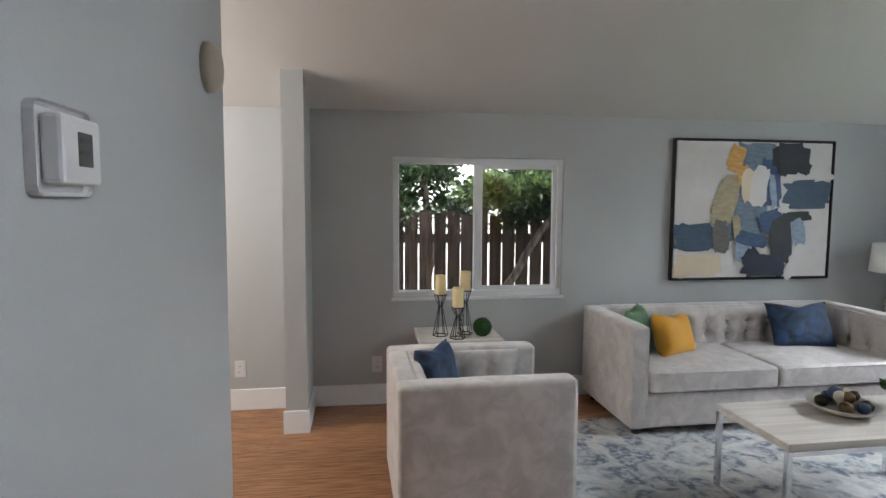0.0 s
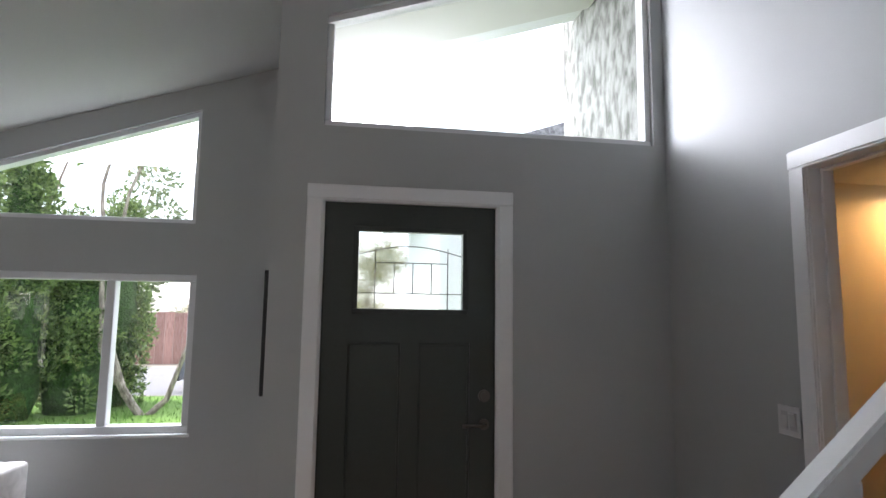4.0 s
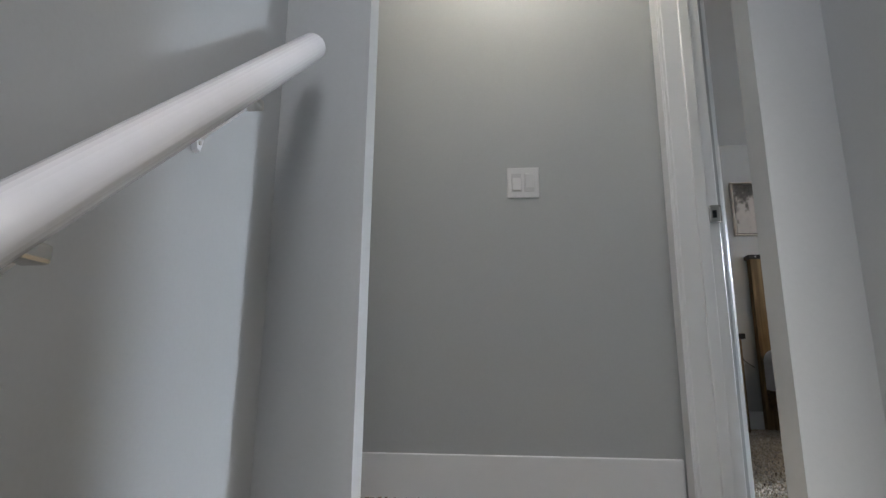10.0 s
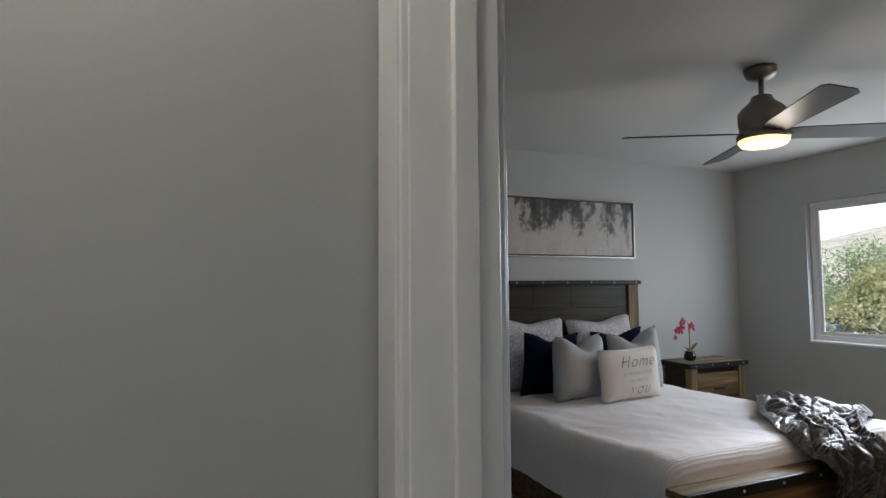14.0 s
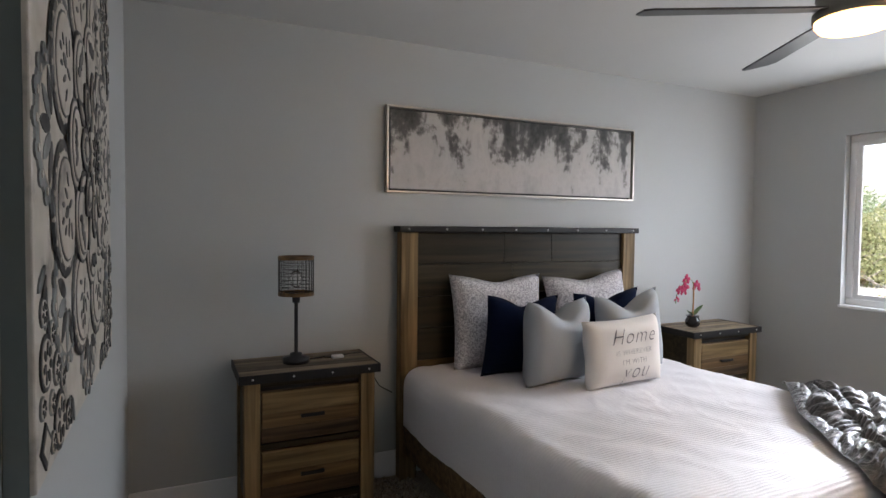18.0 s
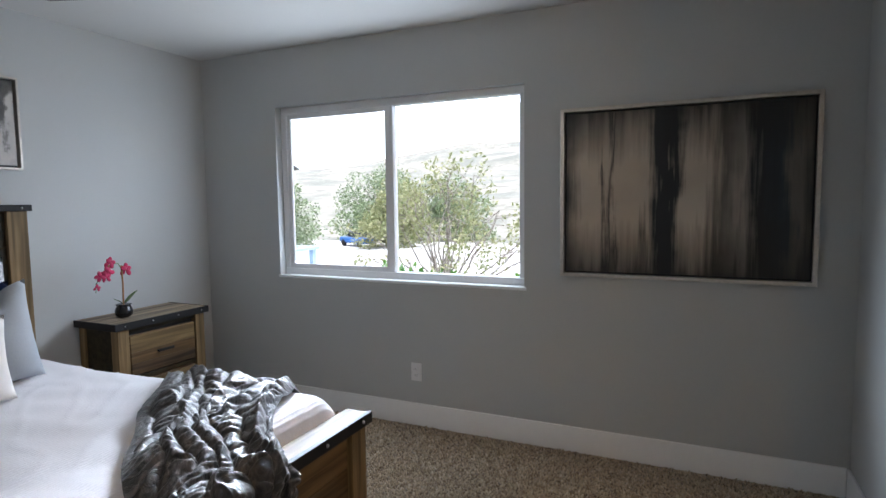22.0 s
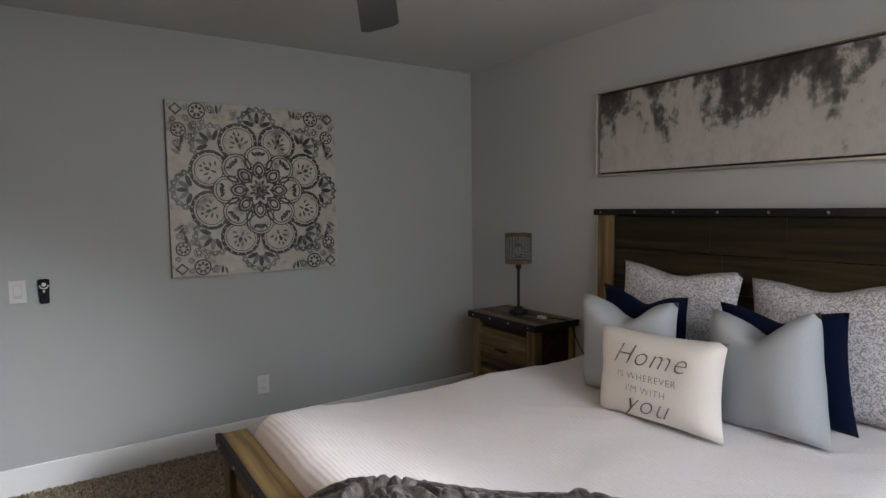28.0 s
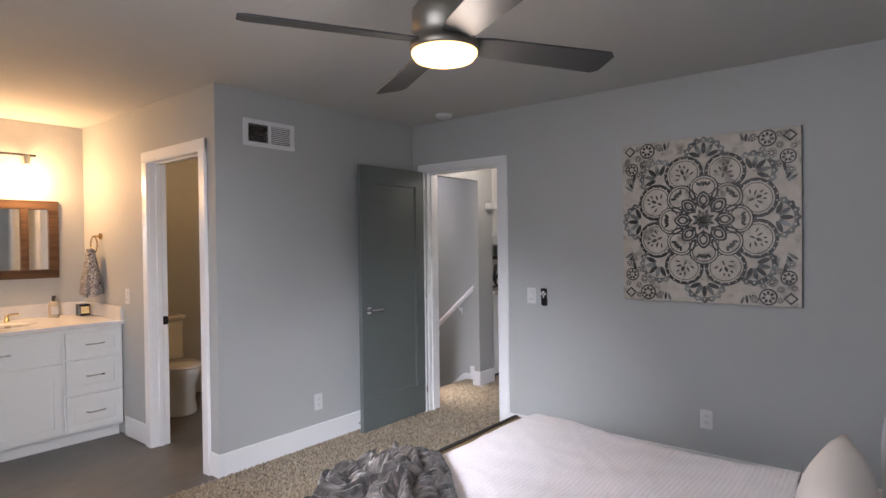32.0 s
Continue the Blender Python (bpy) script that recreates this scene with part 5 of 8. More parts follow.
# ---- small wall fittings ----
def wall_plate(name, label, m, gangs=1, outlet=False):
    """A switch or socket plate; origin at its centre on the wall, facing +y."""
    w = 0.072 + 0.044 * (gangs - 1)
    top = thing(name, label, "outlet" if outlet else "light switch", m)
    part("plate", box(-w / 2, w / 2, 0, 0.006, -0.0575, 0.0575, 0.003), M_PLASTIC, top)
    for g in range(gangs):
        x = (g - (gangs - 1) / 2) * 0.046
        if outlet:
            for z in (-0.02, 0.02):
                r = part("socket", box(x - 0.017, x + 0.017, 0.004, 0.009, z - 0.014, z + 0.014, 0.004), M_PLASTIC, top)
                for dx in (-0.006, 0.006):
                    part("slot", box(x + dx - 0.0012, x + dx + 0.0012, 0.0085, 0.0093, z - 0.004, z + 0.005), M_BLACK, r)
        else:
            # greyer than the plate, to paint in the shaded gap round the rocker
            part("rocker_frame", box(x - 0.0185, x + 0.0185, 0.004, 0.0066, -0.035, 0.035, 0.001, 1), M_SWITCHGAP, top)
            bm = box(x - 0.0155, x + 0.0155, 0.005, 0.009, -0.031, 0.031, 0.0015, 1)
            for v in bm.verts:
                if v.co.y > 0.007:
                    v.co.y += 0.004 * (v.co.z / 0.031) * (1 if g == 0 else -1)
            part("rocker", bm, M_PLASTIC, top)
        for z in (-0.047, 0.047):
            bm = bmesh.new()
            tube(bm, (x, 0.004, z), (x, 0.0068, z), 0.003, n=8)
            part("screw", bm, M_PLASTIC, top)
    return top


wall_plate("light_switch", "white double rocker switch plate in the hall", pose(0.492, 2.896, 3.4785, 0, 0, 180), 2)
wall_plate("light_switch", "white double rocker switch beside the bathroom", pose(-1.01, 0.0, 1.085, 0, 0, 180), 2)
wall_plate("light_switch", "white rocker switch beside the bedroom door", pose(1.148, 3.112, 3.44, 0, 0, -90), 1)
wall_plate("light_switch", "white rocker switch beside the toilet door", pose(2.964, 0.68, 3.46, 0, 0, -90), 1)
wall_plate("power_outlet", "white wall outlet under the bedroom window", pose(5.432, 4.218, 2.742, 0, 0, 90), 1, True)
wall_plate("power_outlet", "white wall outlet behind the bed", pose(1.148, 4.31, 2.748, 0, 0, -90), 1, True)
wall_plate("power_outlet", "white wall outlet by the open door", pose(2.20, 1.954, 2.70, 0, 0, 0), 1, True)
wall_plate("power_outlet", "white wall outlet in the dining area", pose(2.40, -5.26, 0.285, 0, 0, 0), 1, True)
wall_plate("power_outlet", "white wall outlet beside the end table", pose(1.474, -5.26, 0.285, 0, 0, 0), 1, True)

th = thing("thermostat", "white thermostat with a grey screen on the partition", "thermostat", pose(2.0, -2.13, 1.49, 0, 0, 90))
part("back_plate", box(-0.075, 0.075, 0, 0.006, -0.06, 0.06, 0.014, 3), M_PLASTIC, th)
part("thermostat_body", box(-0.058, 0.052, 0.006, 0.034, -0.044, 0.046, 0.006), M_PLASTIC, th)
part("screen", box(-0.03, 0.012, 0.033, 0.0348, -0.02, 0.026, 0.001, 1), paint("lcd_grey", (0.12, 0.13, 0.12), 0.2, bump=0), th, "grey display")
for z in (-0.004, 0.012):
    part("digit_bar", box(-0.024, 0.006, 0.0347, 0.0352, z, z + 0.006), M_BLACK, th)
al = thing("wall_alarm", "round cream smoke alarm on the partition", "alarm", pose(2.0, -2.93, 1.78, 0, 0, 90))
bm = bmesh.new()
lathe(bm, [(0.066, 0), (0.066, 0.018), (0.056, 0.034), (0.03, 0.04), (0.0001, 0.041)], 28)
bm.transform(Matrix.Rotation(-math.pi / 2, 4, "X"))
part("alarm_body", bm, M_CERAMIC, al, smooth=True)

rc = thing("fan_remote", "black fan remote in its wall cradle", "remote control", pose(1.148, 3.222, 3.432, 0, 0, -90))
part("cradle", box(-0.021, 0.021, 0, 0.012, -0.062, 0.0, 0.008, 3), M_BLACK, rc)
bm = box(-0.025, 0.025, 0.010, 0.026, -0.058, 0.066, 0.011, 3)
for v in bm.verts:
    v.co.x *= 1.06 if -0.03 < v.co.z < 0.03 else 1.0
    if v.co.z < -0.03:
        v.co.x *= 0.80
part("remote_body", bm, M_BLACKGLOSS, rc)
curve_tube("button_ring", [(0.019 * math.cos(math.pi * (1 + a / 10)), 0.0265, 0.036 + 0.019 * math.sin(math.pi * (1 + a / 10))) for a in range(11)], 0.0035, M_PLASTIC, rc)
for z, r in ((0.038, 0.010), (0.004, 0.0055)):
    bm = bmesh.new()
    tube(bm, (0, 0.025, z), (0, 0.0285, z), r, n=16)
    part("button", bm, M_PLASTIC, rc)

vent = thing("air_vent", "white louvred air vent high on the wall", "air vent", pose(2.575, 1.954, 4.566, 0, 0, 0))
part("backing", box(-0.165, 0.165, 0.0, 0.003, -0.06, 0.06), M_BLACK, vent)
for nm, q in (("rim", (-0.197, 0.197, 0.058, 0.088)), ("rim", (-0.197, 0.197, -0.088, -0.058)), ("rim", (-0.197, -0.16, -0.058, 0.058)), ("rim", (0.16, 0.197, -0.058, 0.058)), ("divider", (-0.012, 0.012, -0.058, 0.058))):
    part(nm, box(q[0], q[1], 0.0, 0.009, q[2], q[3], 0.002, 1), M_VINYL, vent)
for s in (-1, 1):
    for k in range(9):
        bm = box(-0.072, 0.072, -0.001, 0.001, -0.006, 0.006)
        bm.transform(Matrix.Translation((s * 0.086, 0.005, -0.05 + 0.0125 * k)) @ Matrix.Rotation(radians(50 * s), 4, "X"))
        part("slat", bm, M_VINYL if s < 0 else M_STEEL, vent)
sd = thing("smoke_detector", "white smoke detector on the bedroom ceiling", "smoke detector", pose(1.33, 2.45, CEIL2, 180, 0, 0))
bm = bmesh.new()
lathe(bm, [(0.062, 0), (0.062, 0.015), (0.05, 0.03), (0.0001, 0.034)], 28)
part("detector_body", bm, M_PLASTIC, sd, smooth=True)


# ---- entry: front door, balustrade, rails ----
def lever(parent, m, material, flip=1):
    bm = bmesh.new()
    tube(bm, (0, 0, 0), (0, 0.008, 0), 0.027, n=20)
    tube(bm, (0, 0.008, 0), (0, 0.045, 0), 0.009, n=12)
    add_box(bm, -0.008 if flip > 0 else -0.115, 0.115 if flip > 0 else 0.008, 0.038, 0.05, -0.008, 0.008, 0.004)
    bm.transform(m)
    return part("door_handle", bm, material, parent, "lever handle")


def panel_door(name, label, m, w, h, t, material, panels, glass=None):
    """A door leaf with sunk panels; origin at the hinge foot, leaf along +x, thickness along +y."""
    top = thing(name, label, "door", m, kind="structure")
    xs, zs = sorted({0, w, *(p[0] for p in panels), *(p[1] for p in panels)}), sorted({0, h, *(p[2] for p in panels), *(p[3] for p in panels)})
    bm = bmesh.new()
    for a, b2 in zip(xs, xs[1:]):
        for c, d in zip(zs, zs[1:]):
            mx, mz = (a + b2) / 2, (c + d) / 2
            k = next((p for p in panels if p[0] < mx < p[1] and p[2] < mz < p[3]), None)
            if k is None:
                add_box(bm, a, b2, 0, t, c, d)
    bmesh.ops.remove_doubles(bm, verts=bm.verts, dist=1e-5)
    part("leaf", bm, material, top)
    for p in panels:
        if p is not glass:
            part("panel", box(p[0], p[1], 0.008, t - 0.008, p[2], p[3]), material, top)
            for q in ((p[0], p[1], p[2], p[2] + 0.012), (p[0], p[1], p[3] - 0.012, p[3]), (p[0], p[0] + 0.012, p[2] + 0.012, p[3] - 0.012), (p[1] - 0.012, p[1], p[2] + 0.012, p[3] - 0.012)):
                part("moulding", box(q[0], q[1], 0.003, t - 0.003, q[2], q[3], 0.003, 1), material, top)
    return top


M_BRONZE = paint("aged_nickel", (0.16, 0.145, 0.13), 0.35, metal=1.0, bump=0)
gl = (0.18, 0.71, 1.498, 1.886)
fd = panel_door("door_front", "dark green front door with a leaded glass light", pose(-1.848, -1.847, 0.004, 0, 0, 90), 0.889, 2.03, 0.04, M_DOOR,
                [gl, (0.14, 0.40, 0.22, 1.33), (0.49, 0.75, 0.22, 1.33)], gl)
M_LEADED = glass_mat("leaded_glass", (0.95, 0.97, 0.96), 0.08)

pane = part("door_glass", box(gl[0], gl[1], 0.018, 0.024, gl[2], gl[3]), M_LEADED, fd, "textured leaded glass")
pane.visible_shadow = False
M_LEAD = paint("lead_came", (0.06, 0.06, 0.06), 0.5, metal=0.5, bump=0)
gw, gh = gl[1] - gl[0], gl[3] - gl[2]
for u in (0.16, 0.34, 0.52, 0.70, 0.86):
    z0, z1 = (0.0, 0.80) if u in (0.16, 0.86) else (0.20, 0.60)
    part("lead_bar", box(gl[0] + gw * u - 0.002, gl[0] + gw * u + 0.002, 0.015, 0.027, gl[2] + gh * z0, gl[2] + gh * z1), M_LEAD, fd)
for z in (0.20, 0.60):
    part("lead_bar", box(gl[0] + gw * (0 if z < .5 else .16), gl[1] - gw * (0 if z < .5 else .14), 0.015, 0.027, gl[2] + gh * z - 0.002, gl[2] + gh * z + 0.002), M_LEAD, fd)
curve_tube("lead_arch", [(gl[0] + gw * k / 16, 0.021, gl[2] + gh * (0.70 + 0.12 * math.sin(math.pi * k / 16))) for k in range(17)], 0.0025, M_LEAD, fd)
for q in ((gl[0] - 0.025, gl[1] + 0.025, gl[3], gl[3] + 0.025), (gl[0] - 0.025, gl[1] + 0.025, gl[2] - 0.025, gl[2]), (gl[0] - 0.025, gl[0], gl[2], gl[3]), (gl[1], gl[1] + 0.025, gl[2], gl[3])):
    part("glass_bead", box(q[0], q[1], -0.008, 0.004, q[2], q[3], 0.003, 1), M_DOOR, fd)
lever(fd, Matrix.Translation((0.825, 0, 0.93)) @ Matrix.Rotation(math.pi, 4, "Z"), M_BRONZE, 1)
bm = bmesh.new()
tube(bm, (0.825, 0, 1.07), (0.825, -0.014, 1.07), 0.03, n=20)
tube(bm, (0.825, -0.014, 1.07), (0.825, -0.022, 1.07), 0.02, n=20)
part("deadbolt", bm, M_BRONZE, fd)
for z in (0.25, 1.05, 1.83):
    bm = bmesh.new()
    tube(bm, (-0.004, -0.004, z - 0.045), (-0.004, -0.004, z + 0.045), 0.008, n=10)
    part("hinge", bm, M_BLACK, fd)

bd = panel_door("door_bedroom", "grey-green shaker bedroom door standing open", pose(1.155, 2.048, FLOOR2 + 0.012, 0, 0, 0), 0.724, 2.02, 0.036, M_DOOR2, [(0.11, 0.614, 0.24, 1.89)])
lever(bd, Matrix.Translation((0.66, 0.036, 0.917)), M_CHROME, -1)
lever(bd, Matrix.Translation((0.66, 0.0, 0.917)) @ Matrix.Rotation(math.pi, 4, "Z"), M_CHROME, 1)
for z in (0.2, 1.0, 1.83):
    bm = bmesh.new()
    tube(bm, (-0.003, 0.04, z - 0.04), (-0.003, 0.04, z + 0.04), 0.007, n=10)
    part("hinge", bm, M_STEEL, bd)
st = thing("strike_plate", "nickel strike plate on the bedroom door jamb", "strike plate", pose(1.107, 2.798, 3.32, 0, 0, 180))
bm = box(-0.022, 0.016, 0.0, 0.002, -0.029, 0.029, 0.006)
part("plate", bm, M_STEEL, st)
part("latch_hole", box(-0.008, 0.006, 0.0015, 0.0026, -0.013, 0.013), M_BLACK, st)
st = thing("strike_plate", "dark strike plate on the toilet door jamb", "strike plate", pose(2.864, 1.058, 3.296, 0, 0, 0))
part("plate", box(-0.018, 0.020, 0.0, 0.002, -0.03, 0.03, 0.006), M_IRON, st)
part("latch_hole", box(-0.007, 0.007, 0.0015, 0.0026, -0.013, 0.013), M_BLACK, st)
ds = thing("door_stop", "small black spring door stop on the baseboard", "door stop", pose(1.82, 1.968, 2.455, 0, 0, 0))
bm = bmesh.new()
tube(bm, (0, 0, 0), (0, 0.055, 0), 0.006, n=10)
tube(bm, (0, 0.055, 0), (0, 0.07, 0), 0.009, n=10)
part("spring", bm, M_BLACK, ds)

# balustrade on the open side of the lower steps
SL = RISE / RUN
bal = thing("stair_railing", "white painted stair railing with turned balusters", "railing")
rail_z = lambda y: 1.805 + y * 0.853
bm = bmesh.new()
add_prism(bm, -1.32, -0.0, (rail_z(-1.32) - 0.053, rail_z(0) - 0.053, rail_z(-1.32) + 0.022, rail_z(0) + 0.022), -0.062, 0.008, "y")
bmesh.ops.bevel(bm, geom=list(bm.edges), offset=0.008, segments=2, affect="EDGES")
part("handrail", bm, M_TRIM, bal)


def baluster(y):
    z1, z0 = rail_z(y) - 0.045, FLOOR2 + (y - 1.673) * SL + 0.07
    b = part("baluster", box(-0.052, -0.002, y - 0.025, y + 0.025, z1 - 0.105, z1 + 0.004, 0.004, 1), M_TRIM, bal)
    k = (z1 - 0.105 - z0 - 0.16)
    pr = [(0.020, 0), (0.024, 0.012), (0.024, 0.03), (0.014, 0.045), (0.021, 0.09), (0.0235, 0.30 * k), (0.020, k * 0.55), (0.0145, k - 0.19), (0.024, k - 0.18), (0.024, k - 0.165), (0.015, k - 0.152),
          (0.020, k - 0.135), (0.0245, k - 0.10), (0.021, k - 0.07), (0.015, k - 0.052), (0.024, k - 0.044), (0.024, k - 0.030), (0.018, k - 0.022), (0.022, k)]
    bm = bmesh.new()
    lathe(bm, pr, 16, (-0.027, y, z0 + 0.16))
    part("turning", bm, M_TRIM, b, smooth=True)
    part("foot_block", box(-0.052, -0.002, y - 0.025, y + 0.025, z0 - 0.05, z0 + 0.16, 0.003, 1), M_TRIM, b)


for y in (-0.258, -0.484, -0.71, -0.936, -1.162):
    baluster(y)
bm = bmesh.new()
add_prism(bm, -1.33, 0.0, (0.0, 0.0, max(0.02, FLOOR2 + (-1.33 - 1.673) * SL + 0.0), FLOOR2 + (0 - 1.673) * SL + 0.0), -0.06, 0.006, "y")
structure("stringer", bm, M_TRIM, "white closed stair stringer", "trim")
part("newel_post", box(-0.075, 0.02, -1.415, -1.32, 0.0, 1.0, 0.006), M_TRIM, bal)

hr = thing("wall_handrail", "round white wooden handrail on wall brackets", "handrail")
h0, h1 = Vector((0.077, -0.05, 1.7618)), Vector((0.077, 1.815, 3.3732))
bm = bmesh.new()
tube(bm, h0, h1, 0.0245, n=28)
bmesh.ops.create_uvsphere(bm, u_segments=20, v_segments=12, radius=0.0245, matrix=Matrix.Translation(h1))
part("rail", bm, paint("gloss_white_rail", (0.80, 0.79, 0.81), 0.18, grain=0.01, blotch=0.02, bump=0.02, coat=0.3), hr, smooth=True)
for y in (-0.01, 0.51, 0.848, 1.275, 1.60):
    p = h0.lerp(h1, (y - h0.y) / (h1.y - h0.y))
    bm = bmesh.new()                                      # tapering wall plate with a pointed foot
    ring = [(-0.014, 0.0), (0.014, 0.0), (0.011, -0.045), (0.005, -0.062), (-0.005, -0.062), (-0.011, -0.045)]
    lo = [bm.verts.new((0.001, y + q[0], p.z - 0.04 + q[1])) for q in ring]
    hi = [bm.verts.new((0.009, y + q[0] * 0.8, p.z - 0.043 + q[1] * 0.92)) for q in ring]
    bm.faces.new(lo), bm.faces.new(hi[::-1])
    for k in range(6):
        bm.faces.new((lo[k], lo[(k + 1) % 6], hi[(k + 1) % 6], hi[k]))
    b = part("bracket", bm, M_TRIM, hr)
    bm = bmesh.new()                                      # flat arm out to the saddle under the rail
    add_prism(bm, 0.006, 0.070, (p.z - 0.085, p.z - 0.040, p.z - 0.045, p.z - 0.028), y - 0.006, y + 0.006, "x")
    part("arm", bm, M_TRIM, b)
    part("saddle", box(0.064, 0.090, y - 0.016, y + 0.016, p.z - 0.040, p.z - 0.024, 0.004), M_STEEL, b, "metal saddle")
    bm = bmesh.new()
    tube(bm, (0.008, y, p.z - 0.09), (0.0105, y, p.z - 0.09), 0.003, n=8)
    part("screw", bm, M_STEEL, b)

# downstairs bathroom
bl = thing("bath_ceiling_light", "square flush ceiling light in the bathroom", "ceiling light", pose(-1.60, 1.52, 2.27, 0, 0, 12))
bm = box(-0.150, 0.150, -0.150, 0.150, -0.055, 0.0, 0.012, 2)
for v in bm.verts:
    if v.co.z < -0.03:
        v.co.x, v.co.y = v.co.x * 0.80, v.co.y * 0.80
part("light_frame", bm, M_BROWNFRAME, bl)
part("diffuser", box(-0.108, 0.108, -0.108, 0.108, -0.064, -0.054, 0.004), M_BATHGLOW, bl, "glowing frosted diffuser")


def drawer_unit(name, label, m, w, d, h, cols, material, pull, toe=0.09, group=""):
    """A cabinet with shaker fronts; origin at the floor, back centre, facing +y. cols: (width, [front heights from below])."""
    top = thing(name, label, "cabinet", m, group)
    part("body", box(-w / 2, w / 2, 0, d - 0.02, toe, h, 0.002, 1), material, top)
    part("toe_kick", box(-w / 2 + 0.01, w / 2 - 0.01, 0.0, d - 0.08, 0.0, toe), material, top)
    x = -w / 2
    for cw, fronts in cols:
        z = toe + 0.02
        for fh, kind in fronts:
            a, b2, c, e = x + 0.012, x + cw - 0.012, z, z + fh - 0.016
            f = part("door" if kind == "door" else "drawer", box(a, b2, d - 0.02, d - 0.006, c, e, 0.001, 1), material, top)
            r = min(0.055, (e - c) * 0.28)
            if kind != "flat":
                for q in ((a, b2, c, c + r), (a, b2, e - r, e), (a, a + r, c + r, e - r), (b2 - r, b2, c + r, e - r)):
                    part("rail", box(q[0], q[1], d - 0.006, d + 0.002, q[2], q[3], 0.0015, 1), material, f)
            if kind != "door":
                curve_tube("pull", [((a + b2) / 2 - 0.055, d + 0.001, (c + e) / 2), ((a + b2) / 2 - 0.055, d + 0.026, (c + e) / 2), ((a + b2) / 2 + 0.055, d + 0.026, (c + e) / 2), ((a + b2) / 2 + 0.055, d + 0.001, (c + e) / 2)], 0.005, pull, f, "metal pull")
            z += fh
        x += cw
    return top


drawer_unit("bath_vanity", "wooden drawer vanity in the downstairs bathroom", pose(-1.50, 1.875, 0, 0, 0, 180), 0.62, 0.32, 0.86, [(0.31, [(0.36, "d"), (0.18, "d"), (0.18, "d")]), (0.31, [(0.36, "d"), (0.18, "d"), (0.18, "d")])],
            paint("warm_white_cabinet", (0.62, 0.56, 0.46), 0.4), M_STEEL)
vt = thing("bath_countertop", "pale vanity top with a backsplash", "countertop", pose(-1.50, 1.60, 0.86))
part("slab", box(-0.32, 0.32, -0.06, 0.275, 0, 0.03, 0.004), M_QUARTZ, vt)
part("backsplash", box(-0.32, 0.32, 0.255, 0.275, 0.03, 0.13, 0.003), M_QUARTZ, vt)
wall_plate("light_switch", "white switch plate above the bathroom vanity", pose(-0.11, 1.55, 1.15, 0, 0, 90), 1)
tr = thing("towel_ring", "brass towel ring on the bathroom wall", "towel ring", pose(-1.828, 0.75, 0.86, 0, 0, -90))
bm = bmesh.new()
tube(bm, (0, 0, 0.05), (0, 0.01, 0.05), 0.022, n=16)
tube(bm, (0, 0.01, 0.05), (0, 0.05, 0.05), 0.008, n=10)
part("mount", bm, M_BRASS, tr)
curve_tube("ring", [(0.08 * math.sin(a / 12 * math.pi), 0.05, 0.0 + 0.05 * math.cos(a / 12 * math.pi)) for a in range(24)], 0.005, M_BRASS, tr, cyclic=True)

# ---- hall ----
M_CABW = paint("white_cabinet_paint", (0.76, 0.76, 0.74), 0.35, grain=0.01, blotch=0.02, bump=0.03)
for nm, z0, z1, lab in (("linen_cabinet", FLOOR2, 3.30, "white lower linen cabinet with flat doors"), ("wall_cabinet", 3.81, 4.70, "white upper linen cabinet with flat doors")):
    c = thing(nm, lab, "cabinet", pose(-0.08, 1.38, 0))
    part("body", box(-1.5, -0.0, 0.0, 0.53, z0 + (0.06 if z0 < 3 else 0), z1), M_CABW, c)
    if z0 < 3:
        part("toe_kick", box(-1.5, -0.01, 0.0, 0.46, z0, z0 + 0.06), M_BLACK, c)
    for k in range(3):
        d = part("door", box(-0.03 - 0.46 * (k + 1), -0.03 - 0.46 * k - 0.006, 0.53, 0.548, z0 + 0.09, z1 - 0.03, 0.003, 1), M_CABW, c)
        bm = bmesh.new()
        x = -0.03 - 0.46 * (k + 1) + 0.04 if k % 2 == 0 else -0.03 - 0.46 * k - 0.05
        z = z1 - 0.08 if z0 < 3 else z0 + 0.15
        tube(bm, (x, 0.548, z), (x, 0.572, z), 0.005, n=8)
        tube(bm, (x - 0.028, 0.574, z), (x + 0.028, 0.574, z), 0.0055, n=8)
        part("pull", bm, M_BRONZE, d, "dark metal bar pull")
lc = thing("linen_counter", "white counter over the linen cabinet", "countertop", pose(-0.08, 1.38, 3.30))
part("slab", box(-1.5, 0.0, 0.0, 0.575, 0.0, 0.03, 0.004), M_QUARTZ, lc)
sc = thing("knot_sculpture", "black sculpture of two crossed wire loops on the hall counter", "sculpture", pose(-0.46, 1.86, 3.33))
for dx, turn, hgt in ((-0.045, 24, 0.25), (0.04, -28, 0.21)):
    c_, s_ = math.cos(radians(turn)), math.sin(radians(turn))
    ring = [(0.10 * math.sin(2 * math.pi * q / 28) * (1 - 0.45 * math.cos(2 * math.pi * q / 28 + math.pi)), hgt / 2 - hgt / 2 * math.cos(2 * math.pi * q / 28)) for q in range(28)]
    curve_tube("loop", [(dx + u * c_, u * s_, 0.012 + v) for u, v in ring], 0.012, M_BLACK, sc, cyclic=True)
fr = thing("photo_frame", "dark framed picture leaning in the hall niche", "picture frame", pose(-0.46, 1.66, 3.33, -12, 0, 0))
part("frame", box(-0.14, 0.14, 0, 0.02, 0, 0.36, 0.004), M_BROWNFRAME, fr)
part("print", box(-0.11, 0.11, 0.018, 0.0225, 0.03, 0.33), M_CREAM, fr)
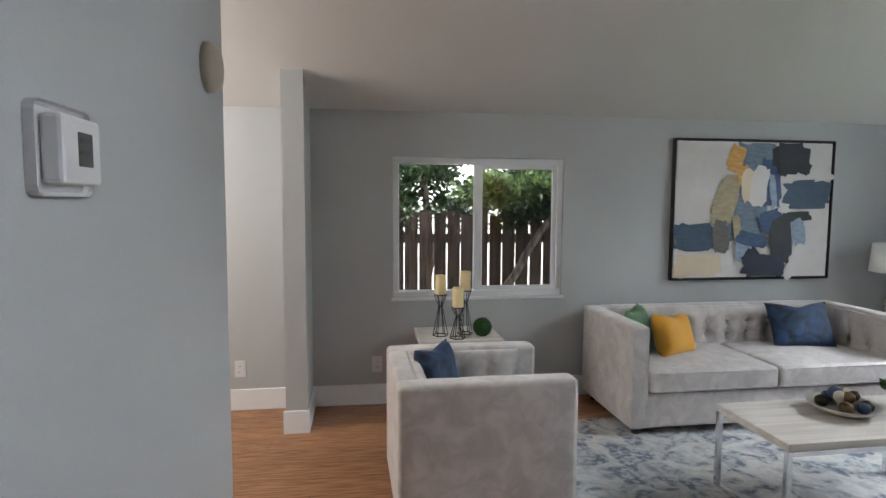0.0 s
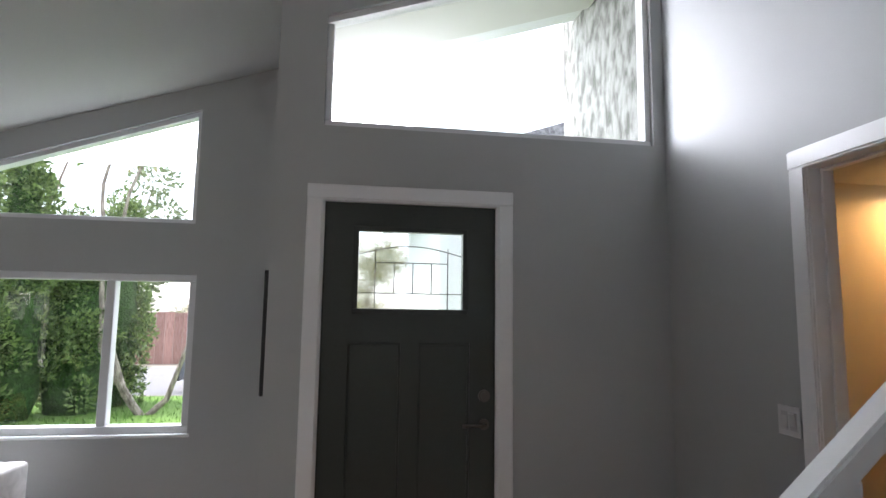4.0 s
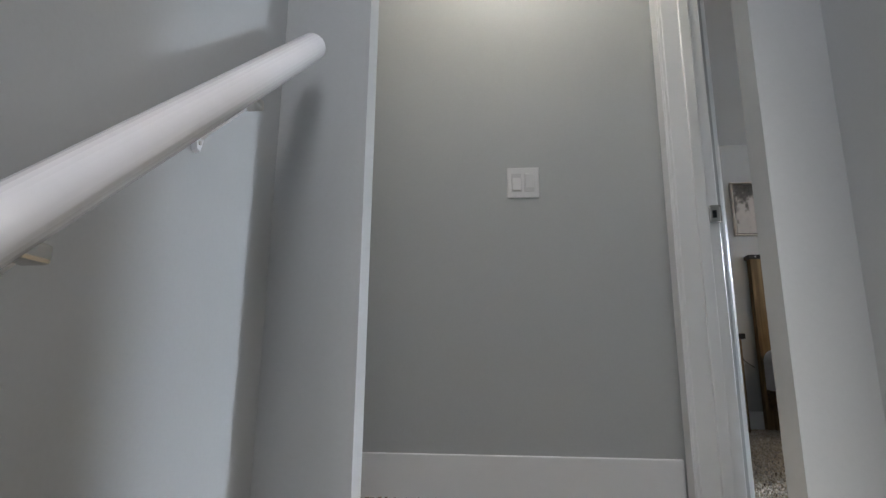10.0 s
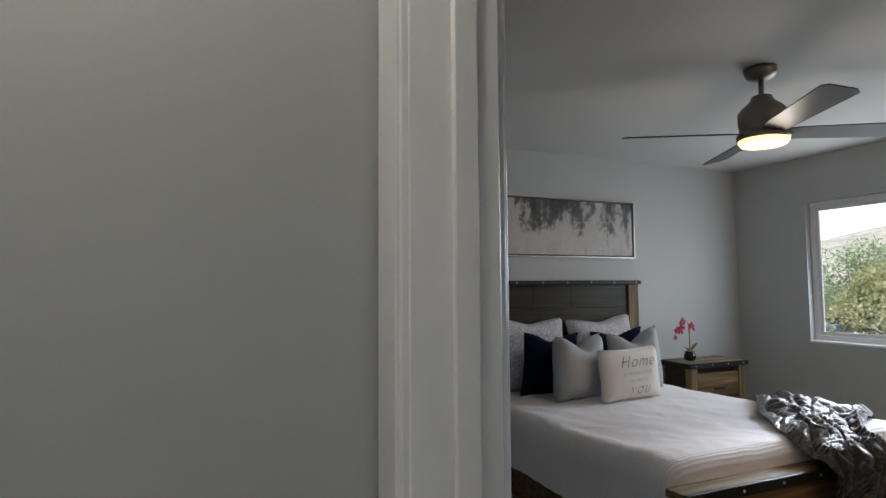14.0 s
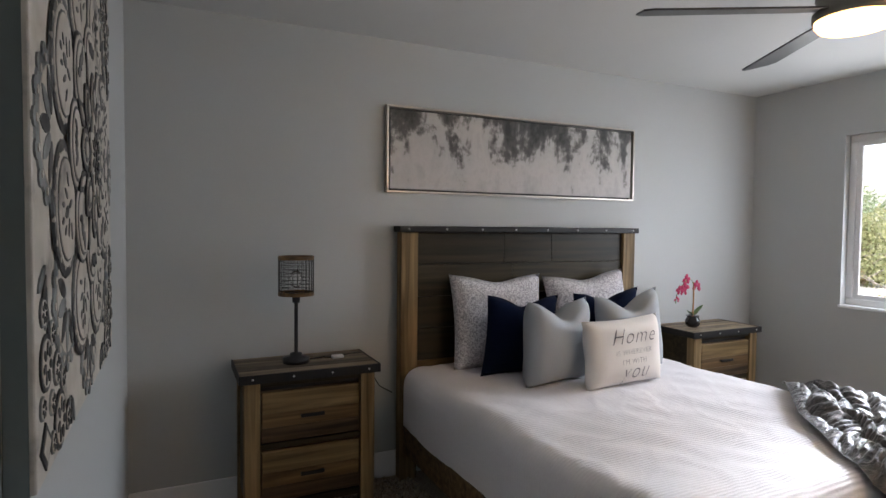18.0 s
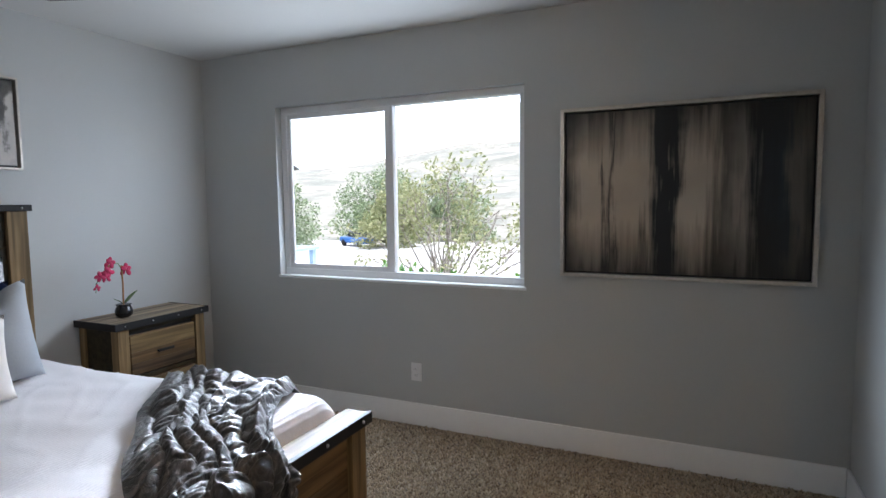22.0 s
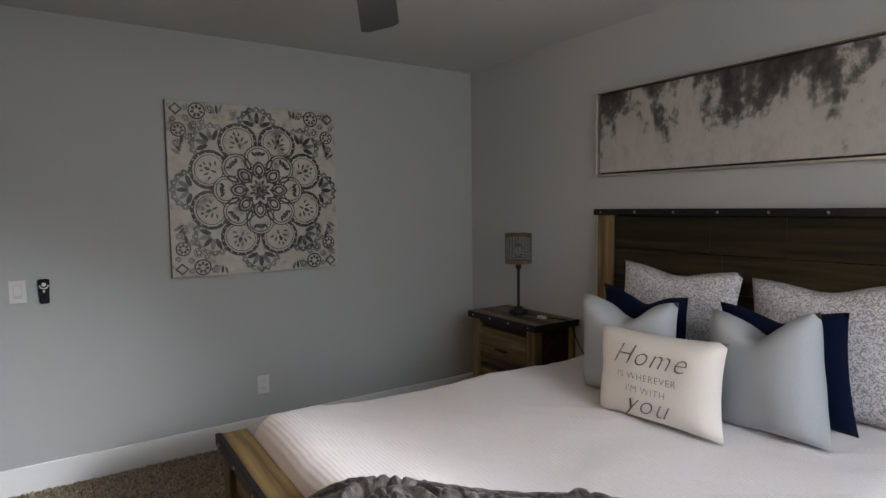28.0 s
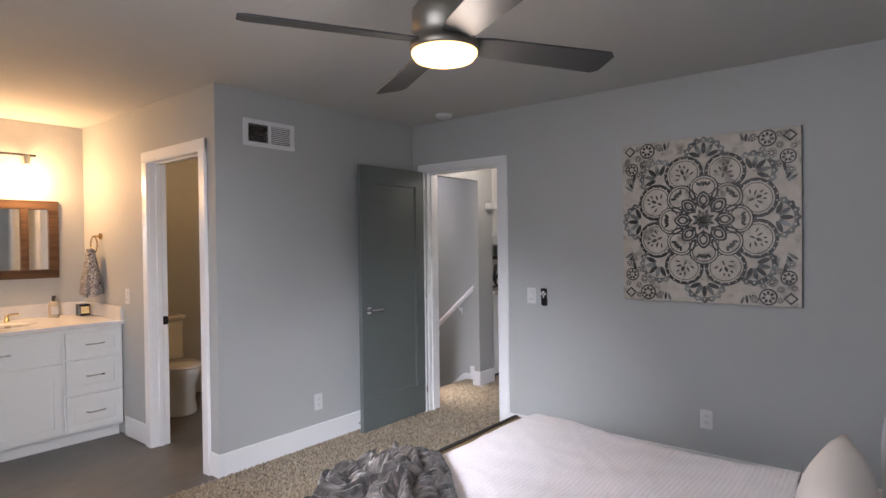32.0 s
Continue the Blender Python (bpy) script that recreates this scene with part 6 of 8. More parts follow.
part("print_figure", box(-0.02, 0.05, 0.022, 0.0232, 0.08, 0.27, 0.001, 1), M_PATT2, fr, "grey printed shape")
vs = thing("bowl_planter", "white bowl with dark bushy leaves on the hall counter", "plant", pose(-0.88, 1.84, 3.33))
bm = bmesh.new()
lathe(bm, [(0.045, 0), (0.08, 0.02), (0.095, 0.06), (0.088, 0.10), (0.080, 0.098), (0.06, 0.07), (0.0001, 0.06)], 24)
part("bowl", bm, M_PORCELAIN, vs, "white glazed bowl", smooth=True)
v, f = leaf_cloud(420, 0.17, 0.55, 0.075, 14)
mesh_from("leaves", [p + Vector((0.05, -0.03, 0.20)) for p in v], f, paint("dark_dried_leaf", (0.012, 0.016, 0.012), 0.6, bump=0), vs)
ch = thing("door_chime", "small white chime box on the hall wall", "door chime", pose(-0.01, 1.94, 4.20, 0, 0, 0))
part("chime_box", box(-0.06, 0.06, 0, 0.055, -0.035, 0.035, 0.012, 3), M_PLASTIC, ch)
hl = thing("hall_ceiling_light", "round flush ceiling light in the hall", "ceiling light", pose(0.45, 2.45, CEIL2, 180, 0, 0))
bm = bmesh.new()
lathe(bm, [(0.15, 0), (0.15, 0.025), (0.14, 0.03), (0.0001, 0.03)], 32)
part("light_rim", bm, M_STEEL, hl, smooth=True)
bm = bmesh.new()
lathe(bm, [(0.13, 0.03), (0.12, 0.06), (0.07, 0.085), (0.0001, 0.09)], 32)
part("diffuser", bm, glow("hall_glow", (1.0, 0.88, 0.66), 3.0), hl, smooth=True)

# ---- bedroom ----
bed = thing("bed", "queen bed with a rustic plank headboard and iron straps", "bed", pose(3.31, 4.83, FLOOR2))
HB = 1.416
for s in (-1, 1):
    bm = box(s * 0.837, s * 0.737, 1.015, 1.085, 0, HB - 0.03, 0.004)
    part("headboard_post", bm, M_RUSTIC_Z, bed)
    part("footboard_post", box(s * 0.85, s * 0.755, -1.045, -0.965, 0, 0.555, 0.004), M_RUSTIC_Z, bed)
    part("side_rail", box(s * 0.82, s * 0.775, -0.965, 1.015, 0.16, 0.40, 0.004), M_RUSTIC, bed)
for k in range(6):
    z0 = 0.30 + k * 0.18
    n = 2 + k % 2
    cuts = [-0.737] + [(-0.737 + 1.474 * (j + 0.15 * ((k * 7 + j * 3) % 5 - 2)) / n) for j in range(1, n)] + [0.737]
    for a, b2 in zip(cuts, cuts[1:]):
        part("headboard_plank", box(a + 0.001, b2 - 0.001, 1.035, 1.065, z0 + 0.0015, min(z0 + 0.1785, HB - 0.03), 0.001, 1), M_RUSTDARK if k > 1 else M_RUSTIC, bed)
for k in range(3):
    part("footboard_plank", box(-0.755, 0.755, -1.022, -0.988, 0.10 + 0.15 * k + 0.0015, 0.10 + 0.15 * (k + 1) - 0.0015, 0.003, 1), M_RUSTIC, bed)
part("headboard_back", box(-0.737, 0.737, 1.0655, 1.078, 0.30, HB - 0.034), M_RUSTDARK, bed)
cap = part("headboard_cap", box(-0.852, 0.852, 0.995, 1.10, HB - 0.034, HB, 0.004), M_IRON, bed, "black iron cap strip")
cap2 = part("footboard_cap", box(-0.862, 0.862, -1.062, -0.95, 0.555, 0.588, 0.004), M_DRAWERTOP, bed)
part("footboard_strap", box(-0.866, 0.866, -1.067, -1.045, 0.548, 0.592, 0.003), M_IRON, bed, "black iron strap")
for k in range(8):
    x = -0.80 + 1.6 * k / 7
    for y, z, par in ((0.9945, HB - 0.017, cap), (-1.0675, 0.57, cap2)):
        bm = bmesh.new()
        bmesh.ops.create_uvsphere(bm, u_segments=8, v_segments=6, radius=0.0065, matrix=Matrix.Translation((x, y, z)))
        part("rivet", bm, M_RIVET, par)

# mattress under a waffle quilt that hangs over the sides
quilt = thing("quilt", "white waffle-weave quilt, slightly rumpled, over the mattress", "quilt", pose(3.31, 4.83, FLOOR2))
bm = bmesh.new()
nx, ny = 110, 120
W2, Y0, Y1, TOP = 0.80, -0.955, 1.0, 0.635
g = []
for i in range(nx + 1):
    col = []
    for j in range(ny + 1):
        u, v = 2 * i / nx - 1, j / ny
        s = u * 1.22                                      # arc across: top, then rounded edge, then down the side
        if abs(s) < 0.86:
            x, dz = s * W2 / 0.95, 0.0
        else:
            k = (abs(s) - 0.86) / 0.36
            a = min(1, k * 2.2) * math.pi / 2
            x = math.copysign(0.86 * W2 / 0.95 + 0.10 * math.sin(a), s)
            dz = -0.10 * (1 - math.cos(a)) - max(0, k - 0.45) * 0.40
        yy = Y0 + (Y1 - Y0) * v
        e = min(1, (yy - Y0) / 0.09)
        dz2 = -0.11 * (1 - math.sqrt(max(0, 1 - (1 - e) ** 2)))
        r = 0.013 * noise.noise((x * 3.1, yy * 2.3, 1.0)) + 0.006 * noise.noise((x * 8 + yy * 3, yy * 5, 4.0)) + 0.010 * max(0.0, 0.35 - abs(noise.noise((x * 5 - yy * 3, yy * 4, 9.0))) * 2.2)
        head = 0.012 * math.exp(-((yy - 0.62) / 0.4) ** 2)
        z = TOP + dz + dz2 + r - head + 0.032 * math.exp(-((yy - Y0 - 0.10) / 0.22) ** 2)
        col.append(bm.verts.new((x, yy, z)))
    g.append(col)
for i in range(nx):
    for j in range(ny):
        bm.faces.new((g[i][j], g[i + 1][j], g[i + 1][j + 1], g[i][j + 1]))
part("quilt_cloth", bm, M_QUILT, quilt, smooth=True)
part("mattress", box(-0.79, 0.79, -0.93, 1.0, 0.36, 0.60, 0.05, 3), M_QUILT, quilt)
part("mattress_base", box(-0.77, 0.77, -0.95, 1.0, 0.20, 0.36, 0.01), M_RUSTDARK, quilt)

BT = FLOOR2 + 0.625
pillow("euro_pillow", "grey and white paisley pillow against the headboard", pose(3.03, 5.70, BT - 0.01, 9, -1, 182), 0.62, 0.535, 0.15, M_PAISLEY, 0.03, "paisley pillows")
pillow("euro_pillow", "grey and white paisley pillow against the headboard", pose(3.71, 5.71, BT - 0.01, 9, 4, 178), 0.61, 0.53, 0.15, M_PAISLEY, 0.03, "paisley pillows")
pillow("accent_pillow", "navy velvet square pillow on the bed", pose(3.03, 5.54, BT - 0.01, -5, -2, 180), 0.45, 0.44, 0.13, M_NAVY, 0.05, "navy pillows")
pillow("accent_pillow", "navy velvet square pillow on the bed", pose(3.65, 5.575, BT - 0.01, -7, 3, 178), 0.465, 0.445, 0.13, M_NAVY, 0.05, "navy pillows")
pillow("accent_pillow", "pale grey linen pillow with a karate-chop fold", pose(3.12, 5.31, BT - 0.01, -1, 0, 191), 0.43, 0.435, 0.20, M_GREYLIN, 0.085, "grey pillows")
pillow("accent_pillow", "pale grey linen pillow with a karate-chop fold", pose(3.69, 5.365, BT - 0.012, 1, 7, 173), 0.41, 0.45, 0.19, M_GREYLIN, 0.085, "grey pillows")
HW, HH, HT = 0.515, 0.345, 0.15
home = pillow("lettered_pillow", "cream lumbar pillow printed with grey lettering", pose(3.40, 5.115, BT - 0.002, 5, 1.5, 183), HW, HH, HT, M_CREAM, 0.0)


def lettering(text, size, at, parent, material, w, h, t, shear=0.0, nm="lettering"):
    """Raised words that follow a pillow's swell."""
    cu = bpy.data.curves.new(nm, "FONT")
    cu.body, cu.size, cu.align_x, cu.align_y, cu.shear, cu.extrude = text, size, "CENTER", "CENTER", shear, 0.0004
    cu.offset, cu.space_character = -size * 0.016, 1.12
    cu.resolution_u = 3
    tmp = bpy.data.objects.new(nm, cu)
    me = bpy.data.meshes.new_from_object(tmp)
    bpy.data.objects.remove(tmp)
    for v in me.vertices:
        x, z = -v.co.x - at[0], v.co.y + at[1]
        u, q = max(-1, min(1, 2 * x / w)), max(-1, min(1, 2 * z / h - 1))
        d = max(0.0, (1 - u ** 4) * (1 - q ** 4)) ** 0.5
        v.co = (-x, -(t / 2 * d) - 0.0062, z)
    me.materials.clear()
    me.materials.append(material)
    ob = new(nm, me)
    ob.parent = parent
    return ob


# the side that looks at the room is local +y after the half turn
for text, size, z, sh in (("Home", 0.108, 0.255, 0.45), ("IS WHEREVER", 0.036, 0.180, 0.0), ("I'M WITH", 0.036, 0.133, 0.0), ("you", 0.108, 0.083, 0.45)):
    ob = lettering(text, size, (0, z), home, M_INK, HW, HH, HT, sh)
    ob.matrix_basis = Matrix.Rotation(math.pi, 4, "Z")

# crumpled faux-fur throw over the foot of the bed
throw = thing("throw_blanket", "crumpled grey-brown faux-fur throw across the foot of the bed", "blanket")
T_LEFT = ((4.06, 4.74), (3.62, 4.38), (3.37, 4.09), (3.22, 3.88), (3.20, 3.745))
T_RIGHT = ((4.21, 4.62), (4.15, 4.07), (3.90, 3.99), (3.74, 3.86), (3.66, 3.745))


def along_edge(pts, k):
    """A smooth place on an open line of points, k from 0 to 1."""
    f = min(k, 0.9999) * (len(pts) - 1)
    q, e = int(f), f - int(f)
    e = e * e * (3 - 2 * e) * 0.4 + e * 0.6
    return Vector((*pts[q], 0)).lerp(Vector((*pts[q + 1], 0)), e)


bm = bmesh.new()
n1, n2 = 260, 120
g = []
for i in range(n1 + 1):
    row = []
    for j in range(n2 + 1):
        a, b2 = i / n1, j / n2
        k, hang = min(1, a / 0.78), max(0, (a - 0.78) / 0.22)
        p = along_edge(T_LEFT, k).lerp(along_edge(T_RIGHT, k), b2)
        p.x += 0.05 * noise.noise((a * 4, b2 * 3, 3.0))
        p.y += 0.04 * noise.noise((a * 5, b2 * 3, 6.0)) * (1 - hang)
        sa, sc = a * 1.45, b2 * 0.52
        wa = sa + 0.09 * noise.noise((sa * 5, sc * 6, 11.0)) + 0.024 * noise.noise((sa * 17, sc * 17, 13.0))
        wc = sc + 0.09 * noise.noise((sa * 4, sc * 5, 21.0)) + 0.022 * noise.noise((sa * 15, sc * 15, 23.0)) + 0.10 * sa
        lane = wc / 0.078                                  # gathered lanes, each with short puckers across it
        lid = math.floor(lane)
        prof = abs(math.sin(math.pi * lane)) ** 0.4
        puck = abs(math.sin(math.pi * (wa / 0.050 + 0.37 * lid + 0.9 * noise.noise((sa * 9, lid * 3.1, 5.0))))) ** 0.4
        big = max(0.0, 1 - 2.6 * abs(noise.noise((sa * 2.6, wc * 6.0, 2.0)))) ** 1.4
        fold = 0.006 + 0.032 * prof * (0.30 + 0.70 * puck) + 0.004 * noise.noise((sa * 40, sc * 40, 4.0)) + 0.034 * big + 0.02 * abs(noise.noise((sa * 3, sc * 4, 1.0)))
        edge = 0.25 + 0.75 * min(1, min(b2, 1 - b2) * 9) * min(1, a * 14)
        x, y = p.x, p.y
        z = FLOOR2 + 0.668 + 0.02 * max(0.0, 1 - abs(y - 3.97) / 0.3) + fold * edge
        if x > 4.03:
            z -= 0.6 * (x - 4.03)
        if y < 3.95:
            z -= min(0.055, (3.95 - y) * 0.40)
        if hang > 0:
            z -= hang * (0.27 + 0.05 * math.sin(b2 * 9 + 1))
            y = 3.745 - 0.012 * hang - fold * 0.9 * min(1, hang * 5)
            x += 0.05 * hang * noise.noise((b2 * 3, hang * 2, 7.0))
        row.append(bm.verts.new((x, y, z)))
    g.append(row)
for i in range(n1):
    for j in range(n2):
        bm.faces.new((g[i][j], g[i + 1][j], g[i + 1][j + 1], g[i][j + 1]))
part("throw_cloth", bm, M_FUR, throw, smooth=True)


def nightstand(m, label):
    """A two-drawer nightstand; origin at floor, centre of its front, facing -y."""
    top = thing("nightstand", label, "nightstand", m, "nightstands")
    w, d, h = 0.61, 0.34, 0.705
    for sx in (-1, 1):
        part("front_post", box(sx * w / 2, sx * (w / 2 - 0.07), 0.0, 0.06, 0, h, 0.004), M_RUSTIC_Z, top)
        part("back_post", box(sx * w / 2, sx * (w / 2 - 0.05), d - 0.05, d, 0, h, 0.004), M_RUSTIC_Z, top)
        part("side_panel", box(sx * (w / 2 - 0.012), sx * (w / 2 - 0.03), 0.06, d - 0.05, 0.12, h, 0.001, 1), M_RUSTDARK, top)
    for z0, z1 in ((0.10, 0.135), (0.385, 0.41), (h - 0.03, h)):
        part("rail", box(-w / 2 + 0.07, w / 2 - 0.07, 0.012, 0.05, z0, z1, 0.002, 1), M_RUSTDARK, top)
    part("inner_panel", box(-w / 2 + 0.07, w / 2 - 0.07, 0.04, 0.055, 0.135, h - 0.03), M_BLACK, top)
    for z0, z1 in ((0.143, 0.377), (0.418, 0.652)):
        dr = part("drawer", box(-w / 2 + 0.077, w / 2 - 0.077, 0.008, 0.04, z0, z1, 0.003, 1), M_RUSTIC, top)
        mid = (z0 + z1) / 2 - 0.004
        for k, (q0, q1, m_) in enumerate(((0.58, 1.0, M_DRAWERTOP), (0.29, 0.58, M_RUSTIC), (0.0, 0.29, M_DRAWERLOW))):
            part("drawer_board", box(-w / 2 + 0.079, w / 2 - 0.079, 0.0045, 0.009, z0 + 0.003 + (z1 - z0 - 0.006) * q0 + 0.0005, z0 + 0.003 + (z1 - z0 - 0.006) * q1 - 0.0005, 0.001, 1), m_, dr)
        part("pull", box(-0.055, 0.055, -0.014, -0.008, mid - 0.009, mid + 0.009, 0.003), M_IRON, dr, "black iron bar pull")
        for sx in (-1, 1):
            part("pull_post", box(sx * 0.048 - 0.006, sx * 0.048 + 0.006, -0.008, 0.005, mid - 0.005, mid + 0.005), M_IRON, dr)
    for k in range(4):
        y0 = -0.012 + k * (d + 0.018) / 4
        part("top_plank", box(-w / 2 - 0.018, w / 2 + 0.018, y0 + 0.0008, y0 + (d + 0.018) / 4 - 0.0008, h, h + 0.035, 0.002, 1), M_RUSTTOP, top)
    part("iron_edge", box(-w / 2 - 0.024, w / 2 + 0.024, -0.018, -0.012, h - 0.004, h + 0.037, 0.001, 1), M_IRON, top, "black iron edge strap")
    for sx in (-1, 1):
        part("iron_edge", box(sx * (w / 2 + 0.018), sx * (w / 2 + 0.024), -0.012, d + 0.006, h - 0.004, h + 0.037, 0.001, 1), M_IRON, top, "black iron edge strap")
    for k in range(4):
        bm = bmesh.new()
        bmesh.ops.create_uvsphere(bm, u_segments=8, v_segments=6, radius=0.005, matrix=Matrix.Translation((-0.27 + 0.18 * k, -0.019, h + 0.017)))
        part("rivet", bm, M_RIVET, top)
    return top


ns = nightstand(pose(4.728, 5.58, FLOOR2), "rustic wooden nightstand with two drawers and iron straps by the window")
ns2 = copy_thing(ns, pose(1.932, 5.58, FLOOR2))
tagged(ns2, "rustic wooden nightstand with two drawers carrying a cage lamp")
NT = FLOOR2 + 0.740

cl = thing("cage_lamp", "black metal table lamp with a wire cage shade", "table lamp", pose(1.89, 5.76, NT))
bm = bmesh.new()
lathe(bm, [(0.065, 0), (0.065, 0.025), (0.03, 0.032), (0.03, 0.045), (0.009, 0.05), (0.009, 0.29), (0.018, 0.295), (0.02, 0.325), (0.012, 0.335)], 20)
part("lamp_stand", bm, M_BLACK, cl, smooth=True)
cage = part("shade_ring", (lambda b: (lathe(b, [(0.086, 0.330), (0.086, 0.348), (0.083, 0.348), (0.083, 0.330), (0.086, 0.330)], 32), b)[1])(bmesh.new()), M_RUSTIC, cl, "wooden shade ring")
part("shade_ring", (lambda b: (lathe(b, [(0.086, 0.505), (0.086, 0.523), (0.083, 0.523), (0.083, 0.505), (0.086, 0.505)], 32), b)[1])(bmesh.new()), M_RUSTIC, cl, "wooden shade ring")
for k in range(26):
    a = 2 * math.pi * k / 26
    curve_tube("wire", [(0.084 * math.cos(a), 0.084 * math.sin(a), 0.34), (0.084 * math.cos(a), 0.084 * math.sin(a), 0.515)], 0.0014, M_BLACK, cage, res=0)
for k in range(9):
    z = 0.358 + 0.0175 * k
    curve_tube("wire_ring", [(0.084 * math.cos(a * math.pi / 12), 0.084 * math.sin(a * math.pi / 12), z) for a in range(24)], 0.0014, M_BLACK, cage, cyclic=True, res=0)
for k in range(3):
    a = k * 2 * math.pi / 3
    curve_tube("spoke", [(0, 0, 0.338), (0.084 * math.cos(a), 0.084 * math.sin(a), 0.338)], 0.003, M_BLACK, cage)
bm = bmesh.new()
bmesh.ops.create_uvsphere(bm, u_segments=16, v_segments=12, radius=0.032, matrix=Matrix.Translation((0, 0, 0.41)) @ Matrix.Diagonal((1, 1, 1.35, 1)))
part("light_bulb", bm, M_GLASS, cl, "clear unlit bulb", smooth=True)
cord = thing("lamp_cord", "thin black lamp cord with a dimmer", "cord")
curve_tube("cable", [(1.95, 5.78, NT + 0.004), (2.03, 5.80, NT + 0.004), (2.10, 5.77, NT + 0.004), (2.17, 5.82, NT + 0.004), (2.235, 5.84, NT + 0.004), (2.275, 5.85, NT - 0.03), (2.31, 5.86, NT - 0.12), (2.36, 5.87, NT - 0.20), (2.44, 5.89, NT - 0.25)], 0.003, M_BLACK, cord)
part("dimmer", box(2.07, 2.13, 5.75, 5.785, NT, NT + 0.016, 0.006), M_PLASTIC, cord)

orc = thing("orchid", "magenta orchid in a round black pot on the nightstand", "plant", pose(4.585, 5.74, NT))
bm = bmesh.new()
lathe(bm, [(0.028, 0), (0.045, 0.015), (0.05, 0.04), (0.042, 0.062), (0.035, 0.07), (0.046, 0.078), (0.04, 0.08), (0.0001, 0.07)], 24)
part("pot", bm, M_BLACKGLOSS, orc, smooth=True)
curve_tube("stem", [(0, 0, 0.07), (0.004, 0, 0.20), (0.0, 0, 0.31)], 0.005, M_STEM, orc)
curve_tube("spray", [(0.0, 0, 0.29), (-0.02, 0, 0.325), (-0.06, 0, 0.33), (-0.11, 0, 0.29), (-0.16, 0, 0.22), (-0.165, 0, 0.17)], 0.0022, M_LEAF, orc)
for sx, rz in ((-0.06, 0.06), (0.095, 0.09), (0.05, 0.05)):
    bm = bmesh.new()
    L_ = 0.12
    vs = []
    for i in range(9):
        t = i / 8
        wv = 0.022 * math.sin(math.pi * min(1, t * 0.95 + 0.05)) + 0.002
        vs.append([bm.verts.new((sx * t + q * wv * 0.3, q * wv, 0.075 + rz * t - 0.02 * t * t + abs(q) * 0.004)) for q in (-1, 0, 1)])
    for a, b2 in zip(vs, vs[1:]):
        for q in (0, 1):
            bm.faces.new((a[q], a[q + 1], b2[q + 1], b2[q]))
    part("leaf", bm, M_LEAF, orc, smooth=True)
for k, (x, z, s) in enumerate(((-0.075, 0.335, 1.0), (-0.09, 0.285, 1.1), (-0.14, 0.262, 0.95), (-0.105, 0.25, 0.8), (0.022, 0.285, 1.15), (-0.16, 0.20, 0.6))):
    bm = bmesh.new()
    for p in range(5):
        a = 2 * math.pi * p / 5 + k
        c = Vector((math.cos(a), 0, math.sin(a))) * 0.017 * s
        bmesh.ops.create_uvsphere(bm, u_segments=8, v_segments=6, radius=0.017 * s, matrix=Matrix.Translation((x, -0.008 + 0.01 * math.sin(a * 2), z)) @ Matrix.Translation(c) @ Matrix.Rotation(-a, 4, "Y") @ Matrix.Diagonal((1.1, 0.25, 0.75, 1)))
    part("blossom", bm, M_RED, orc, smooth=True)

# ceiling fan
fan = thing("ceiling_fan", "brushed nickel ceiling fan with four grey blades, light on", "ceiling fan", pose(3.298, 4.031, CEIL2))
DROP = 0.015                                              # rod length below the canopy
bm = bmesh.new()
lathe(bm, [(0.075, 0), (0.075, -0.02), (0.062, -0.045), (0.035, -0.055), (0.02, -0.058)], 28)
part("canopy", bm, M_FANMETAL, fan, smooth=True)
bm = bmesh.new()
tube(bm, (0, 0, -0.05), (0, 0, -0.155), 0.013, n=14)
part("downrod", bm, M_FANMETAL, fan, smooth=True)
bm = bmesh.new()
lathe(bm, [(0.02, -0.115), (0.045, -0.125), (0.055, -0.15), (0.095, -0.185), (0.11, -0.205), (0.11, -0.27), (0.105, -0.275), (0.105, -0.312), (0.118, -0.317), (0.118, -0.340), (0.105, -0.345), (0.0001, -0.345)], 40)
bm.transform(Matrix.Translation((0, 0, -DROP)))
part("motor", bm, M_FANMETAL, fan, smooth=True)
bm = bmesh.new()
lathe(bm, [(0.112, -0.336), (0.112, -0.352), (0.10, -0.368), (0.05, -0.374), (0.0001, -0.375)], 40)
bm.transform(Matrix.Translation((0, 0, -DROP)))
part("light_lens", bm, M_FANGLOW, fan, "glowing opal lens", smooth=True)
for k in range(4):
    a = radians(60.5 + 90 * k)
    bm = bmesh.new()
    pr = [(0.09, 0.045), (0.16, 0.058), (0.45, 0.066), (0.64, 0.072), (0.665, 0.05)]
    up = [[bm.verts.new((r, s * w2, dz)) for s in (-1, 1)] for r, w2 in pr for dz in (0.003,)]
    dn = [[bm.verts.new((r, s * w2, dz)) for s in (-1, 1)] for r, w2 in pr for dz in (-0.003,)]
    for q in range(len(pr) - 1):
        bm.faces.new((up[q][0], up[q + 1][0], up[q + 1][1], up[q][1]))
        bm.faces.new((dn[q][0], dn[q][1], dn[q + 1][1], dn[q + 1][0]))
        for s in (0, 1):
            bm.faces.new((up[q][s], dn[q][s], dn[q + 1][s], up[q + 1][s]))
    for q in (0, -1):
        bm.faces.new((up[q][0], up[q][1], dn[q][1], dn[q][0]))
    bm.transform(Matrix.Translation((0, 0, -0.31 - DROP)) @ Matrix.Rotation(a, 4, "Z") @ Matrix.Rotation(radians(-13), 4, "X"))
    part("blade", bm, M_BLADE, fan)

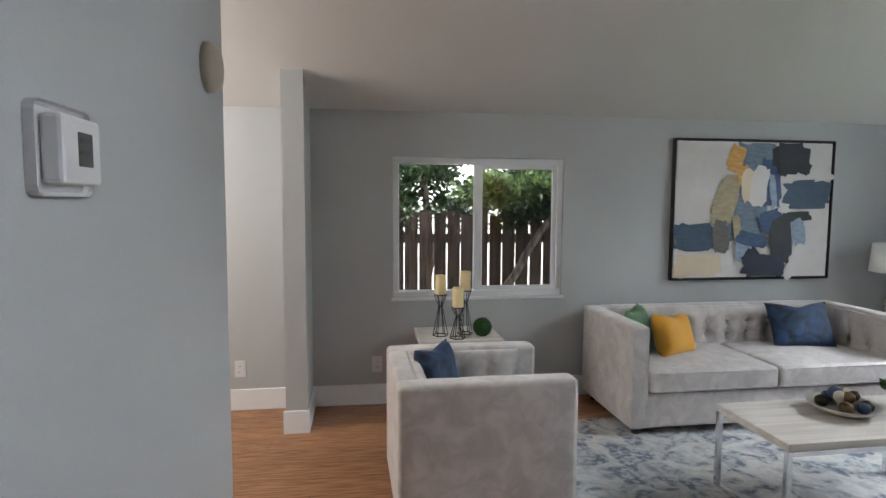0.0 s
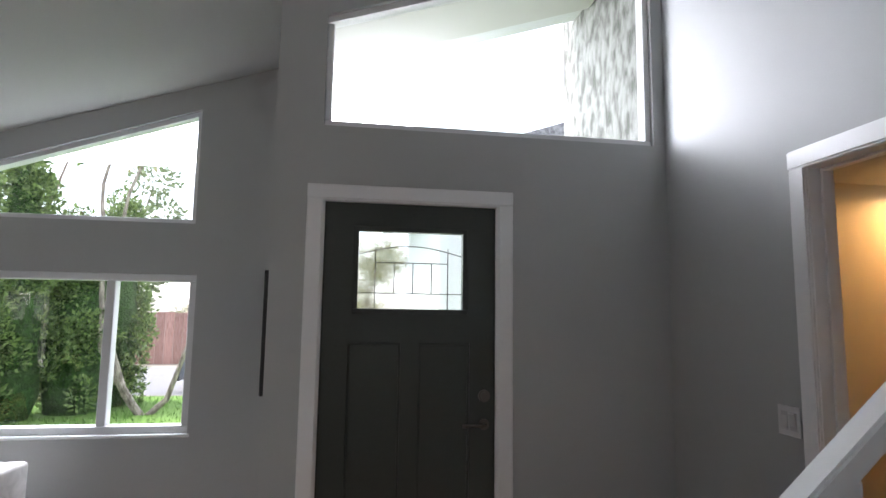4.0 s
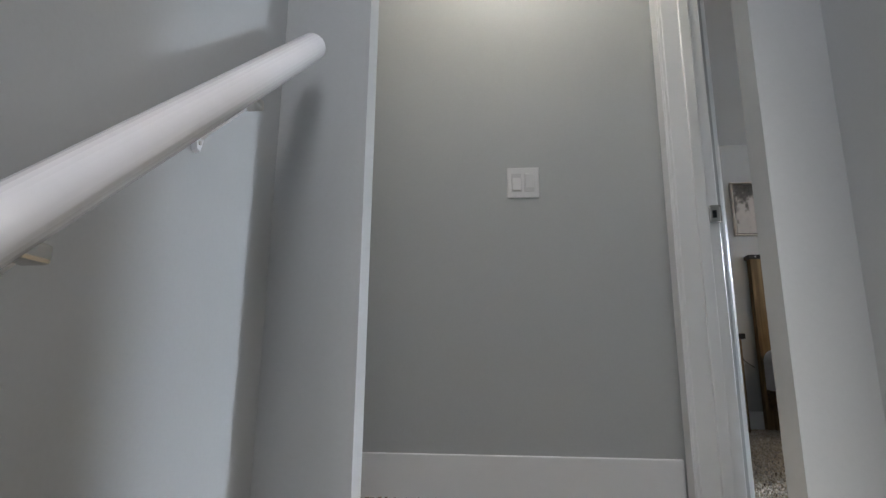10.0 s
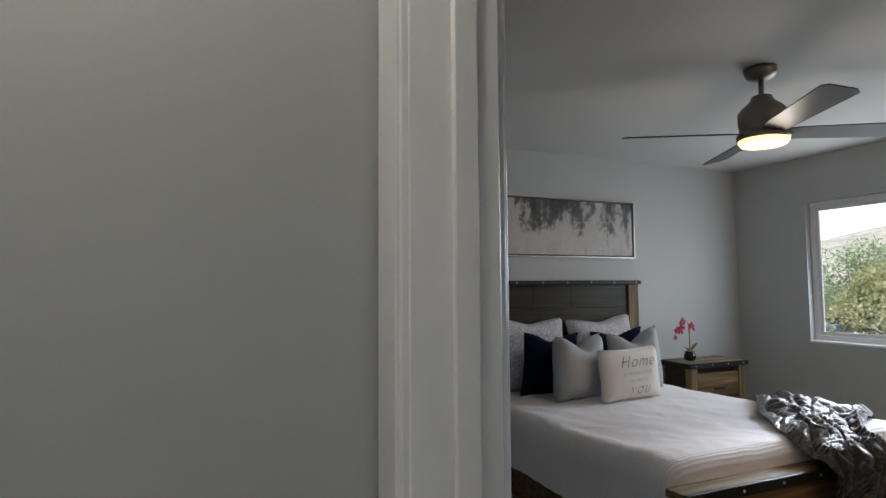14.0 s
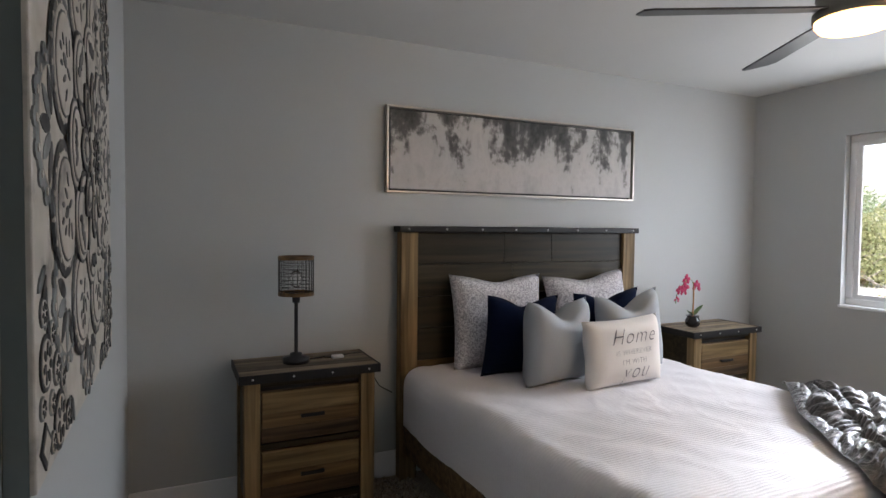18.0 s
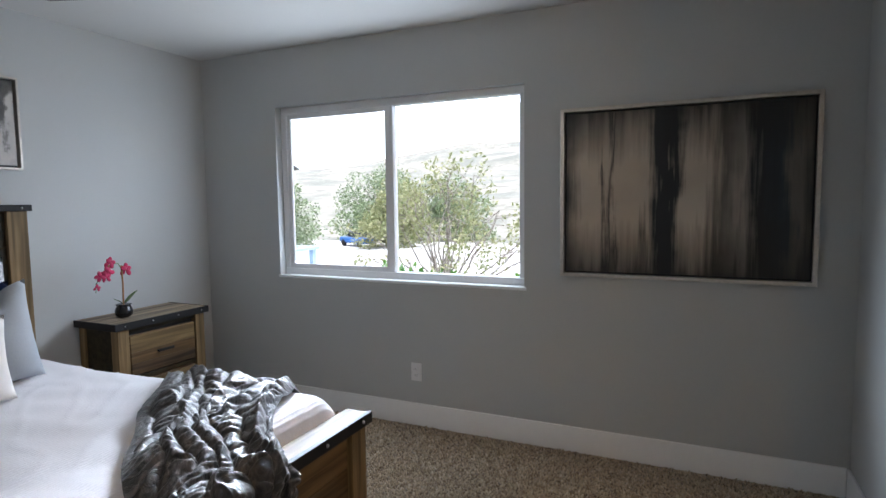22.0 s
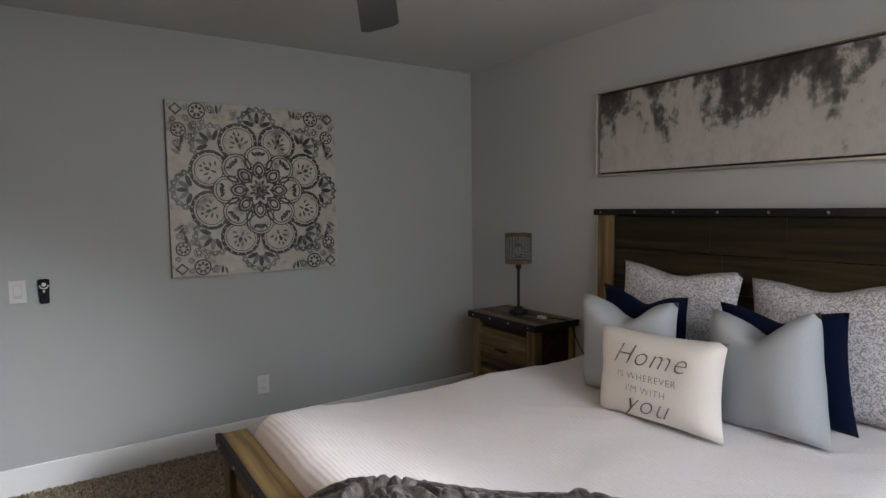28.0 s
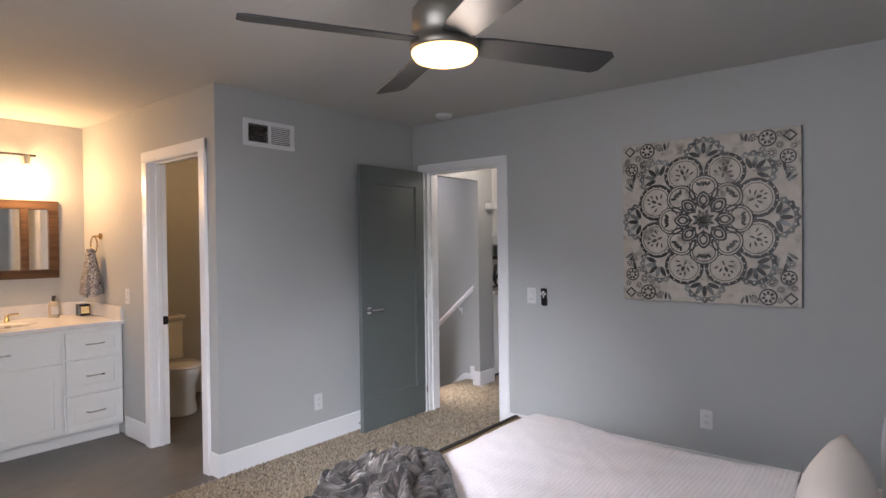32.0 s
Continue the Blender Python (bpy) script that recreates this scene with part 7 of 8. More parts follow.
# ---- vanity alcove ----
M_CLEAR, _nt, _b = _tree("clear_shade_glass")             # thin clear glass: see-through with a little gloss
_tr, _gl, _mx = _nt.nodes.new("ShaderNodeBsdfTransparent"), _nt.nodes.new("ShaderNodeBsdfGlossy"), _nt.nodes.new("ShaderNodeMixShader")
_gl.inputs["Roughness"].default_value, _mx.inputs[0].default_value = 0.05, 0.10
_nt.links.new(_tr.outputs[0], _mx.inputs[1]), _nt.links.new(_gl.outputs[0], _mx.inputs[2]), _nt.links.new(_mx.outputs[0], _nt.nodes["Material Output"].inputs[0])
VY = -0.16
drawer_unit("vanity_cabinet", "white shaker vanity with drawers and nickel pulls", pose(4.05, VY, FLOOR2 - 0.008, 0, 0, 0), 2.17, 0.745, 0.855,
            [(0.40, [(0.27, "d"), (0.26, "d"), (0.20, "d")]), (0.75, [(0.52, "door"), (0.21, "flat")]), (0.62, [(0.52, "door"), (0.21, "flat")]), (0.40, [(0.27, "d"), (0.26, "d"), (0.20, "d")])], M_CABW, M_STEEL)
vc = thing("vanity_counter", "white quartz vanity counter with backsplash", "countertop", pose(2.966, VY, FLOOR2 + 0.847))
part("slab", box(0, 2.2, 0, 0.775, 0, 0.032, 0.004), M_QUARTZ, vc)
part("backsplash", box(0, 2.2, 0, 0.02, 0.032, 0.135, 0.003), M_QUARTZ, vc)
part("side_splash", box(0, 0.02, 0.02, 0.76, 0.032, 0.135, 0.003), M_QUARTZ, vc)
CT = FLOOR2 + 0.879
mr = thing("framed_mirror", "rectangular mirror in a dark brown wooden frame", "mirror", pose(3.62, VY, 3.90, 0, 0, 0))
part("glass", box(-0.39, 0.39, 0.004, 0.012, -0.24, 0.24), M_MIRROR, mr)
for q in ((-0.46, 0.46, 0.24, 0.31), (-0.46, 0.46, -0.31, -0.24), (-0.46, -0.39, -0.24, 0.24), (0.39, 0.46, -0.24, 0.24)):
    part("frame", box(q[0], q[1], 0, 0.028, q[2], q[3], 0.003, 1), M_BROWNFRAME, mr)
part("frame_bar", box(-0.255, -0.20, 0.0, 0.026, -0.24, 0.24, 0.003, 1), M_BROWNFRAME, mr)
vl = thing("vanity_light", "bar light with clear glass shades and warm bulbs", "wall light", pose(3.68, VY, 4.53, 0, 0, 0))
part("back_plate", box(-0.07, 0.07, 0, 0.02, -0.05, 0.05, 0.004), M_BLACK, vl)
bm = bmesh.new()
tube(bm, (-0.36, 0.07, 0.03), (0.36, 0.07, 0.03), 0.009, n=12)
tube(bm, (0, 0.02, 0.02), (0, 0.07, 0.03), 0.009, n=12)
part("bar", bm, M_BLACK, vl)
for x in (-0.30, 0.0, 0.30):
    bm = bmesh.new()
    tube(bm, (x, 0.07, 0.03), (x, 0.07, -0.04), 0.02, n=14)
    part("socket", bm, M_STEEL, vl)
    bm = bmesh.new()
    lathe(bm, [(0.028, -0.03), (0.072, -0.15), (0.070, -0.15), (0.026, -0.03)], 24, (x, 0.07, 0))
    g_ = part("glass_shade", bm, M_CLEAR, vl, smooth=True)
    g_.visible_shadow = False
    bm = bmesh.new()
    bmesh.ops.create_uvsphere(bm, u_segments=14, v_segments=10, radius=0.03, matrix=Matrix.Translation((x, 0.07, -0.085)) @ Matrix.Diagonal((1, 1, 1.3, 1)))
    part("light_bulb", bm, M_BULB, vl, "glowing warm bulb", smooth=True)
fa = thing("faucet", "brushed nickel widespread faucet", "faucet", pose(3.66, 0.0, CT))
curve_tube("spout", [(0, 0, 0), (0, 0, 0.10), (0, 0.02, 0.13), (0, 0.07, 0.135), (0, 0.11, 0.11)], 0.013, M_BRASS, fa)
for x in (-0.11, 0.11):
    bm = bmesh.new()
    tube(bm, (x, 0, 0), (x, 0, 0.05), 0.018, 0.012)
    add_box(bm, x - 0.008, x + 0.075 * (1 if x > 0 else -1), -0.008, 0.008, 0.05, 0.062, 0.003)
    part("tap", bm, M_BRASS, fa)
si = thing("sink_basin", "oval white undermount sink rim", "sink", pose(3.68, 0.26, CT))
bm = bmesh.new()
lathe(bm, [(0.21, 0.001), (0.215, 0.003), (0.20, 0.002), (0.17, -0.02), (0.0001, -0.028)], 36)
bm.transform(Matrix.Diagonal((1.15, 0.85, 1, 1)))
part("basin", bm, M_PORCELAIN, si, smooth=True)
so = thing("soap_bottle", "clear soap bottle with a black pump", "soap dispenser", pose(3.24, -0.02, CT))
bm = bmesh.new()
lathe(bm, [(0.036, 0), (0.038, 0.005), (0.038, 0.10), (0.03, 0.12), (0.015, 0.13)], 20)
part("bottle", bm, M_CERAMIC, so, smooth=True)
part("label", box(-0.025, 0.025, 0.03, 0.0395, 0.03, 0.09, 0.002, 1), M_PLASTIC, so)
bm = bmesh.new()
tube(bm, (0, 0, 0.13), (0, 0, 0.165), 0.012)
add_box(bm, -0.008, 0.008, -0.01, 0.04, 0.163, 0.175, 0.003)
part("pump", bm, M_BLACK, so)
cj = thing("candle_jar", "square black candle jar with a cream label", "candle", pose(3.045, 0.02, CT))
part("jar", box(-0.042, 0.042, -0.042, 0.042, 0, 0.095, 0.008), M_BLACKGLOSS, cj)
part("label", box(-0.03, 0.03, 0.041, 0.0435, 0.02, 0.075, 0.001, 1), M_CANDLE, cj)
rg = thing("hand_towel_ring", "brass ring holding a patterned grey hand towel", "towel ring", pose(2.964, 0.20, 3.92, 0, 0, -90))
bm = bmesh.new()
tube(bm, (0, 0, 0.0), (0, 0.012, 0.0), 0.025, n=18)
tube(bm, (0, 0.012, 0.0), (0, 0.055, 0.0), 0.008, n=10)
part("mount", bm, M_BRASS, rg)
curve_tube("ring", [(0.065 * math.sin(a / 12 * math.pi), 0.055, -0.065 + 0.065 * math.cos(a / 12 * math.pi)) for a in range(24)], 0.005, M_BRASS, rg, cyclic=True)
tw = thing("hand_towel", "grey patterned hand towel gathered through the ring", "towel", pose(3.046, 0.20, 3.82, 0, 0, -90))
bm = bmesh.new()
g = []
for i in range(29):
    col = []
    for j in range(21):
        u, v = i / 28 * 2 * math.pi, j / 20
        rx, ry = 0.030 + 0.075 * min(1, v * 1.2) ** 0.8, 0.028 + 0.038 * min(1, v * 1.3)
        k = 1 + 0.16 * math.sin(u * 6 + v * 2) * v
        col.append(bm.verts.new((rx * k * math.cos(u), ry * k * math.sin(u), -0.37 * v + 0.01 * math.sin(u * 2) * v)))
    g.append(col)
for i in range(28):
    for j in range(20):
        bm.faces.new((g[i][j], g[i + 1][j], g[i + 1][j + 1], g[i][j + 1]))
bmesh.ops.remove_doubles(bm, verts=bm.verts, dist=1e-4)
part("towel_cloth", bm, M_TOWEL, tw, smooth=True)

to = thing("toilet", "white two-piece toilet with the lid down", "toilet", pose(2.42, 0.02, FLOOR2 - 0.008, 0, 0, 0))
part("tank", box(-0.2, 0.2, -0.16, 0.03, 0.40, 0.77, 0.03, 3), M_PORCELAIN, to, smooth=False)
part("tank_lid", box(-0.21, 0.21, -0.165, 0.045, 0.77, 0.805, 0.01), M_PORCELAIN, to)
bm = bmesh.new()
lathe(bm, [(0.150, 0), (0.155, 0.02), (0.140, 0.12), (0.150, 0.24), (0.180, 0.33), (0.19, 0.385), (0.185, 0.395), (0.0001, 0.395)], 32)
bm.transform(Matrix.Translation((0, 0.28, 0)) @ Matrix.Diagonal((1, 1.3, 1, 1)))
part("bowl", bm, M_PORCELAIN, to, smooth=True)
bm = bmesh.new()
lathe(bm, [(0.19, 0.396), (0.195, 0.405), (0.195, 0.418), (0.185, 0.425), (0.0001, 0.428)], 32)
bm.transform(Matrix.Translation((0, 0.28, 0)) @ Matrix.Diagonal((1, 1.3, 1, 1)))
part("lid", bm, M_PORCELAIN, to, smooth=True)

# ---- outside ----
def leafy(name, fwd_list, spread, count, size, seed, material, parent, squash=(1, 1, 1), shell=0.55, fold=0.25, droop=0.0, label=""):
    """A crown of many single leaves scattered round clump centres (x, y, z, radius)."""
    rng = np.random.default_rng(seed)
    cl = np.array(fwd_list, dtype=float)
    k = rng.choice(len(cl), count, p=cl[:, 3] ** 2 / (cl[:, 3] ** 2).sum())
    d = rng.normal(size=(count, 3))
    d /= np.linalg.norm(d, axis=1)[:, None]
    r = cl[k, 3] * (shell + (1 - shell) * rng.random(count)) * (1 + spread * rng.normal(size=count))
    c = cl[k, :3] + d * r[:, None] * np.array(squash)
    ax = d + rng.normal(size=(count, 3)) * 0.7
    ax[:, 2] -= droop
    ax /= np.linalg.norm(ax, axis=1)[:, None]
    sd = np.cross(ax, rng.normal(size=(count, 3)))
    sd /= np.linalg.norm(sd, axis=1)[:, None]
    up = np.cross(ax, sd)
    L = (size * (0.6 + 0.8 * rng.random(count)))[:, None]
    w = L * 0.27
    v = np.stack([c, c + ax * L * 0.5 + sd * w + up * L * fold * 0.3, c + ax * L, c + ax * L * 0.5 - sd * w + up * L * fold * 0.3], 1).reshape(-1, 3)
    i = np.arange(count)[:, None] * 4
    f = np.concatenate([i + np.array([[0, 1, 2]]), i + np.array([[0, 2, 3]])], 0)
    me = bpy.data.meshes.new(name)
    me.from_pydata(v.tolist(), [], f.tolist())
    me.materials.append(material)
    ob = new(name, me)
    ob.parent = parent
    if label:
        ob["label"] = label
    return ob


def leaf_mat(name, c1, c2, rough=0.5):
    """Leaves that differ one from another and let some light through."""
    m, nt, b = _tree(name)
    gm, r = nt.nodes.new("ShaderNodeNewGeometry"), nt.nodes.new("ShaderNodeValToRGB")
    r.color_ramp.elements[0].color, r.color_ramp.elements[1].color = (*c1, 1), (*c2, 1)
    nt.links.new(gm.outputs["Random Per Island"], r.inputs[0])
    nt.links.new(r.outputs[0], b.inputs["Base Color"])
    b.inputs["Roughness"].default_value = rough
    tr, mx = nt.nodes.new("ShaderNodeBsdfTranslucent"), nt.nodes.new("ShaderNodeMixShader")
    mx.inputs[0].default_value = 0.35
    nt.links.new(r.outputs[0], tr.inputs[0])
    nt.links.new(b.outputs[0], mx.inputs[1]), nt.links.new(tr.outputs[0], mx.inputs[2])
    nt.links.new(mx.outputs[0], nt.nodes["Material Output"].inputs[0])
    return m


M_CITRUS = leaf_mat("citrus_leaves", (0.03, 0.11, 0.015), (0.15, 0.30, 0.05), 0.35)
M_JUNICORE = two_tone("shaded_hedge_core", (0.012, 0.03, 0.008), (0.05, 0.11, 0.025), 25, rough=1.0, bump=1.0, dist=0.05)
M_CYPRESS = leaf_mat("cypress_sprays", (0.045, 0.085, 0.026), (0.25, 0.35, 0.12))
M_JUNIPER = leaf_mat("juniper_sprays", (0.015, 0.035, 0.012), (0.06, 0.11, 0.035))
M_OAK = leaf_mat("oak_leaves", (0.12, 0.17, 0.085), (0.27, 0.33, 0.18))
M_RUSTLEAF = leaf_mat("autumn_leaves", (0.20, 0.135, 0.08), (0.36, 0.25, 0.15))
M_PALELEAF = leaf_mat("pale_dry_leaves", (0.14, 0.17, 0.06), (0.34, 0.33, 0.17))
M_BARK = two_tone("grey_bark", (0.13, 0.10, 0.08), (0.36, 0.31, 0.27), 22, rough=0.9, bump=0.8, dist=0.01, stretch=(1, 1, 0.3))
M_PALEBARK = two_tone("pale_bark", (0.13, 0.11, 0.09), (0.32, 0.28, 0.24), 18, rough=0.9, bump=0.6, dist=0.01, stretch=(1, 1, 0.4))
M_SCRUB = two_tone("dry_scrub_ground", (0.15, 0.145, 0.115), (0.30, 0.275, 0.235), 0.35, rough=1.0, bump=0.6, dist=0.3, lo=0.38, hi=0.62, c3=(0.15, 0.15, 0.125), scale3=0.06)
M_LAWN = two_tone("lawn_soil", (0.06, 0.13, 0.02), (0.15, 0.27, 0.05), 30, rough=1.0, bump=0.7, dist=0.02)
M_MULCH = two_tone("bark_mulch", (0.10, 0.055, 0.035), (0.34, 0.22, 0.16), 30, rough=1.0, bump=1.0, dist=0.03)
M_ASPHALT = two_tone("worn_asphalt", (0.13, 0.13, 0.14), (0.24, 0.24, 0.25), 60, rough=0.95, bump=0.4, dist=0.006)
M_CONCRETE = two_tone("pale_concrete", (0.42, 0.41, 0.39), (0.58, 0.57, 0.55), 12, rough=0.9, bump=0.3, dist=0.004, c3=(0.50, 0.48, 0.46), scale3=0.4)
M_STUCCO = two_tone("white_stucco", (0.66, 0.67, 0.68), (0.78, 0.79, 0.80), 45, rough=0.95, bump=0.7, dist=0.008, c3=(0.70, 0.72, 0.74), scale3=0.6)
M_BLUE = paint("light_blue_paint", (0.33, 0.45, 0.60), 0.5, grain=0.05, scale=40, blotch=0.08, bump=0.1)
M_SHINGLE = two_tone("grey_shingles", (0.16, 0.16, 0.17), (0.34, 0.34, 0.35), 25, rough=0.95, bump=0.7, dist=0.01)
M_FENCE = two_tone("weathered_dark_fence", (0.045, 0.03, 0.022), (0.12, 0.08, 0.06), 14, rough=0.9, bump=0.5, dist=0.004, stretch=(3, 3, 0.25), per_piece=0.25)
M_REDFENCE = two_tone("reddish_fence_boards", (0.20, 0.11, 0.09), (0.34, 0.20, 0.17), 12, rough=0.9, bump=0.4, dist=0.004, stretch=(3, 3, 0.3), per_piece=0.2)
M_VAN = paint("white_van_paint", (0.78, 0.79, 0.80), 0.25, coat=0.5, grain=0.0, blotch=0.02, bump=0)
M_STRIPE_B = paint("blue_stripe", (0.03, 0.14, 0.45), 0.3, grain=0.0, blotch=0.02, bump=0)
M_STRIPE_R = paint("red_stripe", (0.55, 0.05, 0.04), 0.3, grain=0.0, blotch=0.02, bump=0)
M_TYRE = paint("tyre_rubber", (0.02, 0.02, 0.022), 0.8)
M_DARKGLASS = paint("dark_car_glass", (0.03, 0.04, 0.05), 0.08, grain=0.0, blotch=0.02, bump=0)
M_GREYVAN = paint("grey_skirt_paint", (0.10, 0.11, 0.13), 0.5)
M_GALV = paint("galvanised_steel", (0.52, 0.54, 0.55), 0.5, metal=0.4)


def land(x, y):
    """Height of the ground."""
    z = -0.16
    if x < -8:
        z -= min(1, (-8 - x) / 5) * 0.32
    if x > 62:
        z += (x - 62) * 0.15 * (0.75 + 0.35 * noise.noise((x * 0.006, y * 0.006, 0.0))) + 2.6 * noise.noise((x * 0.03, y * 0.03, 2.0)) * min(1, (x - 62) / 30)
    if x < -70:
        z += (-70 - x) * 0.03
    return z


bm = bmesh.new()
gx = [-420 + 350 * (k / 20) for k in range(20)] + [-70 + 130 * k / 52 for k in range(52)] + [60 + 360 * (k / 40) for k in range(41)]
gy = [-400 + 340 * k / 20 for k in range(20)] + [-60 + 120 * k / 40 for k in range(40)] + [60 + 340 * k / 20 for k in range(21)]
gv = [[bm.verts.new((x, y, land(x, y))) for y in gy] for x in gx]
for i in range(len(gx) - 1):
    for j in range(len(gy) - 1):
        bm.faces.new((gv[i][j], gv[i + 1][j], gv[i + 1][j + 1], gv[i][j + 1]))
structure("ground", bm, M_SCRUB, "dry scrubby ground rising to a pale hill", "ground", smooth=True)
structure("lawn", box(-10.6, -2.9, -6.9, 6.0, -0.30, -0.10), M_LAWN, "green front lawn", "lawn")
structure("mulch_bed", box(-10.6, -2.9, -14, -6.9, -0.30, -0.07, 0.02, 1), M_MULCH, "bark mulch bed under the hedge", "mulch bed")
structure("kerb", box(-11.0, -10.6, -40, 40, -0.75, -0.33, 0.03), M_CONCRETE, "pale concrete kerb", "kerb")
structure("road", box(-20.5, -11.0, -60, 60, -0.8, -0.46), M_ASPHALT, "grey asphalt street", "road")
structure("driveway", box(13.5, 52, -12, 50, -0.3, -0.12), M_CONCRETE, "pale sunlit concrete yard and road", "driveway")
rng = np.random.default_rng(5)
n = 9000
px, py, ang = rng.uniform(-10.5, -3.0, n), rng.uniform(-6.85, -1.0, n), rng.uniform(0, 6.28, n)
hh = rng.uniform(0.03, 0.07, n)
bl3 = np.stack([np.stack([px - 0.006 * np.cos(ang), py - 0.006 * np.sin(ang), np.full(n, -0.1)], 1), np.stack([px + 0.006 * np.cos(ang), py + 0.006 * np.sin(ang), np.full(n, -0.1)], 1),
                np.stack([px + 0.02 * np.sin(ang), py + 0.02 * np.cos(ang), -0.1 + hh], 1)], 1).reshape(-1, 3)
me = bpy.data.meshes.new("grass")
me.from_pydata(bl3.tolist(), [], (np.arange(n)[:, None] * 3 + np.array([[0, 1, 2]])).tolist())
me.materials.append(M_CITRUS)
tagged(new("grass", me), "short green lawn grass", "grass", kind="stuff")


def limb(bm, p, q, r0, r1, bend=0.06, seed=0, n=5, sides=8):
    """A slightly crooked tapering limb."""
    p, q = Vector(p), Vector(q)
    prev = p
    for k in range(1, n + 1):
        t = k / n
        c = p.lerp(q, t) + Vector((noise.noise((seed, t * 3, 0)), noise.noise((seed, t * 3, 5)), 0)) * bend * (p - q).length * (1 if k < n else 0.3)
        tube(bm, prev, c, r0 + (r1 - r0) * (t - 1 / n), r0 + (r1 - r0) * t, sides)
        prev = c


def tree(name, label, at, h, spread, leaves, size, mat, bark=None, seed=1, low=0.3, group="", clumps=12, cat="tree"):
    """Tapered trunk, limbs and an uneven crown of leaves."""
    rnd = random.Random(seed)
    top = thing(name, label, cat, pose(*at), group)
    bm = bmesh.new()
    r = 0.022 * h + 0.02
    limb(bm, (0, 0, -0.1), (rnd.uniform(-.1, .1) * h, rnd.uniform(-.1, .1) * h, h * 0.75), r, r * 0.3, seed=seed)
    cl = []
    for k in range(clumps):
        a, z = rnd.uniform(0, 6.28), h * rnd.uniform(low, 1.0)
        d = spread * rnd.uniform(0.25, 1.0) * (1.15 - 0.55 * (z / h - low) / (1 - low))
        c = (d * math.cos(a), d * math.sin(a), z)
        cl.append((*c, spread * rnd.uniform(0.28, 0.5)))
        limb(bm, (0, 0, z * 0.6), c, r * 0.4, r * 0.08, 0.12, seed + k, 3, 5)
    part("trunk", bm, bark or M_BARK, top)
    leafy("crown", cl, 0.12, leaves, size, seed, mat, top, (1, 1, 0.8))
    return top


HEDGE = 7
# clipped cypress hedge and slender trees in front of the west window
for k in range(HEDGE):
    t = k / 7
    x, y = -5.6 - 4.6 * t, -8.3 + 3.05 * t + 0.15 * (k % 2)
    h, w = 3.5 + 0.5 * math.sin(k * 2.1), 0.55 + 0.06 * (k % 3)
    cy = thing("cypress_bush", "bright green columnar cypress bush in the mulch bed", "bush", pose(x, y, -0.1), "cypress hedge")
    bm = bmesh.new()
    limb(bm, (0, 0, -0.05), (0, 0, h * 0.8), 0.05, 0.015, seed=k)
    part("trunk", bm, M_BARK, cy)
    rnd = random.Random(k + 40)
    cl = []
    for q in range(64):
        z = h * (0.06 + 0.92 * rnd.random())
        rr = w * (1.0 - 0.72 * max(0, z / h - 0.45) / 0.55) * (0.75 + 0.35 * rnd.random())
        a = rnd.uniform(0, 6.28)
        cl.append((rr * 0.85 * math.cos(a), rr * 0.85 * math.sin(a), z, 0.09 + 0.13 * rnd.random()))
    leafy("crown", cl, 0.12, 10000, 0.075, k, M_CYPRESS, cy, (1, 1, 1.6), 0.75, droop=-0.5)
    # solid core whose dark colour stands in for shade deep between the sprays
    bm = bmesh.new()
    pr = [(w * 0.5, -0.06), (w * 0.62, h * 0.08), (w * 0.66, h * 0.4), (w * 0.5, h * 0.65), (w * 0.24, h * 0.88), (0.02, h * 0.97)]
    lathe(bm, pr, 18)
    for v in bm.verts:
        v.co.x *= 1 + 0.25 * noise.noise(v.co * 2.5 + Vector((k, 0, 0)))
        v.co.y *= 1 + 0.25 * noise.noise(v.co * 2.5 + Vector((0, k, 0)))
    part("shade_core", bm, M_JUNICORE, cy, "dark green core, coloured as the shade between sprays")
tw = thing("slender_tree", "slender pale tree with three leaning trunks on the lawn", "tree", pose(-8.58, -4.81, -0.1))
bm = bmesh.new()
for way, r0 in (((( 0.0, 0.0, -0.05), (0.0, -0.24, 0.26), (0.05, -0.63, 0.99), (0.0, -0.72, 2.05), (-0.2, -0.9, 3.6), (-0.5, -0.8, 4.8)), 0.065),
                (((0.02, 0.0, -0.05), (0.06, -0.28, 0.42), (0.10, -0.50, 1.10), (0.05, -0.56, 2.05), (0.2, -0.35, 3.4), (0.3, 0.1, 4.6)), 0.055),
                (((0.0, 0.05, -0.05), (0.0, 0.34, 0.22), (0.05, 0.60, 1.00), (0.0, 0.78, 1.75), (-0.1, 0.80, 2.7), (-0.4, 1.0, 3.9)), 0.05)):
    for k, (p_, q_) in enumerate(zip(way, way[1:])):
        limb(bm, p_, q_, r0 * (1 - 0.14 * k), r0 * (1 - 0.14 * (k + 1)), 0.03, k + 3, 4)
part("trunk", bm, M_PALEBARK, tw)
leafy("crown", [(-0.5, -0.9, 4.6, 0.5), (0.2, -0.2, 4.2, 0.45), (0.2, 0.1, 4.8, 0.4), (-0.4, 0.9, 4.0, 0.35), (-0.4, -0.8, 5.2, 0.4)], 0.2, 900, 0.09, 3, M_PALELEAF, tw, shell=0.2)
tree("street_tree", "tall green tree beyond the hedge", (-13.5, -9.0, -0.3), 6.2, 1.5, 5000, 0.16, M_CYPRESS, seed=4)
tree("street_tree", "airy grey-green tree over the street", (-24, -10.6, -0.5), 8.6, 2.3, 3400, 0.22, M_OAK, seed=7, clumps=10)
tree("street_tree", "airy grey-green tree over the street", (-25, -7.4, -0.5), 4.4, 1.8, 3600, 0.2, M_PALELEAF, seed=9)
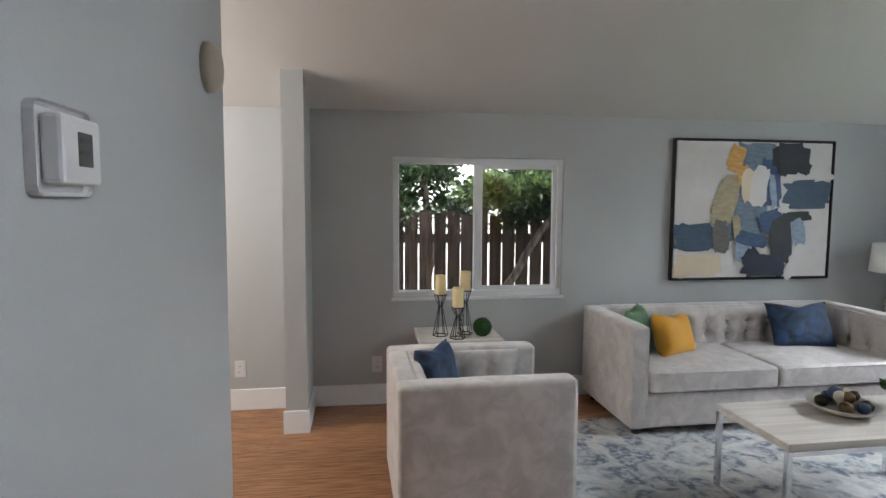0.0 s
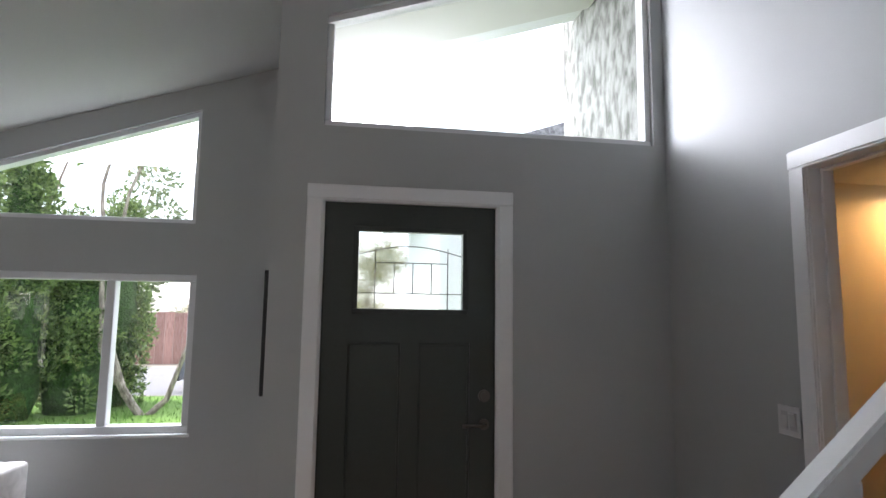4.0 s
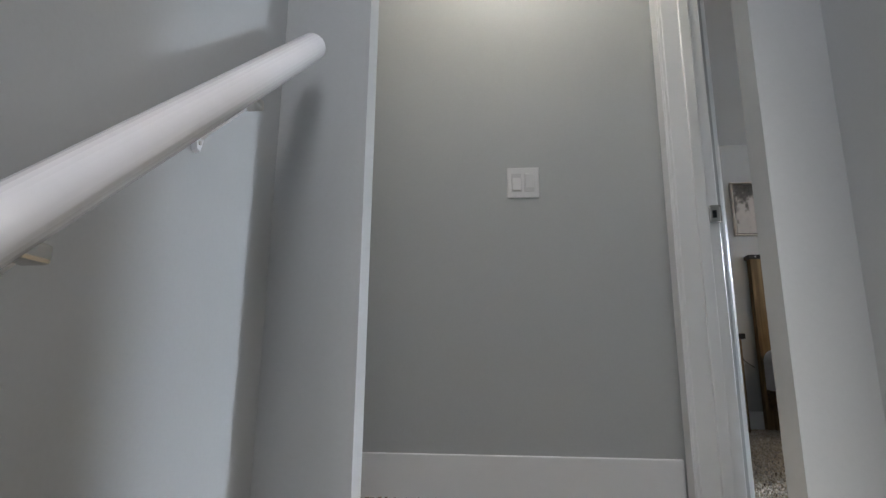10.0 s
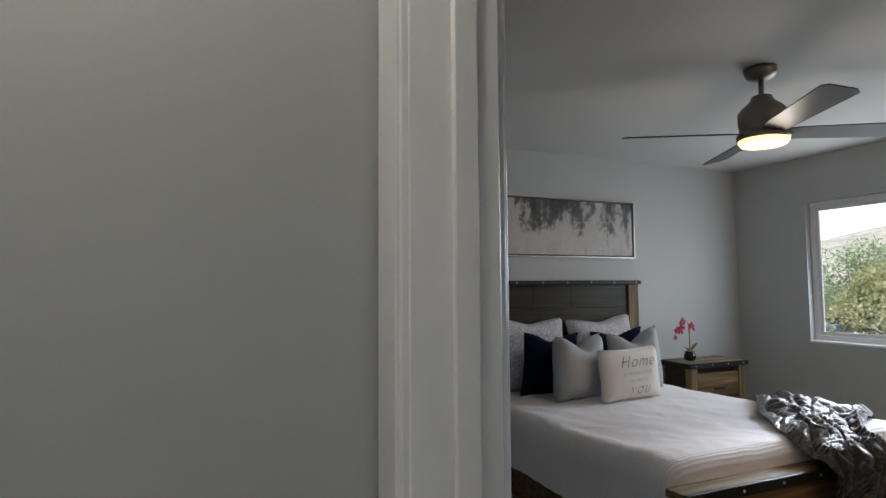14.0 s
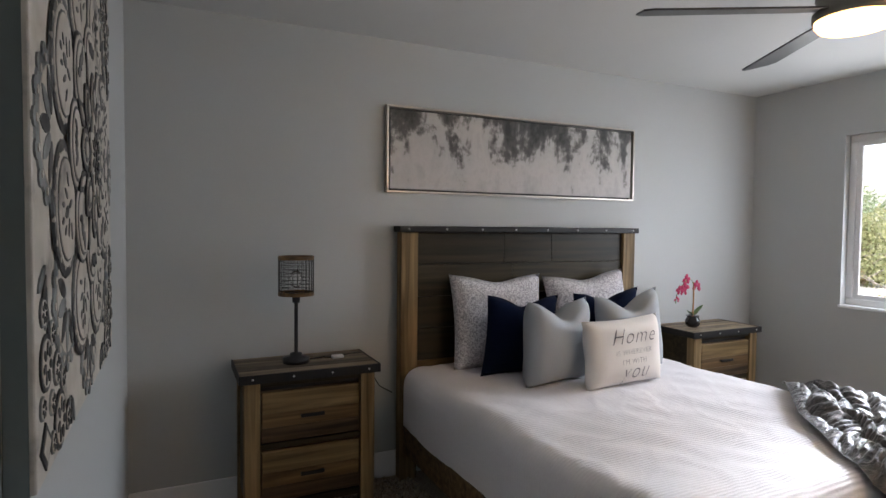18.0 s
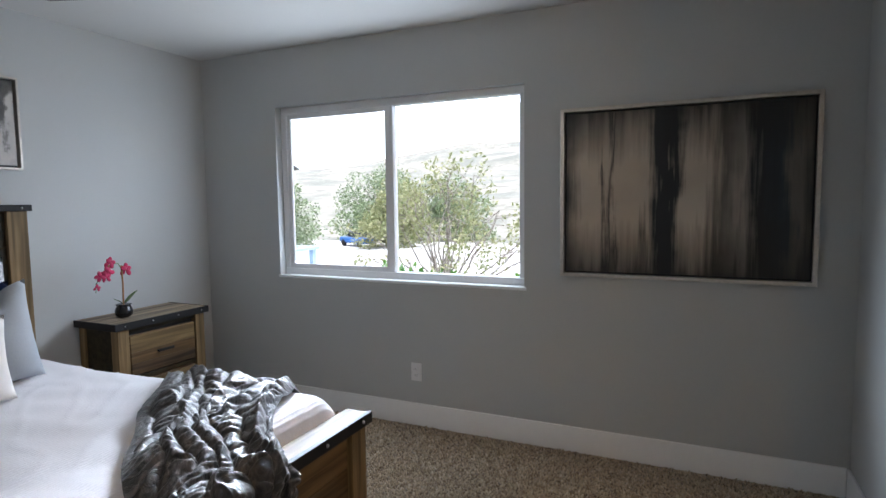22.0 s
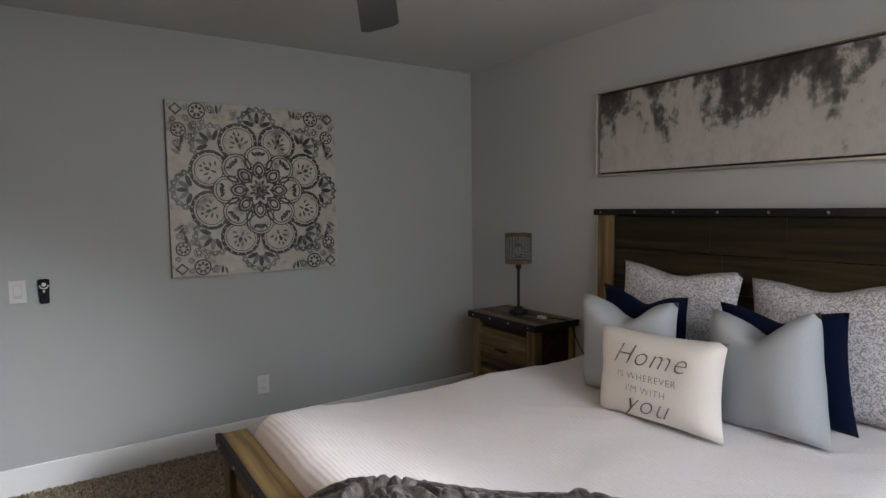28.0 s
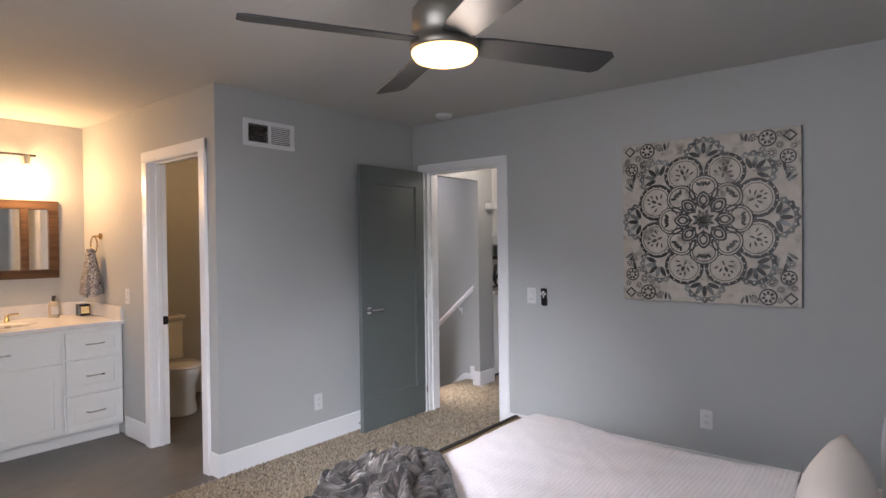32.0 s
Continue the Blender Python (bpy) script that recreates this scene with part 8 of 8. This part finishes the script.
tree("street_tree", "yellow-green tree across the street", (-26, -1.0, -0.5), 5.2, 2.3, 4200, 0.2, M_PALELEAF, seed=12)
rf = thing("street_fence", "reddish wooden board fence across the street", "fence")
for k in range(60):
    y = -22 + 0.32 * k
    part("board", box(-22.03, -22.0, y, y + 0.305, -0.5, 1.45 + 0.02 * math.sin(k * 2.3)), M_REDFENCE, rf)

van = thing("delivery_van", "white delivery van with blue and red stripes parked on the street", "van", pose(-14.6, -5.75, -0.46))
bm = bmesh.new()
add_prism(bm, 0.0, 0.55, (0.35, 0.30, 0.75, 1.0), -0.95, 0.85, "y")
add_prism(bm, 0.55, 1.1, (0.30, 0.30, 1.0, 1.95), -0.95, 0.85, "y")
add_prism(bm, 1.1, 4.6, (0.30, 0.30, 1.95, 2.02), -0.95, 0.85, "y")
bmesh.ops.remove_doubles(bm, verts=bm.verts, dist=1e-4)
bmesh.ops.bevel(bm, geom=[e for e in bm.edges if e.is_boundary or len(e.link_faces) == 2], offset=0.05, segments=2, affect="EDGES")
vb = part("body", bm, M_VAN, van)
part("stripe", box(0.852, 0.858, 0.15, 4.5, 0.95, 1.03), M_STRIPE_R, vb, "red stripe")
part("stripe", box(0.852, 0.858, 0.3, 4.5, 1.06, 1.26), M_STRIPE_B, vb, "blue stripe")
part("side_window", box(0.852, 0.858, 0.85, 1.45, 1.30, 1.75, 0.02), M_DARKGLASS, vb)
part("bumper", box(-0.93, 0.83, -0.08, 0.06, 0.28, 0.5, 0.03), M_TYRE, vb)
part("lower_skirt", box(0.852, 0.862, 0.05, 4.55, 0.32, 0.80), M_GREYVAN, vb, "dark grey lower panel")
for y in (0.85, 3.75):
    for x in (-0.85, 0.78):
        bm = bmesh.new()
        tube(bm, (x - 0.11, y, 0.34), (x + 0.11, y, 0.34), 0.34, n=24)
        w_ = part("wheel", bm, M_TYRE, van)
        bm = bmesh.new()
        tube(bm, (x - 0.115, y, 0.34), (x + 0.115, y, 0.34), 0.2, n=20)
        part("rim", bm, M_GALV, w_)

# board fence and juniper outside the south window
sf = thing("side_fence", "dark weathered board fence with narrow light gaps", "fence")
for k in range(44):
    x = -2.4 + 0.1285 * k
    part("board", box(x, x + 0.112 + 0.006 * math.sin(k * 1.7), -6.42, -6.40, -0.12, 1.33 + 0.035 * math.sin(k * 2.9)), M_FENCE, sf)
for z in (0.25, 1.05):
    part("fence_rail", box(-2.4, 3.3, -6.46, -6.421, z, z + 0.085), M_FENCE, sf)
ju = thing("juniper", "dense dark juniper leaning over the fence", "tree", pose(0.35, -6.62, -0.15))
bm = bmesh.new()
limb(bm, (0.5, 0.32, 0.0), (-0.55, 0.36, 1.5), 0.045, 0.03, 0.06, 3, 8)
limb(bm, (-0.55, 0.36, 1.45), (-0.8, 0.1, 2.4), 0.03, 0.015, 0.06, 5)
limb(bm, (0.5, -0.3, 0.0), (0.7, -0.1, 2.6), 0.06, 0.02, 0.06, 6)
part("trunk", bm, M_BARK, ju)
rnd = random.Random(8)
leafy("crown", [(rnd.uniform(-1.4, 1.7), rnd.uniform(-0.35, 0.35), rnd.uniform(1.45, 2.4), rnd.uniform(0.16, 0.3)) for _ in range(70)] + [(-0.4 + 0.1 * k, 0.34, 1.5 - 0.03 * k, 0.13) for k in range(4)], 0.15, 30000, 0.06, 11, M_JUNIPER, ju, (1.2, 1, 0.7), 0.2, droop=-0.2)
leafy("bright_sprays", [(-0.42 + 0.13 * k, 0.42, 1.68 + 0.05 * math.sin(k * 2), 0.15) for k in range(6)], 0.15, 2600, 0.06, 12, M_CYPRESS, ju, (1.2, 0.8, 0.8), 0.2, label="bright green juniper sprays")

# porch eave and the neighbouring wing seen through the transom
bm = bmesh.new()
add_prism(bm, -6.0, 0.6, (vault(-6.0) + 0.07, vault(0.6) + 0.07, vault(-6.0) + 0.2, vault(0.6) + 0.2), -3.15, -1.975, "y")
structure("roof_eave", bm, M_STUCCO, "white boarded roof eave over the entry", "eave")
bm = bmesh.new()
add_prism(bm, -6.0, -5.43, (vault(-6.0) + 0.07, vault(-5.43) + 0.07, vault(-6.0) + 0.2, vault(-5.43) + 0.2), -1.975, 4.7, "y")
structure("roof_eave_south", bm, M_STUCCO, "white boarded roof eave over the side yard", "eave")
M_ROUGH = two_tone("rough_grey_stucco", (0.13, 0.135, 0.12), (0.32, 0.325, 0.31), 16, rough=1.0, bump=1.0, dist=0.02, lo=0.38, hi=0.58, stretch=(1, 1, 0.5), detail=9)
structure("porch_wall", box(-3.4, -1.975, 0.02, 0.14, -0.2, 4.4), M_ROUGH, "coarse textured grey stucco porch wall", "wall")
gw_ = thing("garage_wing", "white stucco garage wing with a sloping roof", "building")
bm = bmesh.new()
add_prism(bm, -0.75, 4.0, (-0.2, -0.2, 3.0, 4.6), -9.0, -5.2, "y")
part("wall", bm, M_STUCCO, gw_)
bm = bmesh.new()
add_prism(bm, -1.15, 4.2, (2.9, 4.7, 3.06, 4.86), -9.3, -4.9, "y")
part("roof", bm, M_SHINGLE, gw_)

# wing, deck, shrub and yard east of the bedroom
wing = thing("house_wing", "white stucco wing with light blue fascia boards", "building")
rz = lambda x: 4.70 - (x - 6.0) * 0.345
bm = bmesh.new()
add_prism(bm, 2.0, 7.16, (-0.2, -0.2, rz(2.0) - 0.14, rz(7.16) - 0.14), 7.2, 14.0, "x")
part("wall", bm, M_STUCCO, wing)
bm = bmesh.new()
add_prism(bm, 2.0, 7.47, (rz(2.0) - 0.12, rz(7.47) - 0.12, rz(2.0) + 0.015, rz(7.47) + 0.015), 6.80, 6.835, "x")
part("fascia", bm, M_BLUE, wing, "light blue sloping fascia")
bm = bmesh.new()
add_prism(bm, 2.0, 7.47, (rz(2.0) - 0.10, rz(7.47) - 0.10, rz(2.0) - 0.08, rz(7.47) - 0.08), 6.835, 14.0, "x")
part("soffit", bm, M_BLUE, wing)
for k in range(18):
    a, b2 = 2.0 + k * 0.308, 2.0 + (k + 1) * 0.308 + 0.02
    bm = bmesh.new()
    add_prism(bm, a, b2, (rz(a) + 0.03, rz(b2) + 0.018, rz(a) + 0.042, rz(b2) + 0.034), 6.77, 14.0, "x")
    part("shingle_course", bm, M_SHINGLE, wing)
part("gutter", box(7.44, 7.56, 6.82, 14.0, rz(7.5) - 0.13, rz(7.5) - 0.02, 0.015), M_VINYL, wing, "white gutter")
for k in range(3):
    bm = bmesh.new()
    add_prism(bm, 6.9, 7.44, (rz(6.9) - 0.24, rz(7.44) - 0.20, rz(6.9) - 0.10, rz(7.44) - 0.10), 8.2 + 1.2 * k, 8.28 + 1.2 * k, "x")
    part("rafter_tail", bm, M_BLUE, wing)
an = thing("roof_antenna", "thin metal aerial on the neighbouring roof", "antenna", pose(7.0, 8.2, rz(7.0) + 0.03))
bm = bmesh.new()
tube(bm, (0, 0, 0), (0, 0, 0.42), 0.012, n=8)
part("mast", bm, M_GALV, an)
bm = bmesh.new()
tube(bm, (-0.35, 0.1, 0.30), (0.35, -0.1, 0.44), 0.008, n=6)
part("boom", bm, M_GALV, an)
for k in range(6):
    c = Vector((-0.35, 0.1, 0.30)).lerp(Vector((0.35, -0.1, 0.44)), k / 5)
    bm = bmesh.new()
    tube(bm, c + Vector((-0.05, -0.16, -0.02)), c + Vector((0.05, 0.16, 0.02)), 0.005, n=5)
    part("rod", bm, M_GALV, an)

deck = thing("deck", "raised white deck with a light blue railing", "deck")
for k in range(12):
    part("deck_board", box(7.3, 13.05, 10.85 + k * 0.6, 11.44 + k * 0.6, 1.78, 1.85), M_CONCRETE, deck)
part("deck_rim", box(7.3, 13.1, 10.78, 10.846, 1.60, 1.86), M_BLUE, deck)
part("deck_rim", box(13.06, 13.12, 10.85, 18.0, 1.60, 1.86), M_BLUE, deck)
posts = [(7.6 + 1.35 * k, 10.81) for k in range(5)] + [(13.02, 12.2 + 1.4 * k) for k in range(5)]
for x, y in posts:
    part("post", box(x - 0.06, x + 0.06, y - 0.06, y + 0.06, -0.14, 2.74, 0.005, 1), M_BLUE, deck)
for z0, z1, e in ((2.74, 2.81, 0.11), (2.25, 2.36, 0.03)):
    part("rail", box(7.3, 13.02 + e, 10.81 - e, 10.81 + e, z0, z1, 0.005, 1), M_BLUE, deck)
    part("rail", box(13.02 - e, 13.02 + e, 10.82 + e, 18.0, z0, z1, 0.005, 1), M_BLUE, deck)

sh = thing("citrus_shrub", "large glossy green citrus shrub below the bedroom window", "shrub", pose(7.0, 5.2, -0.16))
bm = bmesh.new()
rnd = random.Random(3)
cl = []
for k in range(60):
    x, y = rnd.uniform(-0.75, 1.0), rnd.uniform(-2.4, 0.55)
    z = 3.12 + 0.30 * noise.noise((x * 2.0, y * 1.7, 1.0)) - 0.35 * (x * x) * 0.6 + 0.16 * max(0, y + 0.4) - 0.5 * rnd.random() ** 2
    cl.append((x, y, z, rnd.uniform(0.16, 0.28)))
    if k % 4 == 0:
        limb(bm, (0.1 * x, 0.3 * y, 0.1), (x, y, z), 0.03, 0.008, 0.06, k, 4, 5)
limb(bm, (0, 0, -0.05), (0.0, 0.0, 0.6), 0.09, 0.06, 0.02, 2)
part("trunk", bm, M_BARK, sh)
leafy("leaves", cl, 0.15, 8500, 0.075, 21, M_CITRUS, sh, (1, 1, 0.9), 0.4, 0.5, -0.4)

# yard trees, cars, lamps and the far slope
for k, (x, y, h, s, m, lab) in enumerate(((19, 30, 5.6, 3.0, M_OAK, "broad green tree behind the deck"), (24, 33, 8.0, 2.6, M_OAK, "tall airy green tree behind the deck"),
                                         (30, 36, 8.6, 3.4, M_OAK, "tall green tree along the road"), (43, 38, 5.4, 2.8, M_OAK, "rounded green tree along the road"), (54, 34, 6.6, 3.2, M_OAK, "rounded green tree by the parked car"),
                                         (15, 26, 4.6, 1.9, M_RUSTLEAF, "reddish-brown tree beyond the deck"), (17.5, 24.5, 4.2, 1.7, M_RUSTLEAF, "reddish-brown tree beyond the deck"), (38, 41, 6.0, 3.0, M_OAK, "rounded green tree along the road"),
                                         (56, 26, 6.0, 2.8, M_OAK, "rounded green tree beyond the yard"), (46, 27, 4.8, 2.4, M_PALELEAF, "dry pale scrub tree"))):
    tree("yard_tree", lab, (x, y, land(x, y)), h, s * 1.25, 11000, 0.26, m, seed=30 + k, low=0.05, group="yard trees", clumps=34)
bt = thing("twiggy_tree", "sprawling half-bare twiggy tree in the yard", "tree", pose(15.0, 8.3, -0.16))
bm = bmesh.new()
rnd = random.Random(17)
limb(bm, (0, 0, -0.1), (0, 0.1, 1.6), 0.12, 0.09, seed=2)
cl = []
for k in range(26):
    a, u = rnd.uniform(0, 6.28), rnd.uniform(0.3, 1.0)
    e = Vector((1.5 * u * math.cos(a), 2.2 * u * math.sin(a), 4.6 - 2.2 * u * u + rnd.uniform(-0.3, 0.4)))
    limb(bm, (0, 0.1, rnd.uniform(1.0, 1.7)), e, 0.035, 0.009, 0.12, k, 5, 5)
    for q in range(5):
        f = e + Vector((rnd.uniform(-.7, .7), rnd.uniform(-.9, .9), rnd.uniform(-.7, .5)))
        limb(bm, e.lerp(Vector((0, 0, 1.8)), 0.25 * q / 5), f, 0.011, 0.004, 0.15, k * 7 + q, 3, 4)
        cl.append((*f, 0.30))
part("trunk", bm, M_PALEBARK, bt)
leafy("crown", cl, 0.3, 3400, 0.10, 23, M_PALELEAF, bt, shell=0.1)


def street_lamp(at, turn, h=6.0):
    top = thing("street_lamp", "grey cobra-head street lamp", "street lamp", pose(*at, 0, 0, turn), "street lamps")
    bm = bmesh.new()
    tube(bm, (0, 0, 0), (0, 0, h), 0.09, 0.05, 12)
    part("pole", bm, M_GALV, top)
    curve_tube("arm", [(0, 0, h - 0.05), (0.4, 0, h + 0.35), (1.0, 0, h + 0.55), (1.7, 0, h + 0.6)], 0.04, M_GALV, top)
    part("lamp_head", box(1.65, 2.35, -0.13, 0.13, h + 0.52, h + 0.68, 0.05, 3), M_GALV, top)


street_lamp((26.0, 30.0, -0.12), -45, 3.5)
street_lamp((34.0, 31.9, -0.12), 135, 5.6)
sg = thing("street_sign", "small blue and white street sign on a post", "sign", pose(33.7, 31.4, -0.12))
bm = bmesh.new()
tube(bm, (0, 0, 0), (0, 0, 2.5), 0.03, n=8)
part("post", bm, M_GALV, sg)
part("plate", box(-0.5, 0.5, -0.02, 0.02, 2.1, 2.35), M_BLUE, sg)
part("plate", box(-0.6, 0.6, -0.02, 0.02, 1.75, 2.0), M_VINYL, sg)
car = thing("parked_car", "blue car parked beyond the yard", "car", pose(46.0, 31.0, -0.12, 0, 0, 65))
bm = box(-2.0, 2.0, -0.85, 0.85, 0.3, 0.85, 0.15, 3)
cb = part("body", bm, M_STRIPE_B, car)
bm = box(-1.2, 1.0, -0.72, 0.72, 0.8, 1.4, 0.22, 3)
part("cabin", bm, M_DARKGLASS, car)
for x in (-1.3, 1.3):
    for y in (-0.75, 0.75):
        bm = bmesh.new()
        tube(bm, (x, y - 0.1, 0.32), (x, y + 0.1, 0.32), 0.32, n=18)
        part("wheel", bm, M_TYRE, car)
hs = thing("far_house", "pale house with a tan roof among trees", "house", pose(30, 40, -0.5))
part("wall", box(-3.5, 3.5, -3, 3, 0, 2.6), M_STUCCO, hs)
bm = bmesh.new()
add_prism(bm, -4.0, 0, (2.5, 4.1, 2.7, 4.3), -3.4, 3.4, "x")
add_prism(bm, 0, 4.0, (4.1, 2.5, 4.3, 2.7), -3.4, 3.4, "x")
part("roof", bm, M_CONCRETE, hs)
for x in (-1.8, 1.2):
    part("window", box(x, x + 1.1, -3.03, -2.99, 1.0, 2.0), M_DARKGLASS, hs)


# ---- floor pieces and carpet pile ----
def plank_mesh(w, d, h, bev):
    bm = box(0, w, 0, d, -h, 0, 0.0)
    for v in bm.verts:
        if v.co.z > -1e-6:
            v.co.x += bev if v.co.x < w / 2 else -bev
            v.co.y += bev if v.co.y < d / 2 else -bev
    bmesh.ops.recalc_face_normals(bm, faces=bm.faces)
    me = bpy.data.meshes.new("plank")
    bm.to_mesh(me)
    bm.free()
    return me


PW, PL = 0.178, 1.22
boards = {}
rnd = random.Random(2)
row = 0
y = -5.26
while y < 1.86:
    x = -2.66 - rnd.uniform(0, PL)
    while x < 4.58:
        a, b2 = max(x, -2.66), min(x + PL, 4.595)
        if b2 - a > 0.05:
            key = round(b2 - a, 3)
            if key not in boards:
                boards[key] = plank_mesh(key - 0.0012, PW - 0.0012, 0.011, 0.0012)
                boards[key].materials.append(M_SUBFLOOR)
            ob = new("plank", boards[key])
            ob.parent = living_floor
            ob.location = (a, y, 0.0)
        x += PL
    y += PW


def pile_mat():
    """Carpet yarn: mostly beige, some dark flecks."""
    m, nt, b = _tree("carpet_yarn")
    gm, r = nt.nodes.new("ShaderNodeNewGeometry"), nt.nodes.new("ShaderNodeValToRGB")
    e = r.color_ramp.elements
    e[0].color, e[1].color = (0.085, 0.06, 0.036, 1), (0.50, 0.41, 0.29, 1)
    k = e.new(0.15)
    k.color = (0.20, 0.15, 0.094, 1)
    k = e.new(0.7)
    k.color = (0.35, 0.28, 0.19, 1)
    nt.links.new(gm.outputs["Random Per Island"], r.inputs[0])
    nt.links.new(r.outputs[0], b.inputs["Base Color"])
    b.inputs["Roughness"].default_value, b.inputs["Sheen Weight"].default_value = 1.0, 0.3
    return m


M_PILE = pile_mat()


def tufts(name, pts, nrm, r, h, seed, label):
    """Chunky yarn tufts standing on points, each a small twisted spike."""
    g = np.random.default_rng(seed)
    n = len(pts)
    nrm = nrm / np.linalg.norm(nrm, axis=1)[:, None]
    t1 = np.cross(nrm, g.normal(size=(n, 3)))
    t1 /= np.linalg.norm(t1, axis=1)[:, None]
    t2 = np.cross(nrm, t1)
    s = (r * g.uniform(0.7, 1.35, n))[:, None]
    tip = pts + nrm * (h * g.uniform(0.6, 1.3, n))[:, None] + t1 * (g.normal(size=n) * h * 0.55)[:, None] + t2 * (g.normal(size=n) * h * 0.55)[:, None]
    base = pts - nrm * 0.002
    v = np.stack([base + t1 * s, base - t1 * s * 0.5 + t2 * s * 0.87, base - t1 * s * 0.5 - t2 * s * 0.87, tip + t1 * s * 0.55, tip - t1 * s * 0.55], 1).reshape(-1, 3)
    i = np.arange(n)[:, None] * 5
    f = np.concatenate([i + np.array([[0, 1, 3]]), i + np.array([[1, 4, 3]]), i + np.array([[1, 2, 4]]), i + np.array([[2, 0, 3]]), i + np.array([[2, 3, 4]])], 0)
    me = bpy.data.meshes.new(name)
    me.vertices.add(len(v))
    me.vertices.foreach_set("co", v.ravel())
    me.loops.add(len(f) * 3)
    me.loops.foreach_set("vertex_index", f.ravel())
    me.polygons.add(len(f))
    me.polygons.foreach_set("loop_start", np.arange(len(f)) * 3)
    me.polygons.foreach_set("loop_total", np.full(len(f), 3))
    me.update(calc_edges=True)
    me.validate()
    me.materials.append(M_PILE)
    return tagged(new(name, me), label, "carpet", kind="stuff")


g_ = np.random.default_rng(9)


def flat_pile(x0, x1, y0, y1, step):
    nx_, ny_ = int((x1 - x0) / step), int((y1 - y0) / step)
    X, Y = np.meshgrid(x0 + (np.arange(nx_) + 0.5) * step, y0 + (np.arange(ny_) + 0.5) * step)
    p = np.stack([X.ravel(), Y.ravel(), np.full(X.size, FLOOR2)], 1)
    p[:, :2] += g_.uniform(-0.5, 0.5, (len(p), 2)) * step
    return p, np.tile(np.array([[0.0, 0.0, 1.0]]), (len(p), 1))


a, b2 = flat_pile(1.165, 5.415, 1.97, 5.92, 0.0108)
keep = ~((a[:, 0] > 2.55) & (a[:, 0] < 4.05) & (a[:, 1] > 3.95))
tufts("carpet_pile", a[keep], b2[keep], 0.0064, 0.011, 1, "beige and brown speckled shag carpet pile")
a, b2 = flat_pile(-1.0, 1.16, 1.71, 2.88, 0.0105)
tufts("carpet_pile", a, b2, 0.0062, 0.010, 2, "beige and brown speckled shag carpet pile on the landing")
P, Nn = [], []
for k, (y, z) in enumerate(nose):
    zb = nose[k + 1][1] if k + 1 < len(nose) else 0.0
    n = int(0.955 * 0.27 / 0.0086 ** 2)
    q = np.stack([g_.uniform(0.02, 0.965, n), g_.uniform(y, y + RUN + 0.035 if k else 1.712, n), np.full(n, z)], 1)
    P.append(q), Nn.append(np.tile(np.array([[0.0, -0.1, 1.0]]), (n, 1)))
    n = int(0.955 * (z - zb) / 0.0086 ** 2)
    d = g_.uniform(0, z - zb, n)
    q = np.stack([g_.uniform(0.02, 0.965, n), np.where(d < 0.066, y - 0.004 - 0.004 * np.sin(np.minimum(d, 0.066) / 0.066 * np.pi) + 0.010 * (np.maximum(d - 0.05, 0) / 0.016) * (d < 0.066), y + 0.034), z - d], 1)
    P.append(q), Nn.append(np.stack([np.zeros(n), -np.ones(n), np.where(d < 0.02, 0.6, np.where((d > 0.05) & (d < 0.066), -0.7, 0.0))], 1))
tufts("carpet_pile", np.concatenate(P), np.concatenate(Nn), 0.0050, 0.0085, 3, "brown speckled carpet pile on the stairs")
